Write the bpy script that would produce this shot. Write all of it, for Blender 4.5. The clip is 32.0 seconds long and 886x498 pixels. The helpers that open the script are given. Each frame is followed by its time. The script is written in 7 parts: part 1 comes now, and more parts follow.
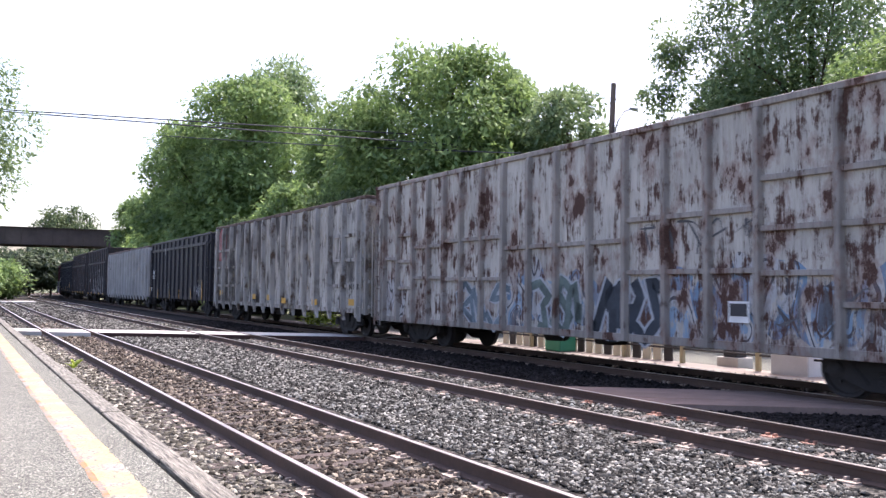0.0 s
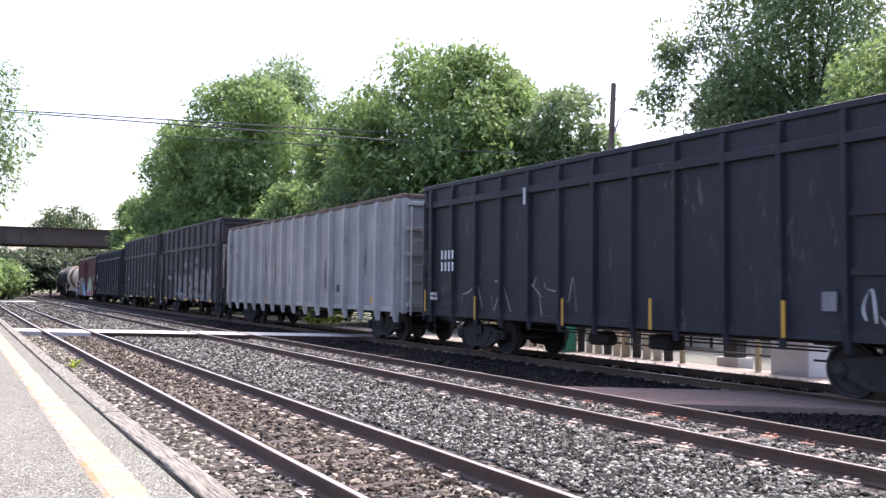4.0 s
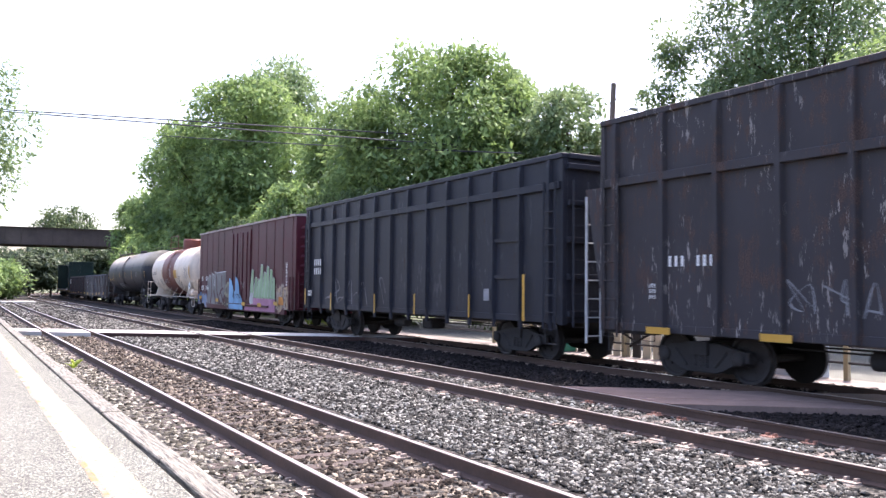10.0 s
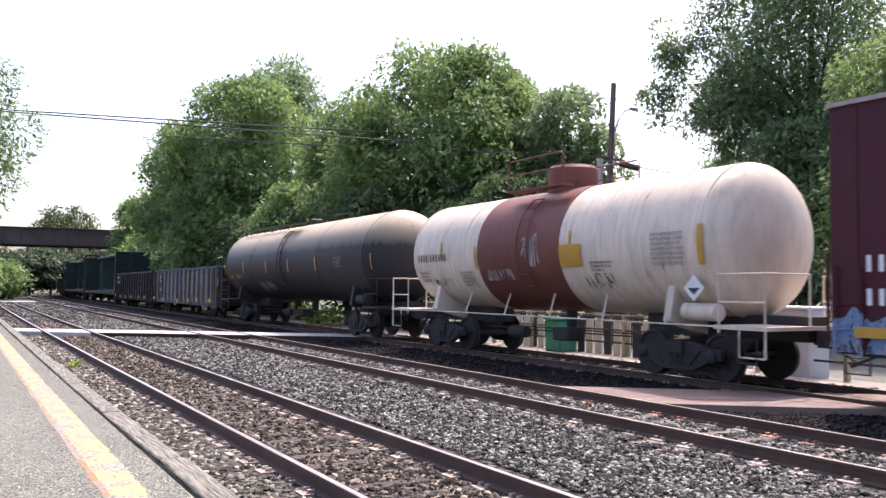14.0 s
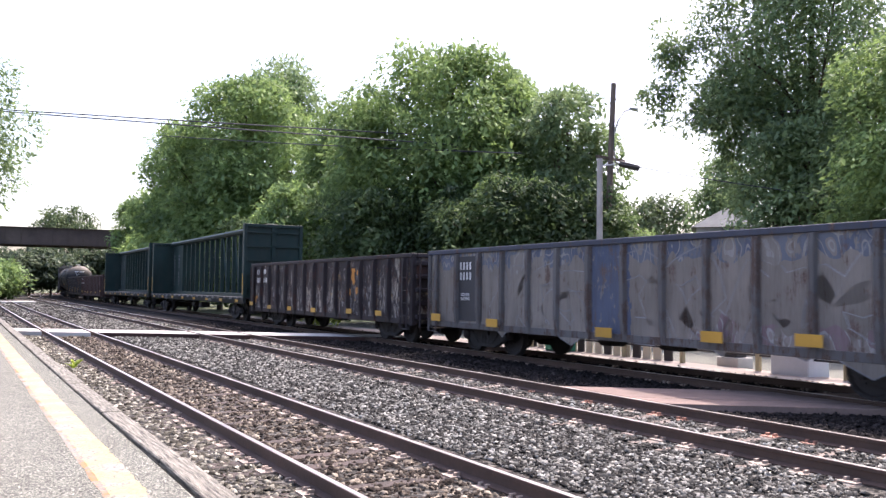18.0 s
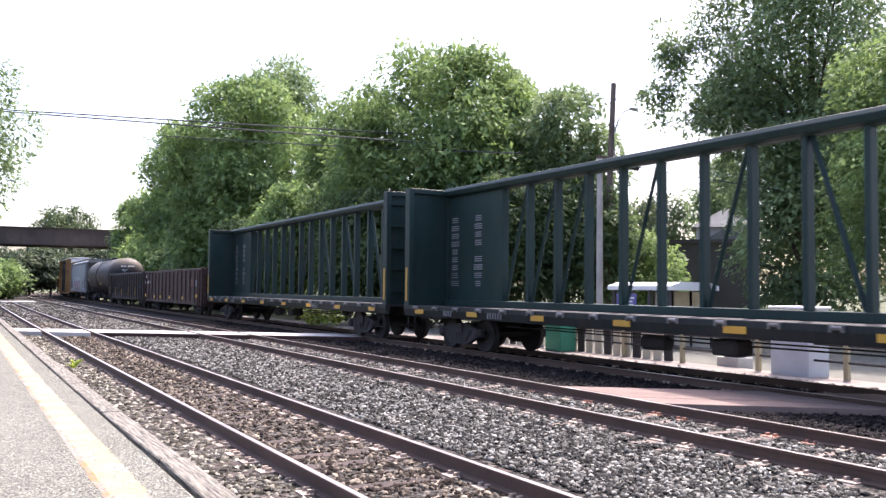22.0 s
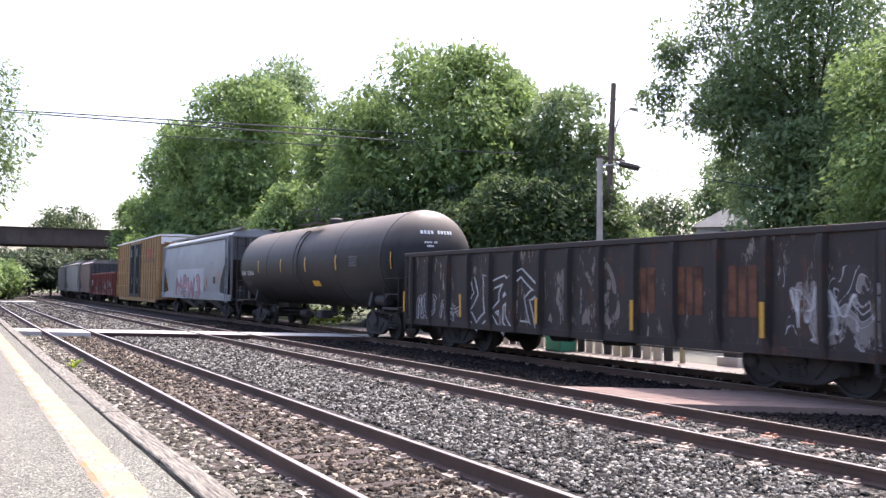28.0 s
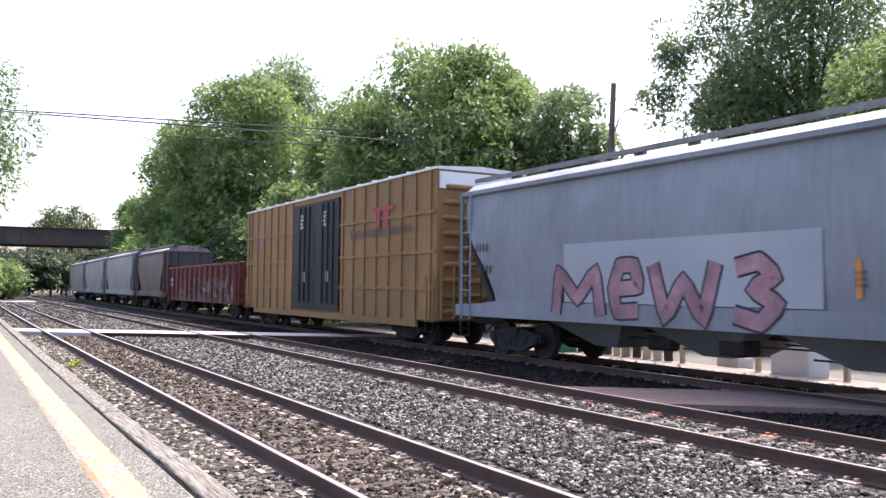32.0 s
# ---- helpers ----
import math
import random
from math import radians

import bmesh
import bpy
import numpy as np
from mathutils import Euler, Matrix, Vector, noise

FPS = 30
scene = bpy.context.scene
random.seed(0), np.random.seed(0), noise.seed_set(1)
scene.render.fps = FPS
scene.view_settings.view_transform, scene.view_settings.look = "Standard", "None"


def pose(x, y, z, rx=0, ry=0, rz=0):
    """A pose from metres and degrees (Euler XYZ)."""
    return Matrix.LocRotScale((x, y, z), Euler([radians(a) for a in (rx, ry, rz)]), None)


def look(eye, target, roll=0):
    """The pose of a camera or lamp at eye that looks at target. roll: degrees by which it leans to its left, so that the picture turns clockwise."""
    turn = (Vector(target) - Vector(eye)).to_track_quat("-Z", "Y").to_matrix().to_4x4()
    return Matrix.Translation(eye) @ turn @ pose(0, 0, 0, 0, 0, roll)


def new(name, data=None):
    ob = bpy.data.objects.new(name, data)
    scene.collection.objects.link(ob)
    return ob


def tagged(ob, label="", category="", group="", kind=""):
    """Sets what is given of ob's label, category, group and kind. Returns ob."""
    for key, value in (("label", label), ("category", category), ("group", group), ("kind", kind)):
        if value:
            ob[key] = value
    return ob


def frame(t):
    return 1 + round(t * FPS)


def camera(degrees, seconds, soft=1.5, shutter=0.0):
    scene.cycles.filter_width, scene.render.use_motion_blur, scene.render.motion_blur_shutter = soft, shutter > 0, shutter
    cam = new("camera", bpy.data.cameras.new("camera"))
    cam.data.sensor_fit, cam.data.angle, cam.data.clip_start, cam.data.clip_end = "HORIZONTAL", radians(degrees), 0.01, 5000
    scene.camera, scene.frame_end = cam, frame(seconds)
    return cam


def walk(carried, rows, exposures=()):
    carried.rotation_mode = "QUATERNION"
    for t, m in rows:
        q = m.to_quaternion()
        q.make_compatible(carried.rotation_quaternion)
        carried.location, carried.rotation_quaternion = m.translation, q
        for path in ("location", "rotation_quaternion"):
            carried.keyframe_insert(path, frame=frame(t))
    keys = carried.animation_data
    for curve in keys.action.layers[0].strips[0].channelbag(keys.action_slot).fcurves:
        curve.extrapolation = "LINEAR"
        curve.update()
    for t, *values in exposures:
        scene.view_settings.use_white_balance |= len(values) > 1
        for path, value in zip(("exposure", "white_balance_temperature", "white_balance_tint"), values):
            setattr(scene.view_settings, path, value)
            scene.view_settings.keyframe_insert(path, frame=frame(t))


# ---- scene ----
cam = camera(55.82, 32.0, soft=1.4, shutter=0.18)
# world: x across the tracks, y along them, z = 0 at the rail heads
EYE = Vector((0.0, 0.0, 1.675))
HEAD, PITCH = radians(30.446), 0.0481
AIM = EYE + Vector((math.sin(HEAD) * math.cos(PITCH), math.cos(HEAD) * math.cos(PITCH), math.sin(PITCH)))
VIEW = look(EYE, AIM, 0.59)
walk(cam, [(0.0, VIEW), (32.0, VIEW)], exposures=[(t_, e_, 6200 if t_ < 13.5 else 6330, 23) for t_, e_ in (
    (0.0, 1.62), (3.0, 1.75), (6.0, 1.72), (7.3, 1.80), (9.0, 2.00), (11.5, 1.98), (13.0, 1.74), (14.0, 1.42), (15.5, 1.54), (17.0, 1.64), (20.0, 1.73), (25.0, 1.78), (28.5, 1.71), (32.0, 1.66))])

# ---- light ----
SUN = Vector((0.50, 0.32, 1.0)).normalized()
world = bpy.data.worlds.new("sky")
scene.world = world
world.use_nodes = True
wn = world.node_tree.nodes
sky = wn.new("ShaderNodeTexSky")
sky.sky_type, sky.sun_disc = "NISHITA", False
sky.sun_elevation, sky.sun_rotation = math.asin(SUN.z), math.atan2(SUN.x, SUN.y)
sky.dust_density, sky.air_density, sky.ozone_density = 4.0, 1.0, 1.0
wn["Background"].inputs["Strength"].default_value = 0.15
world.node_tree.links.new(sky.outputs["Color"], wn["Background"].inputs["Color"])
sun = new("sun", bpy.data.lights.new("sun", "SUN"))
sun.data.energy, sun.data.angle, sun.data.color = 2.6, radians(0.6), (1.0, 0.94, 0.84)
sun.matrix_world = look(SUN * 60, (0, 0, 0))


# ---- materials ----
def material(name, rough=0.8, metal=0.0, spec=0.5):
    m = bpy.data.materials.new(name)
    m.use_nodes = True
    b = m.node_tree.nodes["Principled BSDF"]
    b.inputs["Roughness"].default_value = rough
    b.inputs["Metallic"].default_value = metal
    b.inputs["Specular IOR Level"].default_value = spec
    return m, m.node_tree.nodes, m.node_tree.links, b


def coords(nodes, links, scale=(1, 1, 1), vary=True):
    """Object coordinates in metres, shifted at random from object to object."""
    tc, mp = nodes.new("ShaderNodeTexCoord"), nodes.new("ShaderNodeMapping")
    mp.inputs["Scale"].default_value = scale
    links.new(tc.outputs["Object"], mp.inputs["Vector"])
    if vary:
        oi, mul = nodes.new("ShaderNodeObjectInfo"), nodes.new("ShaderNodeMath")
        mul.operation = "MULTIPLY"
        mul.inputs[1].default_value = 37.0
        links.new(oi.outputs["Random"], mul.inputs[0])
        links.new(mul.outputs[0], mp.inputs["Location"])
    return mp.outputs["Vector"]


def noise_tex(nodes, links, vec, scale, detail=5.0, rough=0.6):
    n = nodes.new("ShaderNodeTexNoise")
    n.inputs["Scale"].default_value, n.inputs["Detail"].default_value, n.inputs["Roughness"].default_value = scale, detail, rough
    links.new(vec, n.inputs["Vector"])
    return n.outputs["Fac"]


def ramp(nodes, links, fac, stops):
    r = nodes.new("ShaderNodeValToRGB")
    while len(r.color_ramp.elements) < len(stops):
        r.color_ramp.elements.new(0.5)
    for e, (p, c) in zip(r.color_ramp.elements, stops):
        e.position = p
        e.color = (*c, 1) if len(c) == 3 else c
    links.new(fac, r.inputs["Fac"])
    return r.outputs["Color"]


def blend(nodes, links, fac, a, b, kind="MIX"):
    m = nodes.new("ShaderNodeMix")
    m.data_type, m.blend_type = "RGBA", kind
    if isinstance(fac, float):
        m.inputs[0].default_value = fac
    else:
        links.new(fac, m.inputs[0])
    for i, v in ((6, a), (7, b)):
        if isinstance(v, tuple):
            m.inputs[i].default_value = (*v, 1)
        else:
            links.new(v, m.inputs[i])
    return m.outputs[2]


def bump(nodes, links, bsdf, fac, strength, dist):
    b = nodes.new("ShaderNodeBump")
    b.inputs["Strength"].default_value, b.inputs["Distance"].default_value = strength, dist
    links.new(fac, b.inputs["Height"])
    links.new(b.outputs["Normal"], bsdf.inputs["Normal"])


def plain(name, col, rough=0.8, metal=0.0, var=0.25, scale=6.0, bumps=0.15, vary=True, spec=0.5):
    """One colour with stains at two scales and a fine grain."""
    m, n, l, b = material(name, rough, metal, spec)
    v = coords(n, l, vary=vary)
    big, fine = noise_tex(n, l, v, scale * 0.15), noise_tex(n, l, v, scale * 4)
    lo, hi = tuple(c * (1 - var) for c in col), tuple(min(1, c * (1 + var)) for c in col)
    c = ramp(n, l, big, [(0.3, lo), (0.7, hi)])
    g = ramp(n, l, fine, [(0.3, (1 - var,) * 3), (0.7, (1, 1, 1))])
    l.new(blend(n, l, 0.7, c, g, "MULTIPLY"), b.inputs["Base Color"])
    bump(n, l, b, fine, bumps, 0.01)
    return m


CAR_SPACE = {}


def calc(nodes, links, op, a, b=0.0, clamp=False):
    n = nodes.new("ShaderNodeMath")
    n.operation, n.use_clamp = op, clamp
    for k, v in ((0, a), (1, b)):
        if isinstance(v, (int, float)):
            n.inputs[k].default_value = v
        else:
            links.new(v, n.inputs[k])
    return n.outputs[0]


def paint(name, col, rust=(0.09, 0.035, 0.018), amount=0.35, grime=0.5, rough=0.55, tags=(), dirt=(0.05, 0.042, 0.036), seed=0.0, soot=0.0, lit_dust=(), flakes=(), blotch=0.0):
    """Old car paint in the car's own space: faded coats, sprayed tags, rust runs that streak downwards, grime.
    tags: (rear y, front y, low z, high z, fill colours, line colour, size, share that has peeled off)."""
    m, n, l, b = material(name, rough, 0.0, 0.22)
    tc = n.new("ShaderNodeTexCoord")
    CAR_SPACE[name] = tc
    pos = tc.outputs["Object"]

    def space(scale, shift=0.0):
        mp = n.new("ShaderNodeMapping")
        mp.inputs["Scale"].default_value, mp.inputs["Location"].default_value = scale, (shift + seed, shift * 1.7 + seed, shift * 0.6)
        l.new(pos, mp.inputs["Vector"])
        return mp.outputs["Vector"]
    v = space((1, 1, 1))
    runs = noise_tex(n, l, space((1.0, 2.6, 0.42), 3.0), 2.0, 8, 0.72)
    spots = noise_tex(n, l, v, 2.2, 9, 0.68)
    cloud = noise_tex(n, l, v, 0.5, 4, 0.55)
    fine = noise_tex(n, l, v, 40, 3)
    c = ramp(n, l, cloud, [(0.3, tuple(x * 0.80 for x in col)), (0.7, tuple(min(1, x * 1.14) for x in col))])
    sep = n.new("ShaderNodeSeparateXYZ")
    l.new(pos, sep.inputs[0])
    Y, Z = sep.outputs["Y"], sep.outputs["Z"]
    for k, (y0, y1, z0, z1, fills, line, size, peel) in enumerate(tags):
        sh = 11.3 * (k + 1)
        cell = noise_tex(n, l, space((0.01, 1.0 / size, 0.62 / size), sh), 1.0, 1.2, 0.45)
        steps = ramp(n, l, cell, [(0.28 + 0.44 * q / max(1, len(fills) - 1), f) for q, f in enumerate(fills)])
        steps.node.color_ramp.interpolation = "CONSTANT"
        wave = calc(n, l, "ABSOLUTE", calc(n, l, "SUBTRACT", calc(n, l, "FRACT", calc(n, l, "MULTIPLY", cell, 9.0)), 0.5))
        outline = calc(n, l, "LESS_THAN", wave, 0.085)
        coat = blend(n, l, outline, steps, line)
        wob = calc(n, l, "MULTIPLY", calc(n, l, "SUBTRACT", cell, 0.5), 2.2 * size)
        zz, yy = calc(n, l, "ADD", Z, wob), calc(n, l, "ADD", Y, wob)
        inside = calc(n, l, "MULTIPLY", calc(n, l, "MULTIPLY", calc(n, l, "GREATER_THAN", zz, z0), calc(n, l, "LESS_THAN", zz, z1)), calc(n, l, "MULTIPLY", calc(n, l, "LESS_THAN", yy, y0), calc(n, l, "GREATER_THAN", yy, y1)))
        flake = noise_tex(n, l, space((1, 1.4, 0.8), sh + 5), 3.2, 8, 0.7)
        kept = ramp(n, l, flake, [(0.36 + 0.22 * peel, (0, 0, 0)), (0.42 + 0.22 * peel, (0.92, 0.92, 0.92))])
        near = calc(n, l, "LESS_THAN", sep.outputs["X"], 0.0)
        c = blend(n, l, calc(n, l, "MULTIPLY", calc(n, l, "MULTIPLY", inside, kept), near), c, coat)
    # paler with height: dust together with sunlight painted on the top
    if lit_dust:
        z0, z1, dc = lit_dust
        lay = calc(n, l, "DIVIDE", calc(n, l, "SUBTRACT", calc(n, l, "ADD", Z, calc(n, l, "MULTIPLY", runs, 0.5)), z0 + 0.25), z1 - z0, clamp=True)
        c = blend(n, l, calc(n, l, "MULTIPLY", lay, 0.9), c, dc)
    if soot:
        smoke = noise_tex(n, l, space((1.0, 1.5, 0.55), 21.0), 0.9, 7, 0.6)
        smoke = calc(n, l, "ADD", smoke, calc(n, l, "MULTIPLY", calc(n, l, "SUBTRACT", calc(n, l, "MULTIPLY", calc(n, l, "ADD", Y, 3.0), 0.14, True), 0.62), 0.16))
        c = blend(n, l, ramp(n, l, smoke, [(0.66 - 0.2 * soot, (0, 0, 0)), (0.72 - 0.2 * soot, (0.55, 0.55, 0.55)), (0.80 - 0.2 * soot, (0.95, 0.95, 0.95))]), c, (0.026, 0.022, 0.023))
    half = calc(n, l, "MULTIPLY", calc(n, l, "ADD", runs, spots), 0.5)
    edge = 0.65 - amount * 0.14
    rm = ramp(n, l, half, [(edge - 0.03, (0, 0, 0)), (edge + 0.03, (1, 1, 1))])
    gm = ramp(n, l, runs, [(0.42, (0, 0, 0)), (0.75, (grime,) * 3)])
    c = blend(n, l, gm, c, dirt)
    if blotch:
        scab = noise_tex(n, l, space((1.0, 1.35, 0.8), 51.0), 1.15, 10, 0.66)
        be = 0.66 - 0.12 * blotch
        c = blend(n, l, ramp(n, l, scab, [(be - 0.09, (0, 0, 0)), (be, (0.62, 0.62, 0.62))]), c, tuple(x * 2.4 for x in rust))
        rm = calc(n, l, "MAXIMUM", rm, ramp(n, l, scab, [(be, (0, 0, 0)), (be + 0.025, (1, 1, 1))]))
    rust_c = ramp(n, l, fine, [(0.3, tuple(x * 0.6 for x in rust)), (0.7, tuple(x * 1.5 for x in rust))])
    c = blend(n, l, rm, c, rust_c)
    if flakes:
        chip = noise_tex(n, l, space((1.0, 2.4, 0.7), 31.0), 2.6, 9, 0.74)
        zone = noise_tex(n, l, space((1.0, 1.0, 0.8), 37.0), 0.8, 3, 0.5)
        pale = calc(n, l, "MULTIPLY", ramp(n, l, chip, [(0.60 - 0.1 * flakes[1], (0, 0, 0)), (0.64 - 0.1 * flakes[1], (1, 1, 1))]), ramp(n, l, zone, [(0.46, (0, 0, 0)), (0.6, (0.85, 0.85, 0.85))]))
        c = blend(n, l, pale, c, flakes[0])
    l.new(c, b.inputs["Base Color"])
    l.new(ramp(n, l, rm, [(0.0, (rough,) * 3), (1.0, (0.95,) * 3)]), b.inputs["Roughness"])
    bump(n, l, b, spots, 0.12, 0.01)
    return m


def in_space_of(car):
    """Ties the paints of a car to the car's own coordinates."""
    for o in car.children_recursive:
        for mt in o.data.materials:
            if mt.name in CAR_SPACE and CAR_SPACE[mt.name].object is None:
                CAR_SPACE[mt.name].object = car


M = {
    "rail_head": plain("rail_head", (0.60, 0.54, 0.51), 0.31, 0.85, 0.15, 8, 0.05),
    "rail_side": plain("rail_side", (0.082, 0.048, 0.034), 0.85, 0.0, 0.3, 6, 0.3),
    "tie": plain("tie", (0.055, 0.038, 0.030), 0.9, 0.0, 0.45, 9, 0.6),
    "tie_bleached": plain("tie_bleached", (0.185, 0.145, 0.118), 0.9, 0.0, 0.45, 9, 0.6),
    "plate": plain("tie_plate", (0.36, 0.28, 0.22), 0.7, 0.0, 0.3, 12, 0.3),
    "plate_orange": plain("plate_orange", (0.42, 0.21, 0.14), 0.7, 0.0, 0.4, 12, 0.3),
    "edge_board": plain("edge_board", (0.045, 0.020, 0.015), 0.9, 0.0, 0.35, 5, 0.7),
    "concrete": plain("concrete", (0.52, 0.49, 0.45), 0.9, 0.0, 0.18, 5, 0.3),
    "far_paving": plain("far_paving", (0.28, 0.235, 0.20), 0.9, 0.0, 0.22, 5, 0.3),
    "brick_paving": plain("brick_paving", (0.205, 0.142, 0.116), 0.9, 0.0, 0.25, 8, 0.3),
    "steel_dark": plain("steel_dark", (0.030, 0.027, 0.027), 0.75, 0.0, 0.35, 6, 0.2),
    "truck": plain("truck_steel", (0.032, 0.028, 0.027), 0.85, 0.0, 0.4, 7, 0.25),
    "wheel": plain("wheel_steel", (0.034, 0.029, 0.028), 0.75, 0.1, 0.4, 5, 0.15),
    "reflector": plain("reflector", (0.52, 0.28, 0.03), 0.5, 0.0, 0.12, 9, 0.05),
    "white_mark": plain("white_mark", (0.72, 0.72, 0.70), 0.7, 0.0, 0.15, 9, 0.05),
    "black_mark": plain("black_mark", (0.03, 0.03, 0.035), 0.6, 0.0, 0.2, 9, 0.05),
    "gold_mark": plain("gold_mark", (0.55, 0.33, 0.06), 0.6, 0.0, 0.15, 9, 0.05),
    "pole_wood": plain("pole_wood", (0.15, 0.11, 0.09), 0.9, 0.0, 0.3, 6, 0.5),
    "pole_pale": plain("pole_pale", (0.42, 0.38, 0.34), 0.9, 0.0, 0.2, 6, 0.4),
    "galv": plain("galvanised", (0.42, 0.43, 0.44), 0.5, 0.7, 0.15, 8, 0.1),
    "worn_steel": plain("worn_steel", (0.22, 0.21, 0.20), 0.6, 0.3, 0.4, 12, 0.1),
    "wire": plain("wire", (0.04, 0.04, 0.045), 0.6, 0.0, 0.1, 8, 0.05),
    "bark": plain("bark", (0.10, 0.075, 0.055), 0.95, 0.0, 0.4, 5, 0.8),
    "post_yellow": plain("post_yellow", (0.36, 0.31, 0.19), 0.7, 0.0, 0.2, 8, 0.1),
    "box_grey": plain("box_grey", (0.45, 0.46, 0.48), 0.6, 0.0, 0.12, 6, 0.1),
    "white_paint": plain("white_paint", (0.78, 0.78, 0.76), 0.6, 0.0, 0.08, 6, 0.1),
    "cream": plain("cream", (0.62, 0.57, 0.45), 0.8, 0.0, 0.1, 6, 0.1),
    "siding": plain("siding", (0.36, 0.34, 0.34), 0.8, 0.0, 0.12, 4, 0.2),
    "shingle": plain("shingle", (0.13, 0.135, 0.13), 0.9, 0.0, 0.25, 5, 0.4),
    "dark_wall": plain("dark_wall", (0.06, 0.055, 0.055), 0.85, 0.0, 0.25, 4, 0.2),
    "red_sign": plain("red_sign", (0.55, 0.04, 0.035), 0.5, 0.0, 0.1, 6, 0.05),
    "violet_sign": plain("violet_sign", (0.10, 0.09, 0.26), 0.5, 0.0, 0.1, 6, 0.05),
    "green_bin": plain("green_bin", (0.03, 0.22, 0.13), 0.55, 0.0, 0.12, 6, 0.05),
    "girder": plain("girder", (0.075, 0.055, 0.048), 0.85, 0.0, 0.35, 3, 0.2),
    "stone_wall": plain("stone_wall", (0.32, 0.29, 0.26), 0.9, 0.0, 0.25, 4, 0.5),
}
gm_, gn_, gl_, gb_ = material("glass", 0.05, 0.0, 0.8)
gb_.inputs["Base Color"].default_value = (0.06, 0.08, 0.09, 1)
M["glass"] = gm_


def asphalt():
    m, n, l, b = material("asphalt", 0.92, 0.0, 0.25)
    v = coords(n, l, vary=False)
    fine, mid, big = noise_tex(n, l, v, 44, 4, 0.85), noise_tex(n, l, v, 9, 5), noise_tex(n, l, v, 0.7, 5)
    c = ramp(n, l, fine, [(0.37, (0.030, 0.030, 0.026)), (0.5, (0.120, 0.120, 0.099)), (0.62, (0.45, 0.45, 0.365))])
    c = blend(n, l, 0.6, c, ramp(n, l, mid, [(0.3, (0.6, 0.6, 0.6)), (0.7, (1, 1, 1))]), "MULTIPLY")
    c = blend(n, l, 0.6, c, ramp(n, l, big, [(0.3, (0.65, 0.64, 0.62)), (0.7, (1, 1, 1))]), "MULTIPLY")
    l.new(c, b.inputs["Base Color"])
    bump(n, l, b, fine, 0.5, 0.008)
    return m


def ballast_bed():
    m, n, l, b = material("ballast_bed", 0.95, 0.0, 0.12)
    v = coords(n, l, vary=False)
    vo = n.new("ShaderNodeTexVoronoi")
    vo.inputs["Scale"].default_value = 16
    l.new(v, vo.inputs["Vector"])
    c = ramp(n, l, vo.outputs["Color"], [(0.1, (0.018, 0.017, 0.015)), (0.5, (0.06, 0.056, 0.05)), (0.9, (0.17, 0.16, 0.14))])
    big = noise_tex(n, l, v, 0.9, 5)
    c = blend(n, l, 0.55, c, ramp(n, l, big, [(0.3, (0.55, 0.5, 0.46)), (0.7, (1, 1, 1))]), "MULTIPLY")
    l.new(c, b.inputs["Base Color"])
    bump(n, l, b, vo.outputs["Distance"], 1.0, 0.05)
    return m


def stones(name, dark, mid, light):
    m, n, l, b = material(name, 0.95, 0.0, 0.12)
    geo = n.new("ShaderNodeNewGeometry")
    fine = noise_tex(n, l, coords(n, l, vary=False), 60, 3)
    c = ramp(n, l, geo.outputs["Random Per Island"], [(0.0, dark), (0.5, mid), (0.86, light), (1.0, tuple(x * 1.9 for x in light))])
    c = blend(n, l, 0.6, c, ramp(n, l, fine, [(0.3, (0.6, 0.6, 0.6)), (0.7, (1, 1, 1))]), "MULTIPLY")
    l.new(c, b.inputs["Base Color"])
    return m


def earth():
    m, n, l, b = material("earth", 0.95)
    v = coords(n, l, vary=False)
    big, fine = noise_tex(n, l, v, 0.12, 6), noise_tex(n, l, v, 9, 4)
    c = ramp(n, l, big, [(0.35, (0.045, 0.065, 0.022)), (0.6, (0.10, 0.11, 0.045)), (0.75, (0.20, 0.17, 0.12))])
    c = blend(n, l, 0.6, c, ramp(n, l, fine, [(0.3, (0.5, 0.5, 0.5)), (0.7, (1, 1, 1))]), "MULTIPLY")
    l.new(c, b.inputs["Base Color"])
    bump(n, l, b, fine, 0.6, 0.05)
    return m


def foliage(name, dark, light, glow):
    m = bpy.data.materials.new(name)
    m.use_nodes = True
    n, l = m.node_tree.nodes, m.node_tree.links
    n.remove(n["Principled BSDF"])
    geo = n.new("ShaderNodeNewGeometry")
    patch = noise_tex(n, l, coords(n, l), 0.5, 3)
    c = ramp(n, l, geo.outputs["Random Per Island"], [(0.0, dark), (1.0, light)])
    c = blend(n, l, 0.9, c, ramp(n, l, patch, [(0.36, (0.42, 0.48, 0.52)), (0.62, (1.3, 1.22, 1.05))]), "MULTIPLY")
    d, t, g = n.new("ShaderNodeBsdfDiffuse"), n.new("ShaderNodeBsdfTranslucent"), n.new("ShaderNodeBsdfGlossy")
    g.inputs["Roughness"].default_value = 0.45
    g.inputs["Color"].default_value = (0.5, 0.5, 0.5, 1)
    l.new(c, d.inputs["Color"])
    l.new(blend(n, l, 0.8, c, glow, "MIX"), t.inputs["Color"])
    a, s = n.new("ShaderNodeMixShader"), n.new("ShaderNodeMixShader")
    a.inputs[0].default_value, s.inputs[0].default_value = 0.23, 0.03
    l.new(d.outputs[0], a.inputs[1])
    l.new(t.outputs[0], a.inputs[2])
    l.new(a.outputs[0], s.inputs[1])
    l.new(g.outputs[0], s.inputs[2])
    l.new(s.outputs[0], n["Material Output"].inputs["Surface"])
    return m


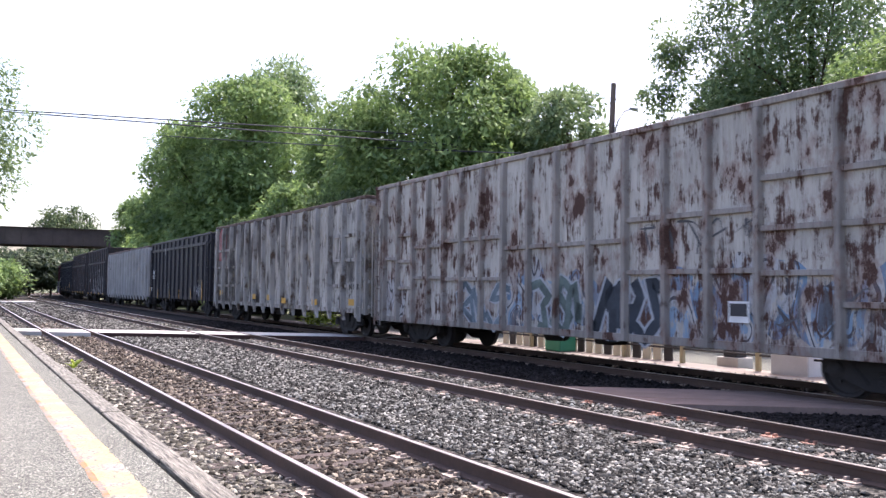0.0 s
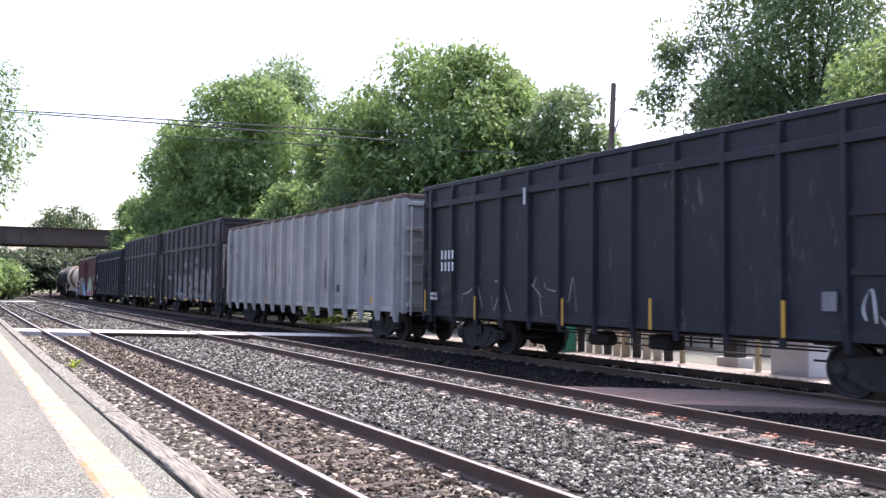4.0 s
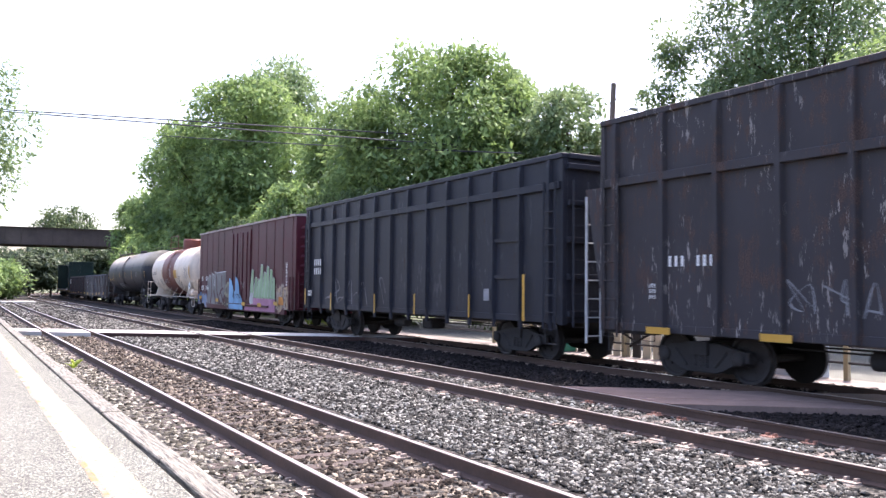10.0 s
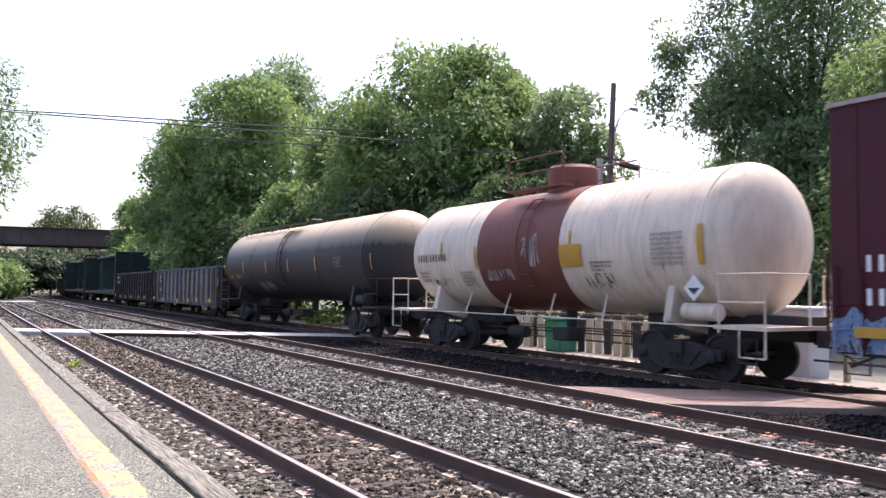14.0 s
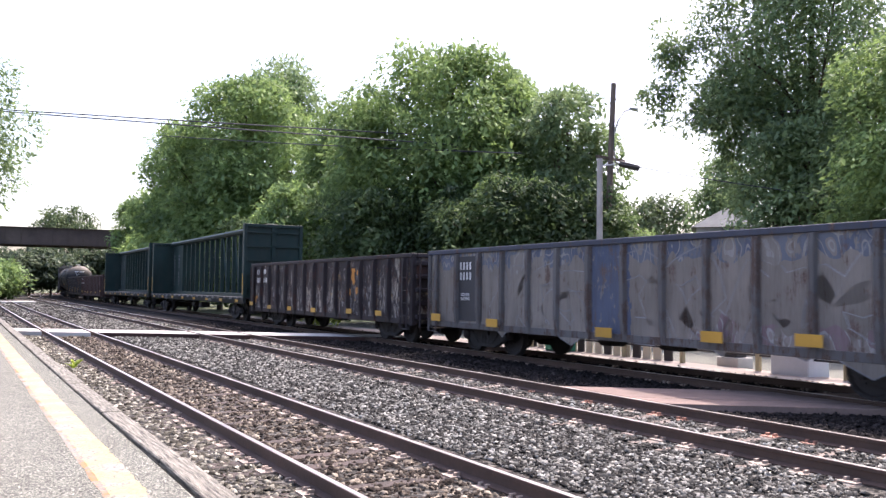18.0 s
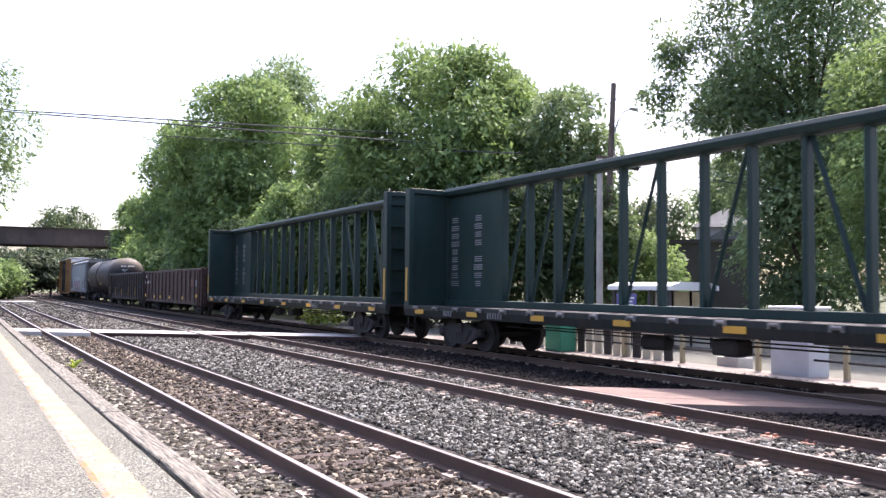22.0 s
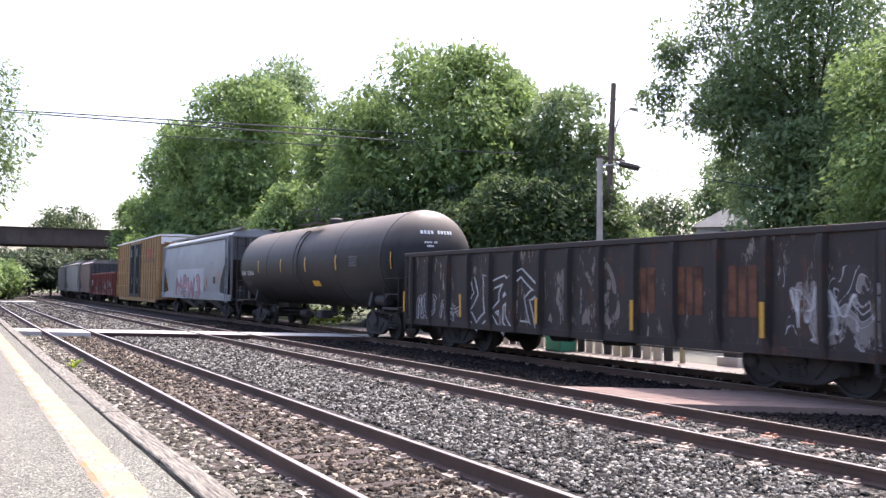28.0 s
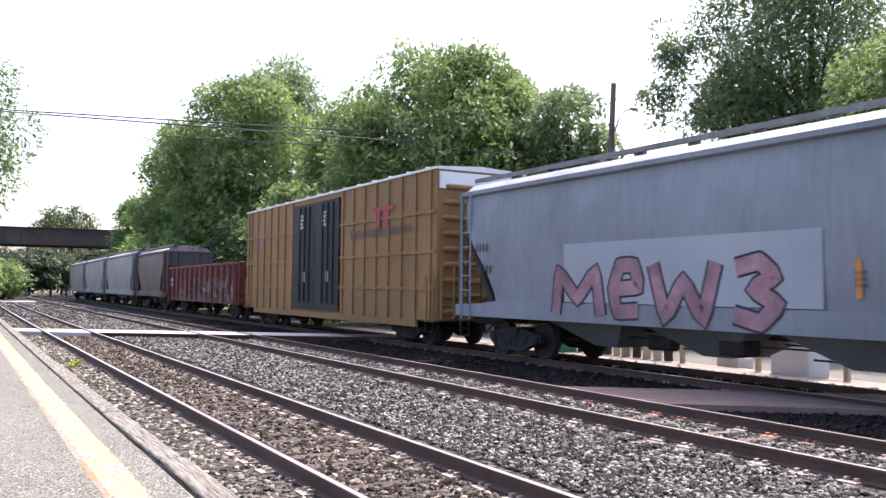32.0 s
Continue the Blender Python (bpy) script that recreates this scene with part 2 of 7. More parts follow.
def old_timber():
    m, n, l, b = material("old_timber", 0.9)
    grain = noise_tex(n, l, coords(n, l, (14, 0.8, 14)), 3.0, 7, 0.7)
    big = noise_tex(n, l, coords(n, l), 1.2, 4)
    c = ramp(n, l, grain, [(0.36, (0.030, 0.027, 0.021)), (0.5, (0.165, 0.152, 0.122)), (0.66, (0.33, 0.31, 0.25))])
    l.new(blend(n, l, 0.6, c, ramp(n, l, big, [(0.3, (0.6, 0.58, 0.55)), (0.7, (1, 1, 1))]), "MULTIPLY"), b.inputs["Base Color"])
    bump(n, l, b, grain, 0.8, 0.012)
    return m


def worn_line(name, col, edge):
    m, n, l, b = material(name, 0.8)
    v = coords(n, l, vary=False)
    fine, big = noise_tex(n, l, v, 30, 5, 0.8), noise_tex(n, l, v, 1.6, 5, 0.7)
    c = ramp(n, l, fine, [(0.3, tuple(x * 0.7 for x in col)), (0.65, tuple(min(1, x * 1.25) for x in col))])
    worn = ramp(n, l, calc(n, l, "ADD", calc(n, l, "MULTIPLY", fine, 0.6), calc(n, l, "MULTIPLY", big, 0.6)), [(edge, (1, 1, 1)), (edge + 0.07, (0, 0, 0))])
    l.new(blend(n, l, worn, c, ramp(n, l, fine, [(0.36, (0.06, 0.058, 0.05)), (0.64, (0.36, 0.34, 0.29))])), b.inputs["Base Color"])
    bump(n, l, b, fine, 0.4, 0.006)
    return m


M["yellow_line"] = worn_line("yellow_line", (0.41, 0.30, 0.115), 0.575)
M["old_line"] = worn_line("old_line", (0.32, 0.12, 0.032), 0.585)
M["timber"] = old_timber()
M["asphalt"] = asphalt()
M["bed"] = ballast_bed()
M["stone_grey"] = stones("ballast_grey", (0.011, 0.0105, 0.0095), (0.052, 0.050, 0.045), (0.225, 0.220, 0.195))
M["stone_brown"] = stones("ballast_brown", (0.015, 0.0115, 0.009), (0.055, 0.042, 0.032), (0.225, 0.190, 0.145))
M["stone_pale"] = stones("ballast_pale", (0.025, 0.022, 0.016), (0.105, 0.095, 0.072), (0.31, 0.29, 0.23))
# near-black stone: the train's shade is put into this colour
M["stone_dark"] = stones("ballast_shaded", (0.010, 0.0085, 0.0082), (0.017, 0.0145, 0.014), (0.030, 0.026, 0.025))
M["earth"] = earth()
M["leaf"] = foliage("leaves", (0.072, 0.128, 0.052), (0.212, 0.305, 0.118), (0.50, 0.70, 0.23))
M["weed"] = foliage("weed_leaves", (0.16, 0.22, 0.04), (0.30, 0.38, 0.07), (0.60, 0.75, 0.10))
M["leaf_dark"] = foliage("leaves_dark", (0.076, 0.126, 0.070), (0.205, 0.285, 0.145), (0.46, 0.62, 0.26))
# darker copy of the leaves: shade under the taller crowns as colour
M["leaf_deep"] = foliage("leaves_shaded", (0.040, 0.068, 0.035), (0.094, 0.142, 0.064), (0.20, 0.30, 0.10))
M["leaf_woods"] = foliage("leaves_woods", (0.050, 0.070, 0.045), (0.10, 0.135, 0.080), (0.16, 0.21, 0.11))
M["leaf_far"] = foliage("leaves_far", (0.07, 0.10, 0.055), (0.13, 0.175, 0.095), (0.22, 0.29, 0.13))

# ---- mesh helpers ----
MESH = {}


def box(bm, x0, x1, y0, y1, z0, z1):
    v = [bm.verts.new((x, y, z)) for x in (x0, x1) for y in (y0, y1) for z in (z0, z1)]
    for q in ((0, 1, 3, 2), (4, 6, 7, 5), (0, 4, 5, 1), (2, 3, 7, 6), (0, 2, 6, 4), (1, 5, 7, 3)):
        bm.faces.new([v[i] for i in q])
    return v


def prism(bm, ring, a, b, axis="y"):
    """A ring of (u, w) pushed from a to b along an axis: x gives (a, u, w), y gives (u, a, w), z gives (u, w, a)."""
    def at(p, t):
        return {"x": (t, p[0], p[1]), "y": (p[0], t, p[1]), "z": (p[0], p[1], t)}[axis]
    lo, hi = [bm.verts.new(at(p, a)) for p in ring], [bm.verts.new(at(p, b)) for p in ring]
    n = len(ring)
    for i in range(n):
        bm.faces.new((lo[i], lo[(i + 1) % n], hi[(i + 1) % n], hi[i]))
    bm.faces.new(lo[::-1])
    bm.faces.new(hi)


def tube(bm, pts, r, n=6, r2=None):
    """A round bar through points, tapering to r2."""
    pts = [Vector(p) for p in pts]
    r2 = r if r2 is None else r2
    rings = []
    for i, p in enumerate(pts):
        d = (pts[min(i + 1, len(pts) - 1)] - pts[max(i - 1, 0)]).normalized()
        a = d.cross(Vector((0, 0, 1)) if abs(d.z) < 0.9 else Vector((1, 0, 0))).normalized()
        b, rr = d.cross(a), r + (r2 - r) * i / max(1, len(pts) - 1)
        rings.append([bm.verts.new(p + (a * math.cos(t) + b * math.sin(t)) * rr) for t in (2 * math.pi * k / n for k in range(n))])
    for q, w in zip(rings, rings[1:]):
        for k in range(n):
            bm.faces.new((q[k], q[(k + 1) % n], w[(k + 1) % n], w[k]))
    bm.faces.new(rings[0][::-1])
    bm.faces.new(rings[-1])


def lathe(bm, prof, n, centre, axis="y", arc=None):
    """A profile of (t, r) turned round an axis through centre."""
    cx, cy, cz = centre
    rings = []
    for t, r in prof:
        ring = []
        for k in range(n):
            a = 2 * math.pi * k / n
            u, w = r * math.cos(a), r * math.sin(a)
            ring.append(bm.verts.new({"y": (cx + u, cy + t, cz + w), "x": (cx + t, cy + u, cz + w), "z": (cx + u, cy + w, cz + t)}[axis]))
        rings.append(ring)
    for q, w in zip(rings, rings[1:]):
        for k in range(n):
            bm.faces.new((q[k], q[(k + 1) % n], w[(k + 1) % n], w[k]))
    bm.faces.new(rings[0][::-1])
    bm.faces.new(rings[-1])


def mesh_of(bm, name, mat, smooth=False, bevel=0.0):
    if bevel:
        bmesh.ops.bevel(bm, geom=bm.edges[:], offset=bevel, segments=1, affect="EDGES", clamp_overlap=True)
    bmesh.ops.recalc_face_normals(bm, faces=bm.faces[:])
    me = bpy.data.meshes.new(name)
    bm.to_mesh(me)
    bm.free()
    me.materials.append(mat)
    if smooth:
        me.shade_smooth()
        me.set_sharp_from_angle(angle=radians(38))
    return me


def part(name, bm, mat, parent, label="", loc=(0, 0, 0), smooth=False, bevel=0.0):
    """Links a bmesh, or a mesh shared between alike pieces, as one mesh object under a thing or part."""
    me = bm if isinstance(bm, bpy.types.Mesh) else mesh_of(bm, name, mat, smooth, bevel)
    ob = new(name, me)
    ob.parent = parent
    ob.location = loc
    return tagged(ob, label)


def shared(key, make, mat, smooth=False, bevel=0.0):
    """The mesh that make(bm) builds, made once for each key."""
    if key not in MESH:
        bm = bmesh.new()
        make(bm)
        MESH[key] = mesh_of(bm, str(key[0]), mat, smooth, bevel)
    return MESH[key]


def arrays(name, verts, faces, mat):
    me = bpy.data.meshes.new(name)
    verts, faces = np.asarray(verts, np.float32), np.asarray(faces, np.int32)
    k = faces.shape[1]
    me.vertices.add(len(verts))
    me.vertices.foreach_set("co", verts.ravel())
    me.loops.add(faces.size)
    me.loops.foreach_set("vertex_index", faces.ravel())
    me.polygons.add(len(faces))
    me.polygons.foreach_set("loop_start", np.arange(0, faces.size, k, dtype=np.int32))
    me.polygons.foreach_set("loop_total", np.full(len(faces), k, np.int32))
    me.update(calc_edges=True)
    me.materials.append(mat)
    return me


def thing(name, label, category, group="", kind="", m=None):
    ob = new(name)
    ob.empty_display_size = 0.3
    if m is not None:
        ob.matrix_basis = m
    return tagged(ob, label, category, group, kind)


# ---- the tracks: a very wide curve to the right up to BEND, then a tighter one ----
TRACKS = (3.677, 8.477, 13.277)
HALF = 0.76
BEND, WIDE, CURVE = 123.0, 0.0002, 0.0036
BX, BY = (1 - math.cos(BEND * WIDE)) / WIDE, math.sin(BEND * WIDE) / WIDE


def along(s, off):
    """Place and heading on a line that runs off metres from y's axis."""
    if s <= 0:
        x, y, a = 0.0, s, 0.0
    elif s <= BEND:
        a = s * WIDE
        x, y = (1 - math.cos(a)) / WIDE, math.sin(a) / WIDE
    else:
        a0 = BEND * WIDE
        a = a0 + (s - BEND) * CURVE
        x, y = BX + (math.cos(a0) - math.cos(a)) / CURVE, BY + (math.sin(a) - math.sin(a0)) / CURVE
    return x + off * math.cos(a), y - off * math.sin(a), a


def sweep(bm, ring, off, stations, z=0.0):
    """A closed section of (u, w), u to the right, drawn along a track line."""
    rows = []
    for s in stations:
        x, y, a = along(s, off)
        rows.append([bm.verts.new((x + u * math.cos(a), y - u * math.sin(a), z + w)) for u, w in ring])
    n = len(ring)
    for q, w in zip(rows, rows[1:]):
        for k in range(n):
            bm.faces.new((q[k], q[(k + 1) % n], w[(k + 1) % n], w[k]))
    bm.faces.new(rows[0])
    bm.faces.new(rows[-1][::-1])


def bow(y):
    """Sideways shift of the wide curve."""
    return 0.5 * WIDE * max(y, 0.0) ** 2


STATIONS = [-40, -20, 0, 10, 20, 30, 40, 50, 60, 70, 80, 90, 100, 110, 118] + [BEND + 7.5 * i for i in range(22)]
# ground sheet, lower beside the tracks
gv, gf = [], []
XS = [-2500, -600, -150, -40, -12, 1.6, 2.0, 15.6, 17.5, 40, 80, 200, 700, 2500]
YS = [-2500, -500, -100, -30, -5, 10, 25, 40, 60, 90, 130, 200, 400, 900, 2500]
for y in YS:
    for x in XS:
        z = -0.34
        if x > 60:
            z = -0.34 + min(6.0, (x - 60) * 0.03)
        gv.append((x, y, z))
nx = len(XS)
for j in range(len(YS) - 1):
    for i in range(nx - 1):
        a = j * nx + i
        gf.append((a, a + 1, a + nx + 1, a + nx))
tagged(new("ground", arrays("ground", gv, gf, M["earth"])), "grassy earth beside the railway tracks", "ground", kind="structure")
bm = bmesh.new()
sweep(bm, [(-2.1, -0.33), (-1.6, -0.17), (11.3, -0.17), (12.0, -0.32), (12.0, -0.5), (-2.1, -0.5)], TRACKS[0], STATIONS)
tagged(new("ballast_bed", mesh_of(bm, "ballast_bed", M["bed"])), "bed of grey crushed stone under three tracks", "ballast", kind="structure")
# sheet that carries the painted shade under and beside the train
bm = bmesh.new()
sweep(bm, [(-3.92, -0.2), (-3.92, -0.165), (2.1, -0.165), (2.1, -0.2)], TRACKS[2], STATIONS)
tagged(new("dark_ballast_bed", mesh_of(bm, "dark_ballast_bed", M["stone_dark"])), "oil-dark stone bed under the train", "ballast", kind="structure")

RAIL_SECTION = [(-0.075, -0.165), (0.075, -0.165), (0.075, -0.15), (0.012, -0.125), (0.012, -0.045), (0.036, -0.035), (0.036, -0.004), (-0.036, -0.004), (-0.036, -0.035), (-0.012, -0.045), (-0.012, -0.125), (-0.075, -0.15)]
HEAD_SECTION = [(-0.026, -0.0045), (0.026, -0.0045), (0.026, -0.001), (0.019, 0.0), (-0.019, 0.0), (-0.026, -0.001)]


def tie_mesh(bm):
    box(bm, -1.3, 1.3, -0.115, 0.115, -0.36, -0.172)
    for v in bm.verts:
        v.co.z += random.uniform(-0.008, 0.004)


def plate_mesh(bm):
    box(bm, -0.2, 0.2, -0.10, 0.10, -0.186, -0.160)
    for x in (-0.12, -0.09, 0.09, 0.12):
        for y in (-0.06, 0.05):
            box(bm, x - 0.016, x + 0.016, y - 0.012, y + 0.02, -0.17, -0.128)


TIES = [shared(("tie", k), tie_mesh, M["tie"], bevel=0.012) for k in range(5)]
PALE_TIES = [shared(("tie_pale", k), tie_mesh, M["tie_bleached"], bevel=0.012) for k in range(5)]
PLATE = shared(("tie_plate",), plate_mesh, M["plate"])
ORANGE_PLATE = shared(("orange_plate",), plate_mesh, M["plate_orange"])
for k, off in enumerate(TRACKS):
    track = thing("track_%d" % (k + 1), ("railway track with polished worn rails on wooden ties", "railway track with rusty rail webs on wooden ties", "railway track that carries the freight train")[k], "railway track", kind="structure")
    for sg in (-1, 1):
        bm = bmesh.new()
        sweep(bm, RAIL_SECTION, off + sg * HALF, STATIONS)
        rail = part("rail", bm, M["rail_side"], track)
        bm = bmesh.new()
        sweep(bm, HEAD_SECTION, off + sg * HALF, STATIONS)
        part("rail_head", bm, M["rail_head"], rail, "shiny worn rail head")
    rng = random.Random(k)
    s = 2.0
    while s < 62:
        if not 35.9 - 0.75 * off < s < 38.5 - 0.75 * off:
            tie = part("tie", (PALE_TIES if k == 1 else TIES)[rng.randrange(5)], None, track, loc=(off + bow(s) + rng.uniform(-0.06, 0.06), s, rng.uniform(-0.012, 0.012)))
            tie.rotation_euler = (0, 0, rng.uniform(-0.015, 0.015))
            if k < 2 or s < 30:
                for sg in (-1, 1):
                    marked = k == 1 and sg > 0 and round((s - 2.0) / 0.515) in (9, 10, 13, 14, 17, 20)
                    part("tie_plate", ORANGE_PLATE if marked else PLATE, None, tie, "tie plate sprayed orange" if marked else "", loc=(sg * HALF, 0, 0))
        s += 0.515
    bm = bmesh.new()
    for i in range(35):
        box(bm, off - 1.3, off + 1.3, 1.37 - 0.515 * i, 1.6 - 0.515 * i, -0.36, -0.185)
    while s < 200:
        x, y, a = along(s, off)
        c, sn = math.cos(a), math.sin(a)
        vs = box(bm, -1.3, 1.3, -0.115, 0.115, -0.36, -0.185)
        for v in vs:
            u, w = v.co.x, v.co.y
            v.co.x, v.co.y = x + u * c + w * sn, y - u * sn + w * c
        s += 0.515
    tagged(part("tie", bm, M["tie"], track), kind="stuff")


def stone_field(name, label, count, x0, x1, y0, y1, z, size, mat, seed, skip=None):
    """Loose stones: squashed eight-cornered lumps, strewn densest where the camera passes nearest."""
    r = np.random.RandomState(seed)
    base = np.array([(1, 0, 0), (-1, 0, 0), (0, 1, 0), (0, -1, 0), (0, 0, 1), (0, 0, -1), (0.62, 0.62, 0.55), (-0.62, 0.6, 0.5), (0.6, -0.62, 0.5), (-0.6, -0.6, 0.55)], float)
    tri = np.array([(6, 0, 2), (6, 2, 4), (6, 4, 0), (7, 2, 1), (7, 4, 2), (7, 1, 4), (9, 1, 3), (9, 3, 4), (9, 4, 1), (8, 3, 0), (8, 4, 3), (8, 0, 4)])
    y = y0 + (y1 - y0) * r.rand(count) ** 1.8
    x = x0 + (x1 - x0) * r.rand(count)
    if skip is not None:
        keep = ~skip(x, y)
        x, y = x[keep], y[keep]
    n = len(x)
    sz = size * (0.55 + 0.75 * r.rand(n)) * (1 + 0.012 * (y - y0))
    sc = sz[:, None] * (0.5 + 0.85 * r.rand(n, 3)) * np.array([1.1, 1.0, 0.8])
    p = base[None] * sc[:, None, :] * (0.55 + 0.75 * r.rand(n, 10, 1))
    a, b = r.rand(n) * 6.283, (r.rand(n) - 0.5) * 1.6
    ca, sa, cb, sb = np.cos(a)[:, None], np.sin(a)[:, None], np.cos(b)[:, None], np.sin(b)[:, None]
    X, Y, Z = p[..., 0], p[..., 1] * cb - p[..., 2] * sb, p[..., 1] * sb + p[..., 2] * cb
    v = np.stack([X * ca - Y * sa + x[:, None], X * sa + Y * ca + y[:, None], Z + z + (r.rand(n) * size * 0.6)[:, None]], -1)
    f = (tri[None] + 10 * np.arange(n)[:, None, None]).reshape(-1, 3)
    v[..., 0] += 0.5 * WIDE * np.maximum(v[..., 1], 0.0) ** 2
    return tagged(new(name, arrays(name, v.reshape(-1, 3), f, mat)), label, "ballast", kind="stuff")


def on_rail(x, y):
    bad = np.zeros(len(x), bool)
    for t in TRACKS:
        bad |= np.abs(np.abs(x - t) - HALF) < 0.09
        bad |= (np.abs(np.abs(x - t) - HALF) < 0.225) & (np.abs((y - 2.0 + 0.2575) % 0.515 - 0.2575) < 0.115)
    return bad | ((y > 35.6 - 0.75 * x) & (y < 38.6 - 0.75 * x))


def on_walk(x, y):
    return on_rail(x, y) | ((y > 16.95 - 0.78 * x) & (y < 19.75 - 0.78 * x) & (x < 14.1))


def tie_ends(x, y):
    return on_rail(x, y) | ((np.abs((y - 2.0 + 0.2575) % 0.515 - 0.2575) < 0.135) & (x > 7.02) & (np.random.RandomState(7).rand(len(x)) < 0.93))


def in_track(t, bare=0.42):
    def f(x, y):
        return on_rail(x, y) | ((np.abs((y - 2.0 + 0.2575) % 0.515 - 0.2575) < 0.10) & (np.abs(x - t) < 1.25) & (np.random.RandomState(5).rand(len(x)) < bare))
    return f


stone_field("ballast_stones", "loose grey crushed stone between the tracks", 52000, 5.0, 7.3, 3.5, 46, -0.165, 0.029, M["stone_grey"], 1, tie_ends)
stone_field("ballast_stones", "loose brownish crushed stone between the rails", 19000, 2.95, 4.4, 4.0, 46, -0.18, 0.030, M["stone_brown"], 2, in_track(TRACKS[0], 0.72))
stone_field("ballast_stones", "pale crushed stone beside the platform edge", 9000, 2.02, 2.9, 4.5, 44, -0.19, 0.032, M["stone_pale"], 3, on_rail)
stone_field("ballast_stones", "loose grey crushed stone between the rails", 20000, 7.2, 9.3, 5.0, 46, -0.182, 0.029, M["stone_grey"], 4, in_track(TRACKS[1], 0.40))
stone_field("ballast_stones", "grey crushed stone of the tracks further on", 9000, 2.0, 9.4, 36.3, 100, -0.18, 0.05, M["stone_grey"], 9, on_rail)
# loose stones in the same shade-darkened colour
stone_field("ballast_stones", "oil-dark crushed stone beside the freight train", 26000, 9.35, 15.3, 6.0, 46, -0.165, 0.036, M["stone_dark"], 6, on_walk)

# ---- platform with its painted line and edge timbers ----
PT = 0.05
bm = bmesh.new()
sweep(bm, [(-15.67, -0.5), (0.0, -0.5), (0.0, PT), (-15.67, PT)], 1.67, STATIONS[:15])
platform = tagged(new("pavement", mesh_of(bm, "pavement", M["asphalt"])), "worn grey asphalt station platform", "platform", kind="structure")
bm = bmesh.new()
r_ = random.Random(8)
ys = [-16 + 0.3 * i for i in range(396)]
lv = []
for y in ys:
    w = r_.uniform(-0.012, 0.012)
    lv.append((bm.verts.new((1.065 + w + bow(y), y, PT + 0.004)), bm.verts.new((1.36 + bow(y), y, PT + 0.004))))
for p, q in zip(lv, lv[1:]):
    bm.faces.new((p[0], p[1], q[1], q[0]))
part("old_line", bm, M["old_line"], platform, "worn orange edge of an older line")
bm = bmesh.new()
lv = []
for i in range(950):
    y = -16 + 0.12 * i
    lv.append((bm.verts.new((1.115 + bow(y) + r_.uniform(-0.008, 0.008), y, PT + 0.008)), bm.verts.new((1.388 + bow(y) + r_.uniform(-0.016, 0.016), y, PT + 0.008))))
for p, q in zip(lv, lv[1:]):
    bm.faces.new((p[0], p[1], q[1], q[0]))
part("safety_line", bm, M["yellow_line"], platform, "faded pale yellow safety line")
y = 1.0 - 5 * 3.6
r_ = random.Random(4)
while y < 100:
    ln = 3.6 if not 7 < y < 11 else 3.4
    bm = bmesh.new()
    box(bm, 1.73, 1.975, y + 0.014, y + ln - 0.014, -0.33, PT + 0.004)
    for v in bm.verts:
        v.co.x += r_.uniform(-0.014, 0.014) + bow(v.co.y)
        v.co.z += r_.uniform(-0.012, 0.006) if v.co.z > 0 else 0
    part("edge_timber", bm, M["timber"], platform, "weathered grey edge timber", bevel=0.012)
    y += ln
weed = thing("weed", "small bright green weed growing in the ballast", "weed", kind="", m=pose(2.42, 20.2, -0.18))
r_ = random.Random(12)
for k in range(14):
    bm = bmesh.new()
    a, ln = r_.uniform(0, 6.28), r_.uniform(0.10, 0.24)
    d, w = Vector((math.cos(a), math.sin(a), 0)), Vector((-math.sin(a), math.cos(a), 0)) * 0.035
    p = [Vector((0, 0, 0.02 * k % 0.1)) + d * ln * t + Vector((0, 0, ln * (1.3 * t - 0.6 * t * t))) for t in (0, 0.4, 0.75, 1.0)]
    vs = [bm.verts.new(p[0]), bm.verts.new(p[1] - w), bm.verts.new(p[2] - w * 0.8), bm.verts.new(p[3]), bm.verts.new(p[2] + w * 0.8), bm.verts.new(p[1] + w)]
    bm.faces.new(vs)
    part("leaf", bm, M["weed"], weed)
# foot crossing: boards between and beside the rails
crossing = thing("foot_crossing", "weathered pale board crossing laid over the rails", "crossing", kind="structure")
SLANT = -0.75


def slanted(bm, x0, x1, y0, y1, z0, z1, k=SLANT):
    """A slab whose long edges run at a slant across the tracks."""
    prism(bm, [(x0, y0 + k * x0), (x1, y0 + k * x1), (x1, y1 + k * x1), (x0, y1 + k * x0)], z0, z1, "z")
    for v in bm.verts:
        v.co.x += bow(v.co.y)


for x0, x1 in ((1.98, 2.82), (3.02, 4.33), (4.53, 7.62), (7.82, 9.14), (9.34, 12.42), (12.62, 13.92)):
    for j in range(4):
        bm = bmesh.new()
        slanted(bm, x0, x1, 36.05 + j * 0.55, 36.05 + j * 0.55 + 0.535, -0.2, -0.012)
        part("board", bm, M["concrete"], crossing, bevel=0.008)
    if x0 > 3:
        bm = bmesh.new()
        slanted(bm, x0, x1, 35.9, 36.035, -0.3, -0.02)
        part("edge_board", bm, M["concrete" if x0 < 4 else "edge_board"], crossing, "pale edge timber of the crossing" if x0 < 4 else "dark reddish edge timber of the crossing", bevel=0.01)
second = thing("foot_crossing", "distant pale road crossing over the tracks", "crossing", kind="structure")
for x0, x1 in ((1.98, 2.82), (3.02, 4.33), (4.53, 7.62)):
    bm = bmesh.new()
    box(bm, x0, x1, 95, 99, -0.2, -0.012)
    part("board", bm, M["concrete"], second)
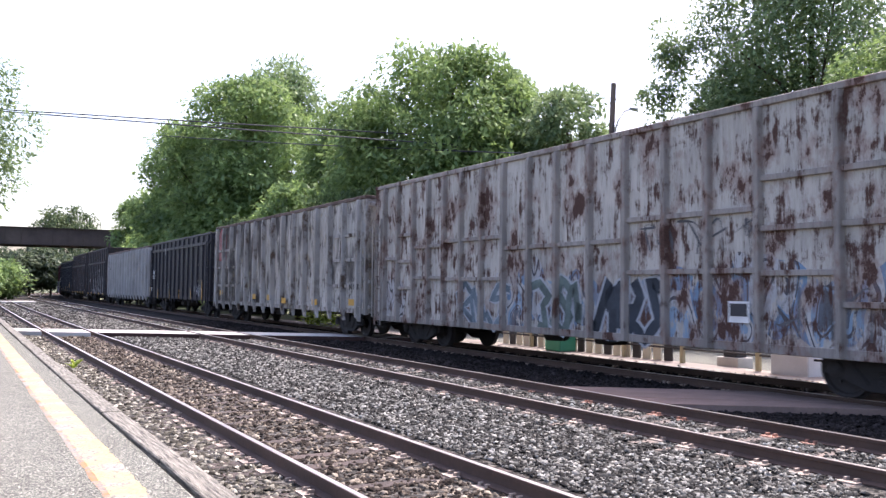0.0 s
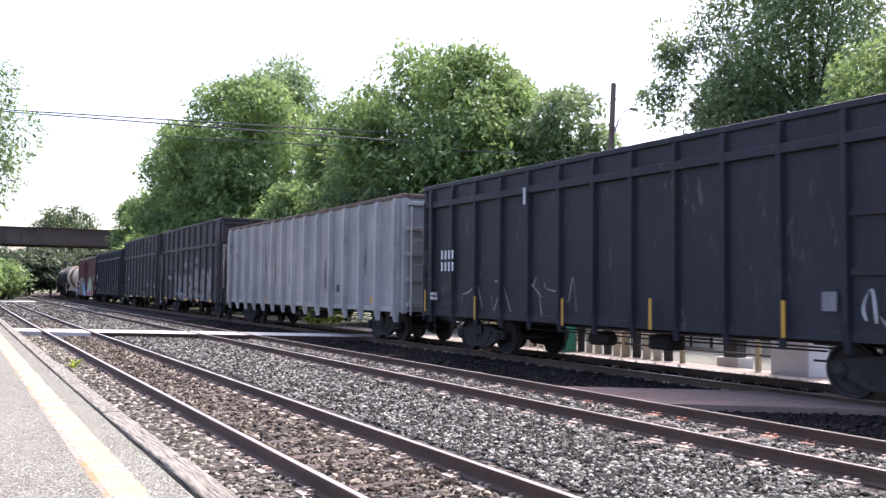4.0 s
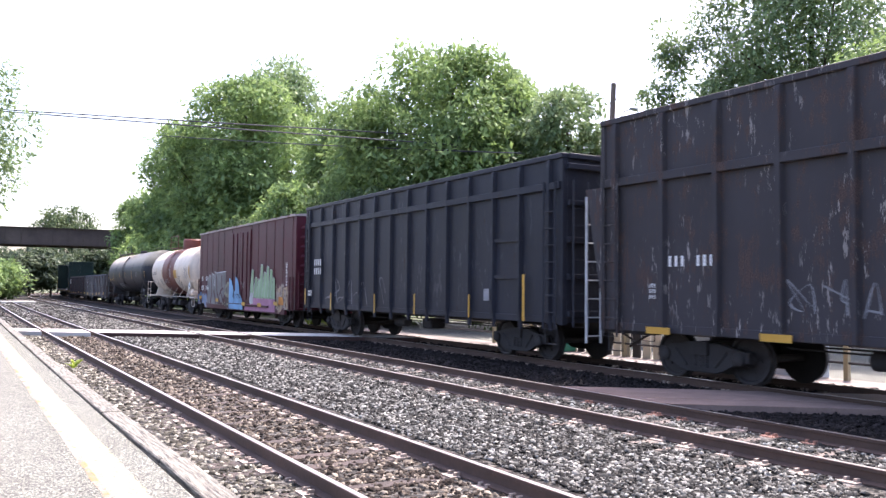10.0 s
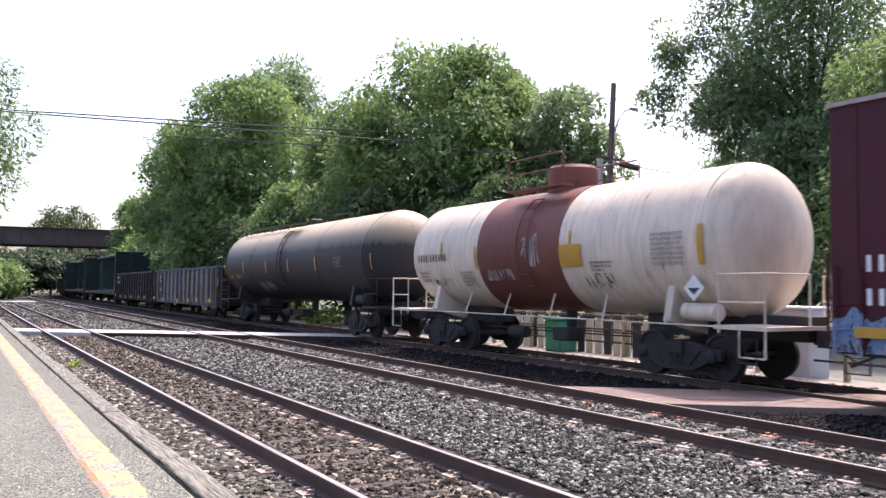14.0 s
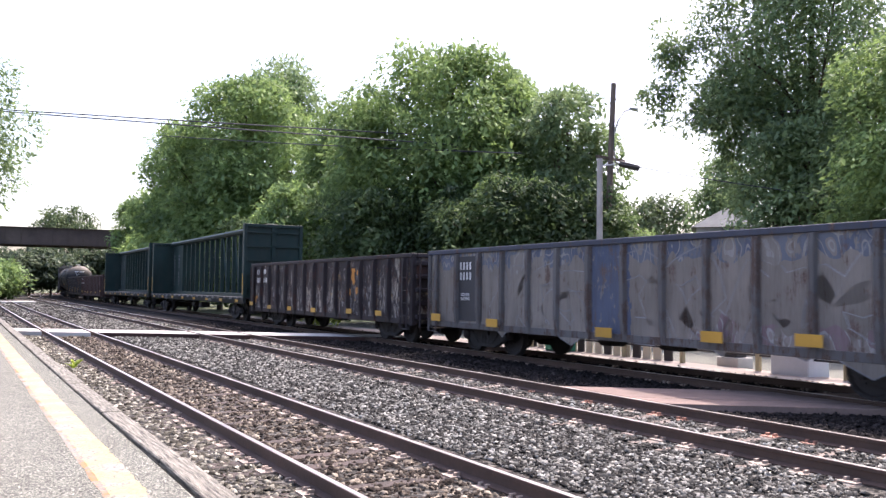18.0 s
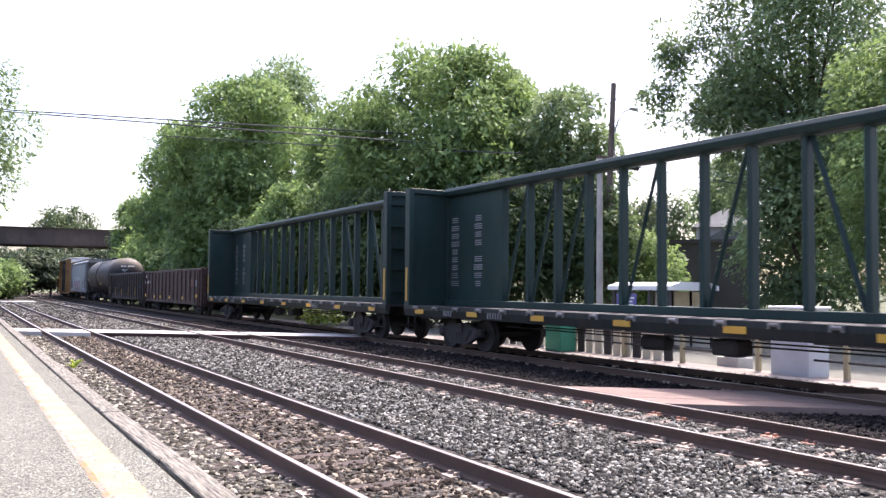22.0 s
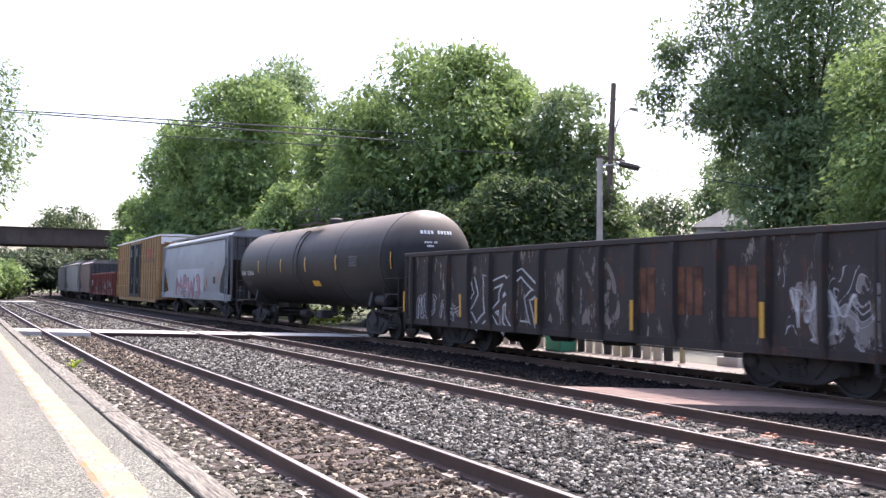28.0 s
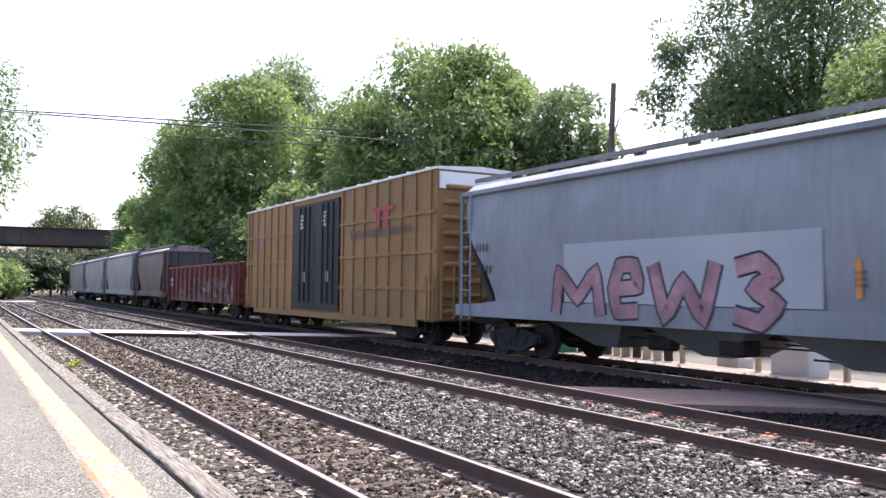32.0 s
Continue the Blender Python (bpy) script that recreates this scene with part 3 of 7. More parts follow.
# brick walk between the second and the third track, and the far platform
walkway = thing("walkway", "strip of reddish paving between two tracks", "pavement", kind="structure")
r_ = random.Random(3)
for x0, x1 in ((9.36, 12.42), (12.62, 13.92), (14.12, 15.33)):
    for j in range(3):
        bm = bmesh.new()
        slanted(bm, x0, x1, 17.05 + j * 0.86, 17.05 + j * 0.86 + 0.85, -0.24, -0.06 + r_.uniform(-0.006, 0.006), -0.78)
        part("panel", bm, M["brick_paving"], walkway, bevel=0.006)
bm = bmesh.new()
box(bm, 15.35, 17.6, -30, 60, -0.5, -0.27)
tagged(new("far_platform", mesh_of(bm, "far_platform", M["far_paving"])), "sunlit pale platform beyond the train", "platform", kind="structure")
bm = bmesh.new()
box(bm, 15.37, 16.0, -30, 13.5, -0.3, -0.262)
tagged(new("paving_strip", mesh_of(bm, "paving_strip", M["brick_paving"])), "strip of red brick paving on the far platform", "pavement", kind="structure")
bm = bmesh.new()
box(bm, 17.9, 34, -30, 45, -0.5, -0.325)
tagged(new("road", mesh_of(bm, "road", M["asphalt"])), "sunlit parking area behind the far platform", "road", kind="structure")

# ---- freight cars: origin on the rail heads at mid-length, y towards the rear ----
WHEEL_R = 0.457
AXLES = []


def wheelset_mesh(bm):
    tube(bm, [(-0.95, 0, 0), (0.95, 0, 0)], 0.075, 10)
    for sg in (-1, 1):
        prof = [(-0.072, 0.39), (-0.07, 0.49), (-0.035, 0.485), (-0.03, WHEEL_R), (0.07, WHEEL_R - 0.004), (0.072, 0.40), (0.03, 0.37), (0.02, 0.16), (0.075, 0.13), (0.08, 0.05)]
        lathe(bm, [(t * sg, r) for t, r in prof], 28, (sg * HALF, 0, 0), "x")
    for k in range(6):
        a = k * math.pi / 3
        for sg in (-1, 1):
            x = sg * (HALF + 0.045)
            box(bm, min(x, x + sg * 0.02), max(x, x + sg * 0.02), 0.24 * math.cos(a) - 0.02, 0.24 * math.cos(a) + 0.02, 0.24 * math.sin(a) - 0.02, 0.24 * math.sin(a) + 0.02)


def frame_mesh(bm):
    ring = [(-1.10, 0.40), (-1.10, 0.60), (-0.80, 0.63), (-0.42, 0.72), (0.42, 0.72), (0.80, 0.63), (1.10, 0.60), (1.10, 0.40), (0.86, 0.40), (0.52, 0.22), (0.36, 0.17), (-0.36, 0.17), (-0.52, 0.22), (-0.86, 0.40)]
    prism(bm, ring, -0.07, 0.07, "x")
    for a, b in (((-0.62, 0.58), (-0.34, 0.28)), ((0.62, 0.58), (0.34, 0.28))):
        tube(bm, [(0.075, *a), (0.075, *b)], 0.035, 5)


def spring_mesh(bm):
    prof = []
    for i in range(6):
        z = 0.27 + i * 0.042
        prof += [(z, 0.045), (z + 0.012, 0.062), (z + 0.026, 0.062), (z + 0.038, 0.045)]
    lathe(bm, prof, 10, (0, 0, 0), "z")


def cap_mesh(bm):
    lathe(bm, [(0, 0.13), (0.06, 0.13), (0.10, 0.09), (0.11, 0.05)], 12, (0, 0, 0), "x")


def bolster_mesh(bm):
    box(bm, -1.15, 1.15, -0.2, 0.2, 0.5, 0.74)
    lathe(bm, [(0.74, 0.2), (0.80, 0.2)], 14, (0, 0, 0), "z")
    box(bm, -0.9, 0.9, -0.62, -0.56, 0.36, 0.46)
    box(bm, -0.9, 0.9, 0.56, 0.62, 0.36, 0.46)


def truck(car, y):
    t = part("truck", shared(("truck",), bolster_mesh, M["truck"]), None, car, "four-wheel freight truck, dark and dusty", loc=(0, y, 0))
    for sg in (-1, 1):
        f = part("side_frame", shared(("side_frame",), frame_mesh, M["truck"], bevel=0.012), None, t, loc=(sg * 1.02, 0, 0))
        if sg < 0:
            f.rotation_euler = (0, 0, math.pi)
        for q in (-0.14, 0.0, 0.14):
            part("spring", shared(("spring",), spring_mesh, M["truck"]), None, t, loc=(sg * 1.06, q, 0))
        for a in (-0.89, 0.89):
            c = part("bearing_cap", shared(("bearing_cap",), cap_mesh, M["truck"], True), None, t, loc=(sg * 1.07, a, 0.47))
            if sg < 0:
                c.rotation_euler = (0, 0, math.pi)
    for a in (-0.89, 0.89):
        w = part("wheelset", shared(("wheelset",), wheelset_mesh, M["wheel"]), None, t, loc=(0, a, WHEEL_R))
        AXLES.append((w, a))


def coupler_mesh(bm):
    box(bm, -0.09, 0.09, -0.55, 0.3, 0.80, 0.95)
    prism(bm, [(-0.2, 0.0), (-0.17, -0.28), (0.0, -0.36), (0.05, -0.2), (0.18, -0.3), (0.22, -0.1), (0.15, 0.05)], 0.72, 1.02, "z")
    for v in bm.verts:
        if v.co.y < -0.05 and abs(v.co.z - 0.87) > 0.1:
            v.co.y -= 0.25
    tube(bm, [(0.35, 0.2, 0.75), (0.36, -0.25, 0.55), (0.25, -0.5, 0.45), (0.1, -0.62, 0.48)], 0.025, 6)


def ladder(name, car, mat, w, z0, z1, loc, turn=0.0, step=0.38):
    """A ladder of one bent side rail and separate rungs, across y unless turned."""
    lad = part(name, shared(("ladder_rail", w, round(z0, 3), round(z1, 3), mat.name), lambda b: tube(b, [(0, -w / 2, z1), (0, -w / 2, z0), (0, w / 2, z0), (0, w / 2, z1)], 0.032, 4), mat), None, car, loc=loc)
    lad.rotation_euler = (0, 0, turn)
    for i in range(1, max(2, int((z1 - z0) / step))):
        part("rung", shared(("rung", w, mat.name), lambda b: tube(b, [(0, -w / 2, 0), (0, w / 2, 0)], 0.016, 5), mat), None, lad, loc=(0, 0, z0 + i * step))
    return lad


def stirrup_mesh(bm):
    tube(bm, [(0, -0.2, 0.9), (0, -0.2, 0.46), (0, 0.2, 0.46), (0, 0.2, 0.9)], 0.02, 5)


def under(car, L, tc, zs=0.9, W=1.5, stub=False):
    """Centre sill, couplers, trucks, brake gear and corner steps common to all cars."""
    bm = bmesh.new()
    if stub:
        for sg in (-1, 1):
            y0, y1 = sorted((sg * (L / 2 - 0.1), sg * (L / 2 - 4.0)))
            bm = bmesh.new()
            box(bm, -0.3, 0.3, y0, y1, 0.80, 1.25)
            part("stub_sill", bm, M["steel_dark"], car)
    else:
        box(bm, -0.3, 0.3, -L / 2 + 0.1, L / 2 - 0.1, 0.80, 1.05)
        part("centre_sill", bm, M["steel_dark"], car)
    for sg in (-1, 1):
        c = part("coupler", shared(("coupler",), coupler_mesh, M["truck"]), None, car, loc=(0, sg * L / 2, 0))
        if sg > 0:
            c.rotation_euler = (0, 0, math.pi)
        truck(car, sg * tc)
        for sx in (-1, 1):
            part("step", shared(("step",), stirrup_mesh, M["steel_dark"]), None, car, loc=(sx * W, sg * (L / 2 - 0.42), 0))
    bm = bmesh.new()
    lathe(bm, [(-0.35, 0.14), (0.3, 0.16), (0.35, 0.10)], 12, (-0.75, 1.2, 0.62), "y")
    part("brake_cylinder", bm, M["truck"], car, smooth=True)
    bm = bmesh.new()
    tube(bm, [(-0.55, -tc + 1.5, 0.7), (-0.6, 0, 0.68), (-0.55, tc - 1.5, 0.7)], 0.018, 5)
    tube(bm, [(0.5, -tc + 1.5, 0.68), (0.5, tc - 1.5, 0.68)], 0.018, 5)
    part("brake_rod", bm, M["truck"], car)
    bm = bmesh.new()
    box(bm, -0.95, -0.45, -1.0, -0.4, 0.50, 0.80)
    part("air_reservoir", bm, M["truck"], car, bevel=0.04)


def plates(car, name, x, spots, w, h, mat, label=""):
    """Small flat plates on the near side, one mesh each."""
    for y, z in spots:
        part(name, shared((name, w, h, mat.name), lambda bm: box(bm, -0.006, 0.0, -w / 2, w / 2, -h / 2, h / 2), mat), None, car, label, loc=(x - 0.004, y, z))


def bars(car, x, y, z, rows, size, mat, label="lettering as plain bars"):
    """Lettering drawn as bars, one row of strokes each; reads towards the front of the car, y falling."""
    bm = bmesh.new()
    for i, n in enumerate(rows):
        for k in range(n):
            yy, zz = y - k * size * 0.78, z - i * size * 1.35
            box(bm, x - 0.009, x - 0.004, yy - size * 0.30, yy, zz, zz + size)
    part("marking", bm, mat, car, label)


def graffiti(car, x, y0, y1, z0, z1, letters, mat, seed, width=0.05, label="spray-painted graffiti"):
    """Sprayed strokes: smooth bent ribbons in a row of letter cells; y0 is the rear end."""
    r = random.Random(seed)
    step = (y1 - y0) / letters
    for k in range(letters):
        bm = bmesh.new()
        cy, w, hgt = y0 + (k + 0.5) * step, abs(step) * 0.62, (z1 - z0)
        n = r.randint(4, 6)
        pts = [(cy + r.uniform(-w, w), z0 + hgt * r.random()) for _ in range(n)]
        pts[0], pts[1] = (cy - w * 0.6, z0 + hgt * r.uniform(0.0, 0.15)), (cy - w * r.uniform(0.1, 0.6), z1 - hgt * r.uniform(0, 0.2))
        line = []
        for i in range(n - 1):
            p = [pts[max(0, min(n - 1, i + d))] for d in (-1, 0, 1, 2)]
            for j in range(5):
                t = j / 5
                line.append(tuple(0.5 * (2 * p[1][c] + (p[2][c] - p[0][c]) * t + (2 * p[0][c] - 5 * p[1][c] + 4 * p[2][c] - p[3][c]) * t * t + (3 * p[1][c] - p[0][c] - 3 * p[2][c] + p[3][c]) * t ** 3) for c in (0, 1)))
        prev = None
        for i, (yy, zz) in enumerate(line):
            a = line[min(i + 1, len(line) - 1)]
            b = line[max(i - 1, 0)]
            dy, dz = a[0] - b[0], a[1] - b[1]
            d = math.hypot(dy, dz) or 1
            ww = width * (0.6 + 0.4 * math.sin(i * 0.7 + k))
            xx = x(zz) if callable(x) else x
            q = (bm.verts.new((xx, yy - dz / d * ww / 2, zz + dy / d * ww / 2)), bm.verts.new((xx, yy + dz / d * ww / 2, zz - dy / d * ww / 2)))
            if prev:
                bm.faces.new((prev[0], prev[1], q[1], q[0]))
            prev = q
        part("graffiti", bm, mat, car, label)


def patch(car, x, pts, mat, label="painted-over patch", name="paint_patch"):
    """A flat painted area on the near side, from corners (y, z)."""
    bm = bmesh.new()
    bm.faces.new([bm.verts.new((x, y, z)) for y, z in pts])
    part(name, bm, mat, car, label)


def blobs(car, x, y0, y1, z0, z1, n, mat, seed, size=0.5, label="faded sprayed fill"):
    """Ragged sprayed patches in one colour."""
    r = random.Random(seed)
    for i in range(n):
        bm = bmesh.new()
        cy, cz = r.uniform(y0, y1), r.uniform(z0, z1)
        k, a0 = r.randint(6, 9), r.random() * 6
        wy, wz = size * r.uniform(0.4, 1.0), size * r.uniform(0.5, 1.3)
        bm.faces.new([bm.verts.new((x - 0.0005 * i, cy + wy * math.cos(a0 + 6.283 * j / k) * r.uniform(0.55, 1), min(z1, max(z0, cz + wz * math.sin(a0 + 6.283 * j / k) * r.uniform(0.55, 1))))) for j in range(k)])
        part("graffiti", bm, mat, car, label)


STROKES = (
    [(0.05, -0.05), (0.0, 0.7), (0.3, 1.05), (0.45, 0.3), (0.8, 0.05), (0.7, 0.6)],
    [(1.0, 0.9), (0.3, 1.0), (0.05, 0.55), (0.55, 0.6), (0.9, 0.25), (0.5, -0.05), (-0.1, 0.2)],
    [(0.2, 0.05), (-0.05, 0.85), (0.6, 1.05), (0.85, 0.65), (0.35, 0.35), (1.05, -0.05)],
    [(-0.1, 0.3), (0.2, 0.05), (0.45, 1.05), (0.6, 0.45), (1.0, 0.9), (0.9, 0.1)],
    [(0.1, 1.0), (0.4, 0.65), (0.0, 0.25), (0.5, 0.0), (0.95, 0.35), (0.7, 1.05), (1.1, 0.8)],
    [(-0.1, 0.9), (0.35, 1.0), (0.9, 0.75), (0.4, 0.55), (0.6, 0.0), (0.1, 0.1)],
)


def strip(bm, x, pts, width):
    """A flat ribbon of (y, z) on the plane x, its corners mitred."""
    prev = None
    for i, (y, z) in enumerate(pts):
        a, b = pts[min(i + 1, len(pts) - 1)], pts[max(i - 1, 0)]
        dy, dz = a[0] - b[0], a[1] - b[1]
        d = math.hypot(dy, dz) or 1
        q = [bm.verts.new((x, y - k * dz / d * width, z + k * dy / d * width)) for k in (-0.5, 0.5)]
        if prev:
            bm.faces.new((prev[0], prev[1], q[1], q[0]))
        prev = q


def piece(car, x, y0, y1, z0, z1, n, fill, line, seed, width=0.3, edge=0.05):
    """A row of thick sprayed shapes, each a filled stroke over a wider outline; y0 is the rear end."""
    r = random.Random(seed)
    step = (y1 - y0) / n
    order = list(range(len(STROKES)))
    r.shuffle(order)
    for k in range(n):
        sk = STROKES[order[k % len(order)]]
        lean, w, h = r.uniform(-0.25, 0.3), step * r.uniform(1.05, 1.4), (z1 - z0) * r.uniform(0.75, 1.0)
        pts = [(y0 + k * step + (u + lean * v) * w + r.uniform(-0.09, 0.09), z0 + v * h + r.uniform(-0.08, 0.08)) for u, v in sk]
        fine = []
        for p, q in zip(pts, pts[1:]):
            fine += [(p[0] + (q[0] - p[0]) * i / 3, p[1] + (q[1] - p[1]) * i / 3) for i in range(3)]
        fine.append(pts[-1])
        for nm, wd, out, mt, lab in (("graffiti_outline", width + 2 * edge, 0.0, line, "sprayed outline of a graffiti shape"), ("graffiti", width, 0.004, fill, "filled graffiti shape")):
            bm = bmesh.new()
            strip(bm, x - out - 0.0003 * k, fine, wd)
            part(nm, bm, mt, car, lab)


def gondola(label, L, zb, zt, posts, mat, post_mat=None, tiers=(), post_w=0.14, post_d=0.11, taper=True, chord=None, grid=None, low_cut=0.0, ends=5, end_mat=None, cat="gondola car"):
    """Open-top car: floor, side and end sheets, hat-shaped posts, top chord, ladders."""
    car = thing("gondola_car", label, cat, "cars of the freight train")
    pm, W = post_mat or mat, 1.47
    bm = bmesh.new()
    box(bm, -W, W, -L / 2 + 0.1, L / 2 - 0.1, zb + 0.05, zb + 0.16)
    part("floor", bm, M["steel_dark"], car)
    for sg in (-1, 1):
        bm = bmesh.new()
        box(bm, sg * W - 0.03, sg * W + 0.03, -L / 2, L / 2, zb, zt - 0.05)
        part("side_sheet", bm, mat, car)
        bm = bmesh.new()
        box(bm, sg * W - 0.09, sg * W + 0.12, -L / 2 - 0.02, L / 2 + 0.02, zt - 0.12, zt)
        part("top_chord", bm, chord or pm, car, bevel=0.012)
        bm = bmesh.new()
        box(bm, sg * W - 0.05, sg * W + 0.075, -L / 2, L / 2, zb - 0.02, zb + 0.14)
        part("side_sill", bm, pm, car, bevel=0.01)
        bm = bmesh.new()
        box(bm, -W + 0.032, W - 0.032, sg * (L / 2 - 0.03) - 0.03, sg * (L / 2 - 0.03) + 0.03, zb, zt - 0.05)
        part("end_sheet", bm, end_mat or mat, car)
        bm = bmesh.new()
        box(bm, -W + 0.1, W - 0.1, sg * L / 2 - 0.08, sg * L / 2 + 0.08, zt - 0.12, zt - 0.004)
        part("end_chord", bm, chord or pm, car, bevel=0.01)
        for i in range(ends):
            z = zb + 0.2 + (zt - zb - 0.5) * i / max(1, ends - 1)
            part("end_rib", shared(("end_rib", (end_mat or pm).name), lambda b: box(b, -W + 0.05, W - 0.05, -0.06, 0.06, -0.07, 0.07), end_mat or pm, bevel=0.02), None, car, loc=(0, sg * (L / 2 + 0.05), z))
        # corner posts
        for sx in (-1, 1):
            bm = bmesh.new()
            box(bm, sx * W - 0.06, sx * W + 0.09, sg * (L / 2 - 0.05) - 0.07, sg * (L / 2 - 0.05) + 0.07, zb - 0.05, zt - 0.122)
            part("corner_post", bm, pm, car, bevel=0.012)
        ladder("ladder", car, pm, 0.42, zb - 0.15, min(zt - 0.15, zb + 3.2), (-W - 0.14, sg * (L / 2 - 0.36), 0))
        ladder("end_ladder", car, pm, 0.42, zb - 0.1, min(zt - 0.15, zb + 3.2), (-W + 0.35, sg * (L / 2 + 0.16), 0), math.pi / 2)

    def post(b):
        lo = zb - low_cut
        w, d = post_w, post_d
        sect = [(-w * 0.5, 0.0), (-w * 0.32, d), (w * 0.32, d), (w * 0.5, 0.0)]
        rows = []
        for z, k in ((lo, 0.35 if taper else 1.0), (lo + 0.45, 1.0), (zt - 0.35, 1.0), (zt - 0.125, 0.8)):
            rows.append([b.verts.new((-v * k, u, z)) for u, v in sect])
        for q, s in zip(rows, rows[1:]):
            for i in range(4):
                b.faces.new((q[i], q[(i + 1) % 4], s[(i + 1) % 4], s[i]))
        b.faces.new(rows[0])
        b.faces.new(rows[-1][::-1])
    me = shared(("side_post", zb, zt, post_w, post_d, low_cut, taper, pm.name), post, pm)
    span = L - 0.9
    ys = [-span / 2 + span * i / (posts - 1) for i in range(posts)] if not grid else grid
    for y in ys:
        for sg in (-1, 1):
            p = part("side_post", me, None, car, loc=(sg * (W + 0.03), y, 0))
            if sg > 0:
                p.rotation_euler = (0, 0, math.pi)
    for z in tiers:
        for sg in (-1, 1):
            bm = bmesh.new()
            box(bm, sg * (W + 0.07) - 0.055, sg * (W + 0.07) + 0.055, -L / 2 + 0.04, L / 2 - 0.04, z - 0.085, z + 0.085)
            part("side_belt", bm, pm, car, bevel=0.012)
    under(car, L, L / 2 - 2.3)
    return car


def boxcar(label, L, zb, zt, mat, roof_mat, end_mat, seams, door, posts=0.0):
    car = thing("boxcar", label, "boxcar", "cars of the freight train")
    W = 1.5
    for sg in (-1, 1):
        bm = bmesh.new()
        box(bm, sg * W - 0.05, sg * W, -L / 2, L / 2, zb, zt - 0.12) if sg > 0 else box(bm, -W, -W + 0.05, -L / 2, L / 2, zb, zt - 0.12)
        part("side_sheet", bm, mat, car)
        bm = bmesh.new()
        x0 = sg * (W + 0.02)
        box(bm, min(x0, x0 - sg * 0.1), max(x0, x0 - sg * 0.1), -L / 2 + 1.2, L / 2 - 1.2, zb - 0.22, zb - 0.004)
        part("side_sill", bm, mat, car, bevel=0.01)
        bm = bmesh.new()
        box(bm, -W + 0.052, W - 0.052, sg * (L / 2 - 0.04) - 0.04, sg * (L / 2 - 0.04) + 0.04, zb, zt - 0.14)
        part("end_sheet", bm, end_mat, car)
        for i in range(9):
            z = zb + 0.25 + (zt - zb - 0.9) * i / 8
            part("end_rib", shared(("box_end_rib", end_mat.name), lambda b: lathe(b, [(-W + 0.2, 0.03), (-W + 0.3, 0.09), (W - 0.3, 0.09), (W - 0.2, 0.03)], 10, (0, 0, 0), "x"), end_mat, True), None, car, loc=(0, sg * (L / 2 + 0.0), z))
        ladder("ladder", car, mat, 0.42, 0.75, 2.1, (-W - 0.06, sg * (L / 2 - 0.3), 0))
        ladder("end_ladder", car, end_mat, 0.42, 0.85, 2.3, (-W + 0.3, sg * (L / 2 + 0.12), 0), math.pi / 2)
    bm = bmesh.new()
    box(bm, -W + 0.06, W - 0.06, -L / 2 + 0.1, L / 2 - 0.1, zb - 0.05, zb + 0.06)
    part("floor", bm, M["steel_dark"], car)
    bm = bmesh.new()
    prism(bm, [(-W - 0.06, zt - 0.16), (-W - 0.06, zt - 0.09), (0, zt), (W + 0.06, zt - 0.09), (W + 0.06, zt - 0.16)], -L / 2 - 0.03, L / 2 + 0.03, "y")
    roof = part("roof", bm, roof_mat, car)
    for i in range(int(L / 1.2)):
        part("roof_seam", shared(("roof_seam", roof_mat.name, zt), lambda b: prism(b, [(-W - 0.05, zt - 0.085), (-W - 0.05, zt - 0.05), (0, zt + 0.04), (W + 0.05, zt - 0.05), (W + 0.05, zt - 0.085), (0, zt + 0.005)], -0.03, 0.03, "y"), roof_mat), None, roof, loc=(0, -L / 2 + 0.6 + i * 1.2, 0))
    for y in seams:
        for sg in (-1, 1):
            w, d = (0.05, 0.012) if not posts else (0.11, posts)
            part("side_post", shared(("box_post", mat.name, w, d, zb), lambda b: box(b, -d, 0.002, -w / 2, w / 2, zb, zt - 0.165), mat), None, car, loc=(-W - 0.0015, y, 0) if sg < 0 else (W + d, y, 0))
    under(car, L, L / 2 - 2.5)
    return car


def head_curve(r, depth, n=7):
    return [(depth * math.sin(math.pi / 2 * i / n), r * math.cos(math.pi / 2 * i / n)) for i in range(n + 1)]


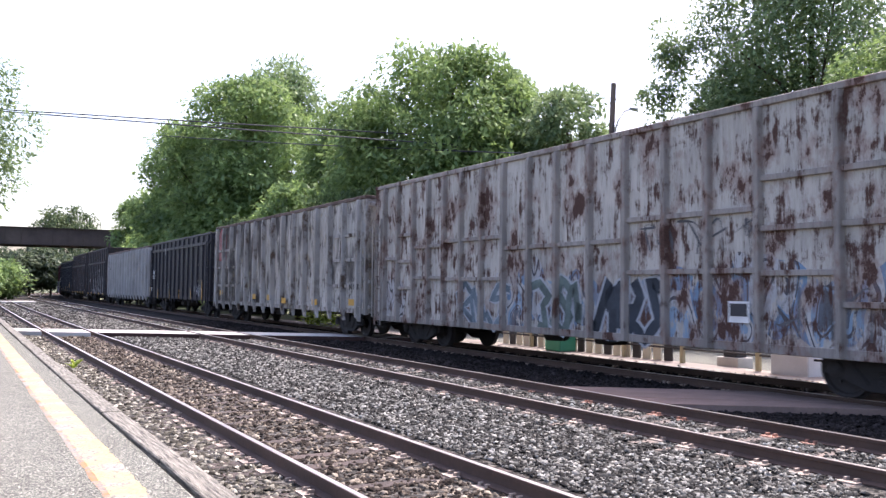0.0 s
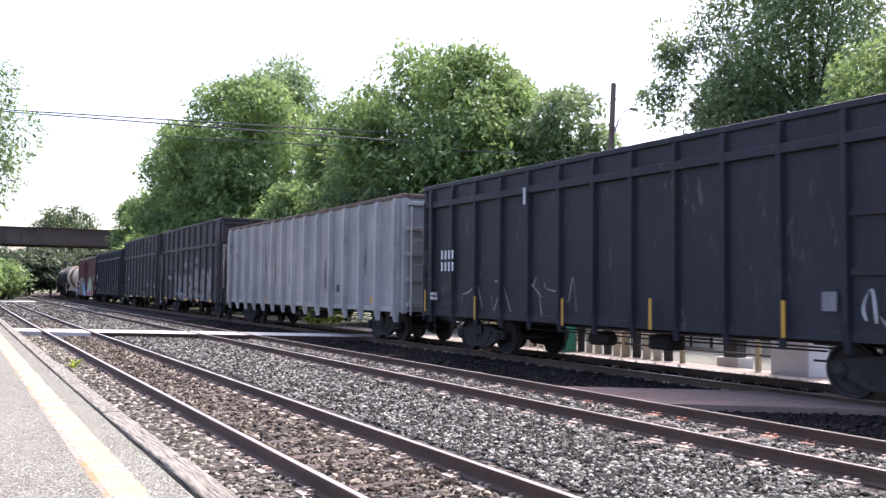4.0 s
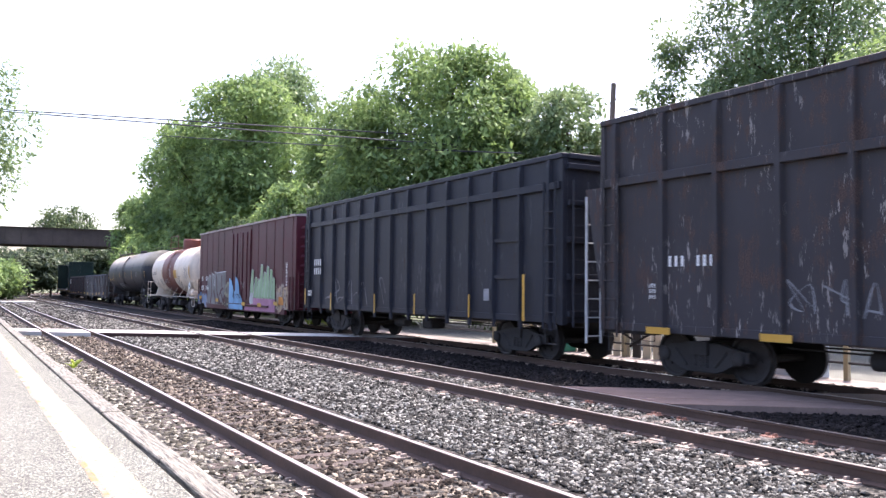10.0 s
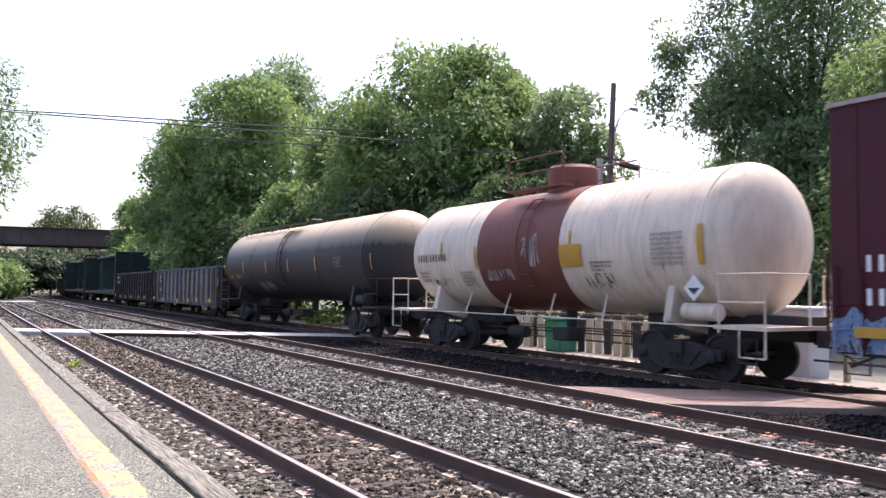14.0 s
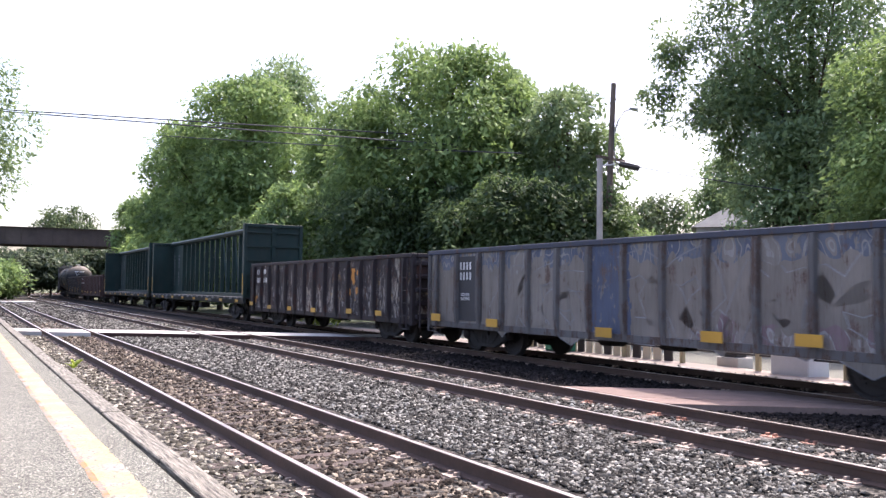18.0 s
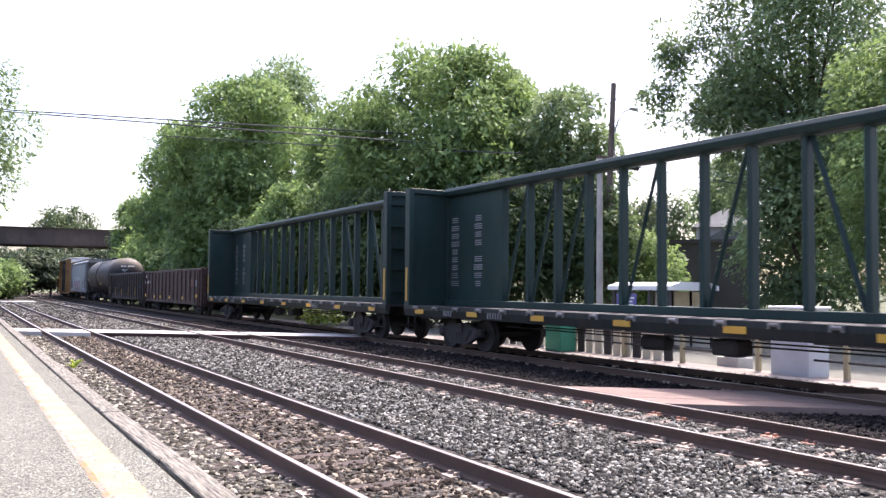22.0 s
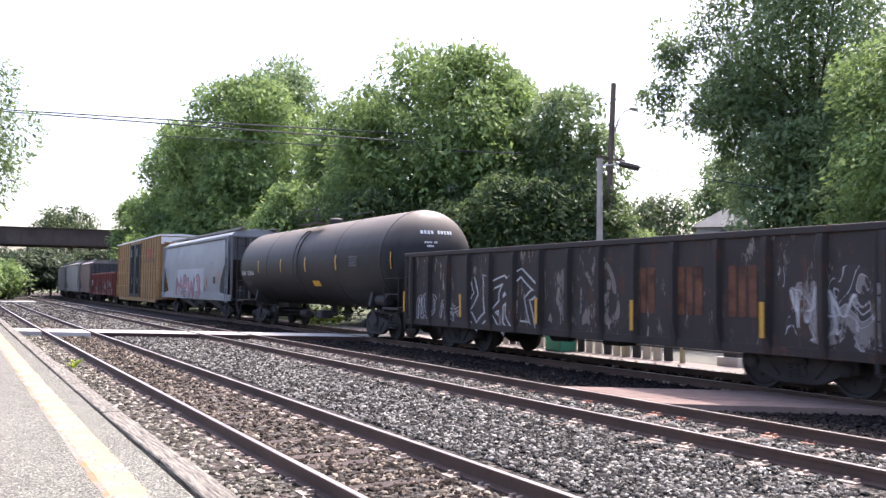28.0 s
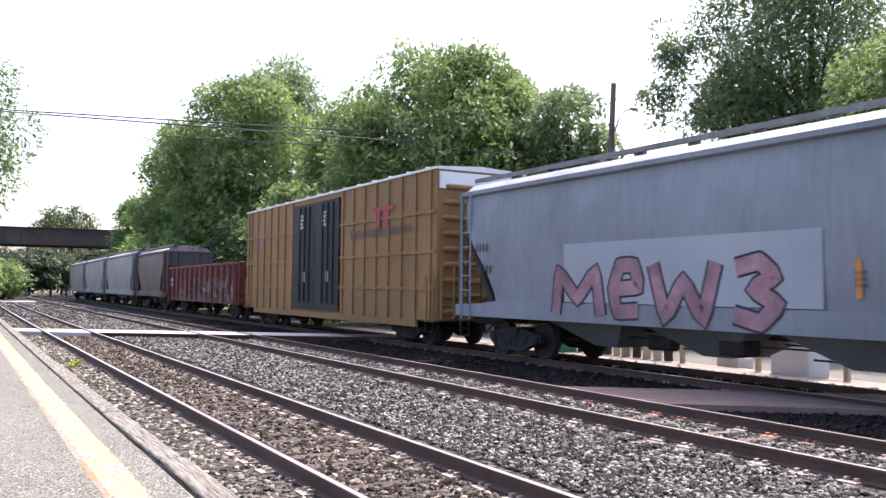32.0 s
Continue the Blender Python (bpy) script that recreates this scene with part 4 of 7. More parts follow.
def tank(label, L, r, cz, mat, band=None, dome=None, deck=True, rail_mat=None, tl=None, bulge=0.5):
    car = thing("tank_car", label, "tank car", "cars of the freight train")
    rm = rail_mat or mat
    tl = tl or L - 1.5
    dep = r * bulge
    cyl = tl / 2 - dep
    hc = head_curve(r, dep)
    bm = bmesh.new()
    prof = [(-cyl - t, q) for t, q in hc[::-1]] + [(cyl + t, q) for t, q in hc]
    prof[0], prof[-1] = (prof[0][0], 0.02), (prof[-1][0], 0.02)
    lathe(bm, prof, 48, (0, 0, cz), "y")
    part("tank", bm, mat, car, smooth=True)
    for y in (-cyl, -cyl * 0.5, 0.0, cyl * 0.5, cyl):
        part("weld_band", shared(("weld_band", r, cz, mat.name), lambda b: lathe(b, [(-0.035, r + 0.004), (-0.03, r + 0.012), (0.03, r + 0.012), (0.035, r + 0.004)], 48, (0, 0, cz), "y"), mat, True), None, car, loc=(0, y, 0))
    if band:
        y0, y1, bmat = band
        bm = bmesh.new()
        lathe(bm, [(y0, r + 0.004), (y0 + 0.001, r + 0.016), (y1 - 0.001, r + 0.016), (y1, r + 0.004)], 48, (0, 0, cz), "y")
        part("colour_band", bm, bmat, car, "broad brown band round the tank", smooth=True)
    # manway, valve housing and the railed platform on top
    dm = dome or (mat if deck else M["steel_dark"])
    bm = bmesh.new()
    lathe(bm, [(r - 0.1, 0.62), (r + 0.5, 0.62), (r + 0.58, 0.55), (r + 0.6, 0.1)] if dome else [(r - 0.1, 0.28), (r + 0.18, 0.28), (r + 0.24, 0.2), (r + 0.25, 0.05)], 20, (0, 0, cz), "z")
    part("manway", bm, dm, car, "bolted manway housing on top", smooth=True)
    zt, hh = cz + r, 0.72 if dome else 0.5
    for sg in (-1, 1):
        bm = bmesh.new()
        x = sg * 0.85
        box(bm, min(x, x + sg * 0.35), max(x, x + sg * 0.35), -1.1, 1.1, zt - 0.06, zt - 0.02)
        part("walk_board", bm, dome or rm, car)
        bm = bmesh.new()
        xx = sg * 1.18
        tube(bm, [(xx, -1.1, zt - 0.06), (xx, -1.1, zt + hh - 0.08), (xx, -1.0, zt + hh), (xx, 1.0, zt + hh), (xx, 1.1, zt + hh - 0.08), (xx, 1.1, zt - 0.06)], 0.022, 6)
        tube(bm, [(xx, -1.1, zt + hh * 0.5), (xx, 1.1, zt + hh * 0.5)], 0.016, 5)
        part("handrail", bm, dome or rm, car)
        bm = bmesh.new()
        pts = [(sg * (r * math.cos(a) + 0.09 * math.cos(a)), cz + (r + 0.09) * math.sin(a)) for a in (radians(d) for d in range(-35, 61, 12))]
        for y in (-0.2, 0.2):
            tube(bm, [(p, y, q) for p, q in pts], 0.02, 5)
        for p, q in pts:
            tube(bm, [(p, -0.2, q), (p, 0.2, q)], 0.014, 5)
        part("ladder", bm, dome or rm, car)
    # stub sills, bolsters, decks and end railings
    for sg in (-1, 1):
        bm = bmesh.new()
        ring = [(-1.35, 1.1), (-1.2, cz - r * 0.55), (-0.8, cz - r * 0.78), (0.8, cz - r * 0.78), (1.2, cz - r * 0.55), (1.35, 1.1), (0.4, 0.84), (-0.4, 0.84)]
        prism(bm, ring, sg * (L / 2 - 2.45) - 0.09, sg * (L / 2 - 2.45) + 0.09, "y")
        part("saddle", bm, M["steel_dark"] if not deck else rm, car, bevel=0.01)
        bm = bmesh.new()
        y0, y1 = sorted((sg * L / 2, sg * (L / 2 - 1.15)))
        box(bm, -1.5, 1.5, y0, y1, 1.02, 1.09)
        part("end_platform", bm, rm, car)
        bm = bmesh.new()
        for x in (-1.48, 1.48):
            ye, yi = sg * (L / 2 - 0.06), sg * (L / 2 - 1.05)
            tube(bm, [(x, ye, 0.55), (x, ye, 2.0), (x, yi, 2.0), (x, yi, 0.95)], 0.024, 6)
            tube(bm, [(x, ye, 1.5), (x, yi, 1.5)], 0.018, 5)
            tube(bm, [(x, ye, 0.55), (x, yi + sg * 0.45, 0.55), (x, yi + sg * 0.45, 1.05)], 0.02, 5)
        tube(bm, [(-1.48, sg * (L / 2 - 0.06), 2.0), (-0.3, sg * (L / 2 - 0.06), 2.0), (-0.3, sg * (L / 2 - 0.06), 1.09)], 0.022, 6)
        tube(bm, [(1.48, sg * (L / 2 - 0.06), 2.0), (0.3, sg * (L / 2 - 0.06), 2.0), (0.3, sg * (L / 2 - 0.06), 1.09)], 0.022, 6)
        part("end_railing", bm, rm, car, "tubular end railing and steps")
        bm = bmesh.new()
        x = sg * 1.42
        tube(bm, [(x, -L / 2 + 1.1, 1.06), (x, L / 2 - 1.1, 1.06)], 0.018, 6)
        for k in range(6):
            y = -L / 2 + 2.4 + (L - 4.8) * k / 5
            tube(bm, [(x, y, 1.06), (sg * 1.05, y + 0.25, cz - r * 0.72)], 0.022, 5)
        if deck:
            part("side_rail", bm, rm, car)
    bm = bmesh.new()
    lathe(bm, [(-0.3, 0.14), (0.12, 0.14), (0.22, 0.2), (0.3, 0.2)], 14, (0, 0, cz - r - 0.12), "z")
    part("outlet", bm, M["steel_dark"], car, smooth=True)
    bm = bmesh.new()
    lathe(bm, [(-0.42, 0.02), (-0.4, 0.17), (0.4, 0.17), (0.42, 0.02)], 14, (-1.12, -L / 2 + 1.75, 1.3), "y")
    part("air_tank", bm, rm, car, smooth=True)
    under(car, L, L / 2 - 2.45, stub=True)
    return car


def centrebeam(label, L, zb, zt, mat, seed):
    car = thing("centre_beam_car", label, "lumber flat car", "cars of the freight train")
    W = 1.42
    bm = bmesh.new()
    box(bm, -W, W, -L / 2, L / 2, zb, zb + 0.06)
    part("deck", bm, M["steel_dark"], car)
    for sg in (-1, 1):
        bm = bmesh.new()
        x = sg * W
        prism(bm, [(x - sg * 0.1, zb + 0.07), (x + sg * 0.06, zb + 0.07), (x + sg * 0.06, zb - 0.05), (x + sg * 0.0, zb - 0.24), (x - sg * 0.1, zb - 0.24)], -L / 2, L / 2, "y")
        part("side_sill", bm, P["sill_dark"], car, "grimy dark side sill", bevel=0.01)
        # bulkhead with frame and stiffeners
        y = sg * (L / 2 - 0.14)
        bm = bmesh.new()
        box(bm, -W + 0.05, W - 0.05, y - 0.03, y + 0.03, zb + 0.06, zt - 0.06)
        bh = part("bulkhead", bm, mat, car, "full-width steel end bulkhead")
        for x0, x1, z0, z1 in ((-W - 0.04, -W + 0.12, zb + 0.06, zt), (W - 0.12, W + 0.04, zb + 0.06, zt), (-0.1, 0.1, zb + 0.06, zt - 0.14), (-W + 0.13, W - 0.13, zt - 0.15, zt - 0.004)):
            bm = bmesh.new()
            box(bm, x0, x1, y - 0.14, y + 0.14, z0, z1)
            part("bulkhead_post", bm, mat, bh, bevel=0.01)
        for i in range(5):
            z = zb + 0.5 + i * (zt - zb - 0.9) / 4
            part("bulkhead_rib", shared(("bulkhead_rib", mat.name), lambda b: box(b, -W + 0.125, W - 0.125, -0.055, 0.055, -0.04, 0.04), mat), None, bh, loc=(0, y + sg * 0.085, z))
        # solid web sheet next to the bulkhead
        y0, y1 = sorted((y - sg * 0.15, y - sg * (3.05 if sg > 0 else 0.5)))
        bm = bmesh.new()
        box(bm, -0.06, 0.06, y0, y1, zb + 0.07, zt - 0.22)
        part("web_sheet", bm, mat, car, "solid sheet beside the bulkhead")
    bm = bmesh.new()
    prism(bm, [(-0.28, zt - 0.06), (-0.22, zt + 0.04), (0.22, zt + 0.04), (0.28, zt - 0.06), (0.23, zt - 0.18), (0.12, zt - 0.22), (-0.12, zt - 0.22), (-0.23, zt - 0.18)], -L / 2 + 0.3, L / 2 - 0.3, "y")
    part("top_chord", bm, mat, car, bevel=0.012)
    bm = bmesh.new()
    box(bm, -0.26, 0.26, -L / 2 + 0.3, L / 2 - 0.3, zb + 0.065, zb + 0.24)
    part("bottom_chord", bm, mat, car, bevel=0.01)
    n = 15
    a, b = -L / 2 + 0.75, L / 2 - 3.2
    H0, H1 = zb + 0.24, zt - 0.21
    for i in range(n + 1):
        y = a + (b - a) * i / n
        part("upright", shared(("upright", mat.name, zb, zt), lambda m: box(m, -0.11, 0.11, -0.06, 0.06, H0, H1), mat, bevel=0.012), None, car, loc=(0, y, 0))
        if i < n:
            yn = a + (b - a) * (i + 1) / n
            up = i < n / 2
            if i % 2 == 0 or i in (1, n - 2):
                bm = bmesh.new()
                tube(bm, [(0, y + 0.1 if up else yn - 0.1, H0), (0, yn - 0.1 if up else y + 0.1, H1)], 0.06, 4)
                part("diagonal", bm, mat, car)
    k = int(L / 1.12)
    for i in range(k):
        y = -L / 2 + 0.8 + i * (L - 1.6) / (k - 1)
        part("winch", shared(("winch", zb), lambda m: (lathe(m, [(-0.09, 0.04), (0.09, 0.035)], 8, (-W - 0.085, 0, zb + 0.02), "y"), box(m, -W - 0.12, -W - 0.055, -0.12, -0.09, zb - 0.05, zb + 0.06), box(m, -W - 0.12, -W - 0.055, 0.09, 0.12, zb - 0.05, zb + 0.06)), M["worn_steel"]), None, car, loc=(0, y, 0))
    spots = [-L / 2 + 1.0 + i * (L - 2) / 7 for i in range(8)]
    plates(car, "reflector", -W - 0.062, [(y, zb - 0.10) for y in spots], 0.5, 0.13, M["reflector"], "yellow reflector strip")
    for sg in (-1, 1):
        yy = sg * (L / 2 - 0.14)
        part("reflector_post", shared(("reflector_post", zb), lambda m: box(m, -0.006, 0, -0.05, 0.05, zb + 0.2, zb + 1.2), M["reflector"]), None, car, "tall yellow reflector strip", loc=(-W - 0.046, yy, 0))
        rr = random.Random(seed + sg)
        for col in range(2 if sg > 0 else 0):
            y = yy - sg * (0.5 + col * 1.3)
            for i in range(9):
                if col == 0 or i != 4:
                    w = rr.uniform(0.28, 0.5)
                    z = zt - 0.9 - i * 0.24
                    bm = bmesh.new()
                    for q in range(3):
                        box(bm, -0.068, -0.064, y - w / 2, y + w / 2, z - q * 0.06, z - q * 0.06 + 0.03)
                    part("marking", bm, P["tag_grey"], car, "small white lettering as plain bars")
    bars(car, -W - 0.06, -L / 2 + 4.2, zb - 0.19, [4], 0.15, P["tag_grey"])
    bars(car, -W - 0.06, -L / 2 + 6.4, zb - 0.19, [6], 0.15, P["tag_grey"])
    bars(car, -W - 0.06, L / 2 - 2.4, zb - 0.19, [4], 0.15, P["tag_grey"])
    bars(car, -W - 0.06, L / 2 - 4.6, zb - 0.19, [6], 0.15, P["tag_grey"])
    under(car, L, L / 2 - 2.6, W=1.42)
    return car


def hopper(label, L, mat, roof_mat, zt=4.62, bays=3):
    """Covered hopper: bowed sides, sloped ends over open platforms, outlets below, hatches and boards above."""
    car = thing("covered_hopper_car", label, "hopper car", "cars of the freight train")
    levels = [(1.15, 1.46, 1.9), (1.6, 1.52, 1.85), (2.1, 1.55, 1.55), (2.6, 1.56, 1.1), (3.2, 1.55, 0.62), (3.8, 1.50, 0.5), (zt - 0.45, 1.42, 0.42)]
    bm = bmesh.new()
    rows = []
    for z, x, c in levels:
        y = L / 2 - c
        rows.append([bm.verts.new(p) for p in ((-x, -y, z), (x, -y, z), (x, y, z), (-x, y, z))])
    for q, w in zip(rows, rows[1:]):
        for i in range(4):
            bm.faces.new((q[i], q[(i + 1) % 4], w[(i + 1) % 4], w[i]))
    bm.faces.new(rows[0][::-1])
    bm.faces.new(rows[-1])
    part("body", bm, mat, car, smooth=True)
    for sg in (-1, 1):
        bm = bmesh.new()
        ring = [(L / 2 - 0.02, 0.98), (L / 2 - 0.02, 1.28), (L / 2 - 1.2, 1.32), (L / 2 - 2.0, 1.40), (-L / 2 + 2.0, 1.40), (-L / 2 + 1.2, 1.32), (-L / 2 + 0.02, 1.28), (-L / 2 + 0.02, 0.98)]
        prism(bm, ring, sg * 1.50 - 0.05, sg * 1.50 + 0.05, "x")
        part("side_sill", bm, mat, car, bevel=0.008)
        bm = bmesh.new()
        prism(bm, [(sg * 1.43, zt - 0.56), (sg * 1.55, zt - 0.52), (sg * 1.55, zt - 0.42), (sg * 1.43, zt - 0.40)], -L / 2 + 0.3, L / 2 - 0.3, "y")
        part("eave", bm, mat, car)
        y = sg * (L / 2 - 0.1)
        for x in (-1.42, -0.5, 0.5, 1.42):
            bm = bmesh.new()
            box(bm, x - 0.05, x + 0.05, y - 0.05, y + 0.05, 1.0, zt - 0.45)
            part("end_post", bm, P["hop_end"], car, bevel=0.008)
        bm = bmesh.new()
        y0, y1 = sorted((sg * L / 2, sg * (L / 2 - 2.6)))
        box(bm, -1.44, 1.44, y0, y1, 1.02, 1.08)
        part("end_platform", bm, M["steel_dark"], car)
        ladder("ladder", car, mat, 0.42, 0.9, zt - 0.5, (-1.56, sg * (L / 2 - 0.55), 0))
        ladder("end_ladder", car, M["steel_dark"], 0.42, 1.1, zt - 0.5, (-0.95, sg * (L / 2 - 0.04), 0), math.pi / 2)
        bm = bmesh.new()
        box(bm, -1.36, 1.36, sg * (L / 2 - 0.26) - 0.02, sg * (L / 2 - 0.26) + 0.02, 3.05, zt - 0.44)
        part("end_sheet", bm, P["hop_end"], car, "upper end sheet, grimy")
        bm = bmesh.new()
        prism(bm, [(sg * (L / 2 - 1.75), 1.1), (sg * (L / 2 - 1.5), 1.1), (sg * (L / 2 - 0.29), 3.1), (sg * (L / 2 - 0.33), 3.14)], -1.34, 1.34, "x")
        part("slope_sheet", bm, P["end_rust_shaded"], car, "rust-brown sloped end sheet")
        bm = bmesh.new()
        lathe(bm, [(-0.5, 0.03), (-0.46, 0.2), (0.46, 0.2), (0.5, 0.03)], 14, (0.45, sg * (L / 2 - 0.75), 1.45), "x")
        part("air_tank", bm, M["steel_dark"], car, smooth=True)
        bm = bmesh.new()
        box(bm, -0.85, -0.3, sg * (L / 2 - 0.6) - 0.2, sg * (L / 2 - 0.6) + 0.2, 1.09, 1.75)
        part("brake_valve", bm, M["steel_dark"], car, bevel=0.05)
        bm = bmesh.new()
        box(bm, -1.42, 1.42, y - 0.06, y + 0.06, zt - 0.52, zt - 0.42)
        part("end_beam", bm, P["hop_end"], car, bevel=0.01)
    bm = bmesh.new()
    prism(bm, [(-1.44, zt - 0.42), (-1.2, zt - 0.22), (-0.6, zt - 0.12), (0.6, zt - 0.12), (1.2, zt - 0.22), (1.44, zt - 0.42)], -L / 2 + 0.35, L / 2 - 0.35, "y")
    roof = part("roof", bm, roof_mat, car, smooth=True)
    bm = bmesh.new()
    box(bm, -0.2, 0.2, -L / 2 + 0.6, L / 2 - 0.6, zt - 0.08, zt - 0.02)
    part("hatch_cover", bm, roof_mat, roof, "long trough hatch cover")
    for sg in (-1, 1):
        bm = bmesh.new()
        box(bm, sg * 0.82 - 0.16, sg * 0.82 + 0.16, -L / 2 + 0.1, L / 2 - 0.1, zt - 0.04, zt + 0.0)
        box(bm, sg * 0.99 - 0.012, sg * 0.99 + 0.012, -L / 2 + 0.1, L / 2 - 0.1, zt - 0.10, zt + 0.01)
        part("running_board", bm, M["worn_steel"], car, "open-grid running board")
        for i in range(int(L / 1.5)):
            part("board_bracket", shared(("board_bracket", zt), lambda b: box(b, -0.17, 0.17, -0.03, 0.03, zt - 0.24, zt - 0.04), M["worn_steel"]), None, car, loc=(sg * 0.82, -L / 2 + 0.8 + i * 1.5, 0))
    for k in range(bays):
        y = (k - (bays - 1) / 2) * (L - 6.6) / bays
        w = (L - 6.8) / bays / 2
        bm = bmesh.new()
        lo = [bm.verts.new(p) for p in ((-0.5, y - 0.35, 0.42), (0.5, y - 0.35, 0.42), (0.5, y + 0.35, 0.42), (-0.5, y + 0.35, 0.42))]
        hi = [bm.verts.new(p) for p in ((-1.4, y - w, 1.15), (1.4, y - w, 1.15), (1.4, y + w, 1.15), (-1.4, y + w, 1.15))]
        for i in range(4):
            bm.faces.new((lo[i], lo[(i + 1) % 4], hi[(i + 1) % 4], hi[i]))
        bm.faces.new(lo[::-1])
        bm.faces.new(hi)
        part("outlet", bm, mat, car, "sloped discharge outlet")
    under(car, L, L / 2 - 2.1)
    return car


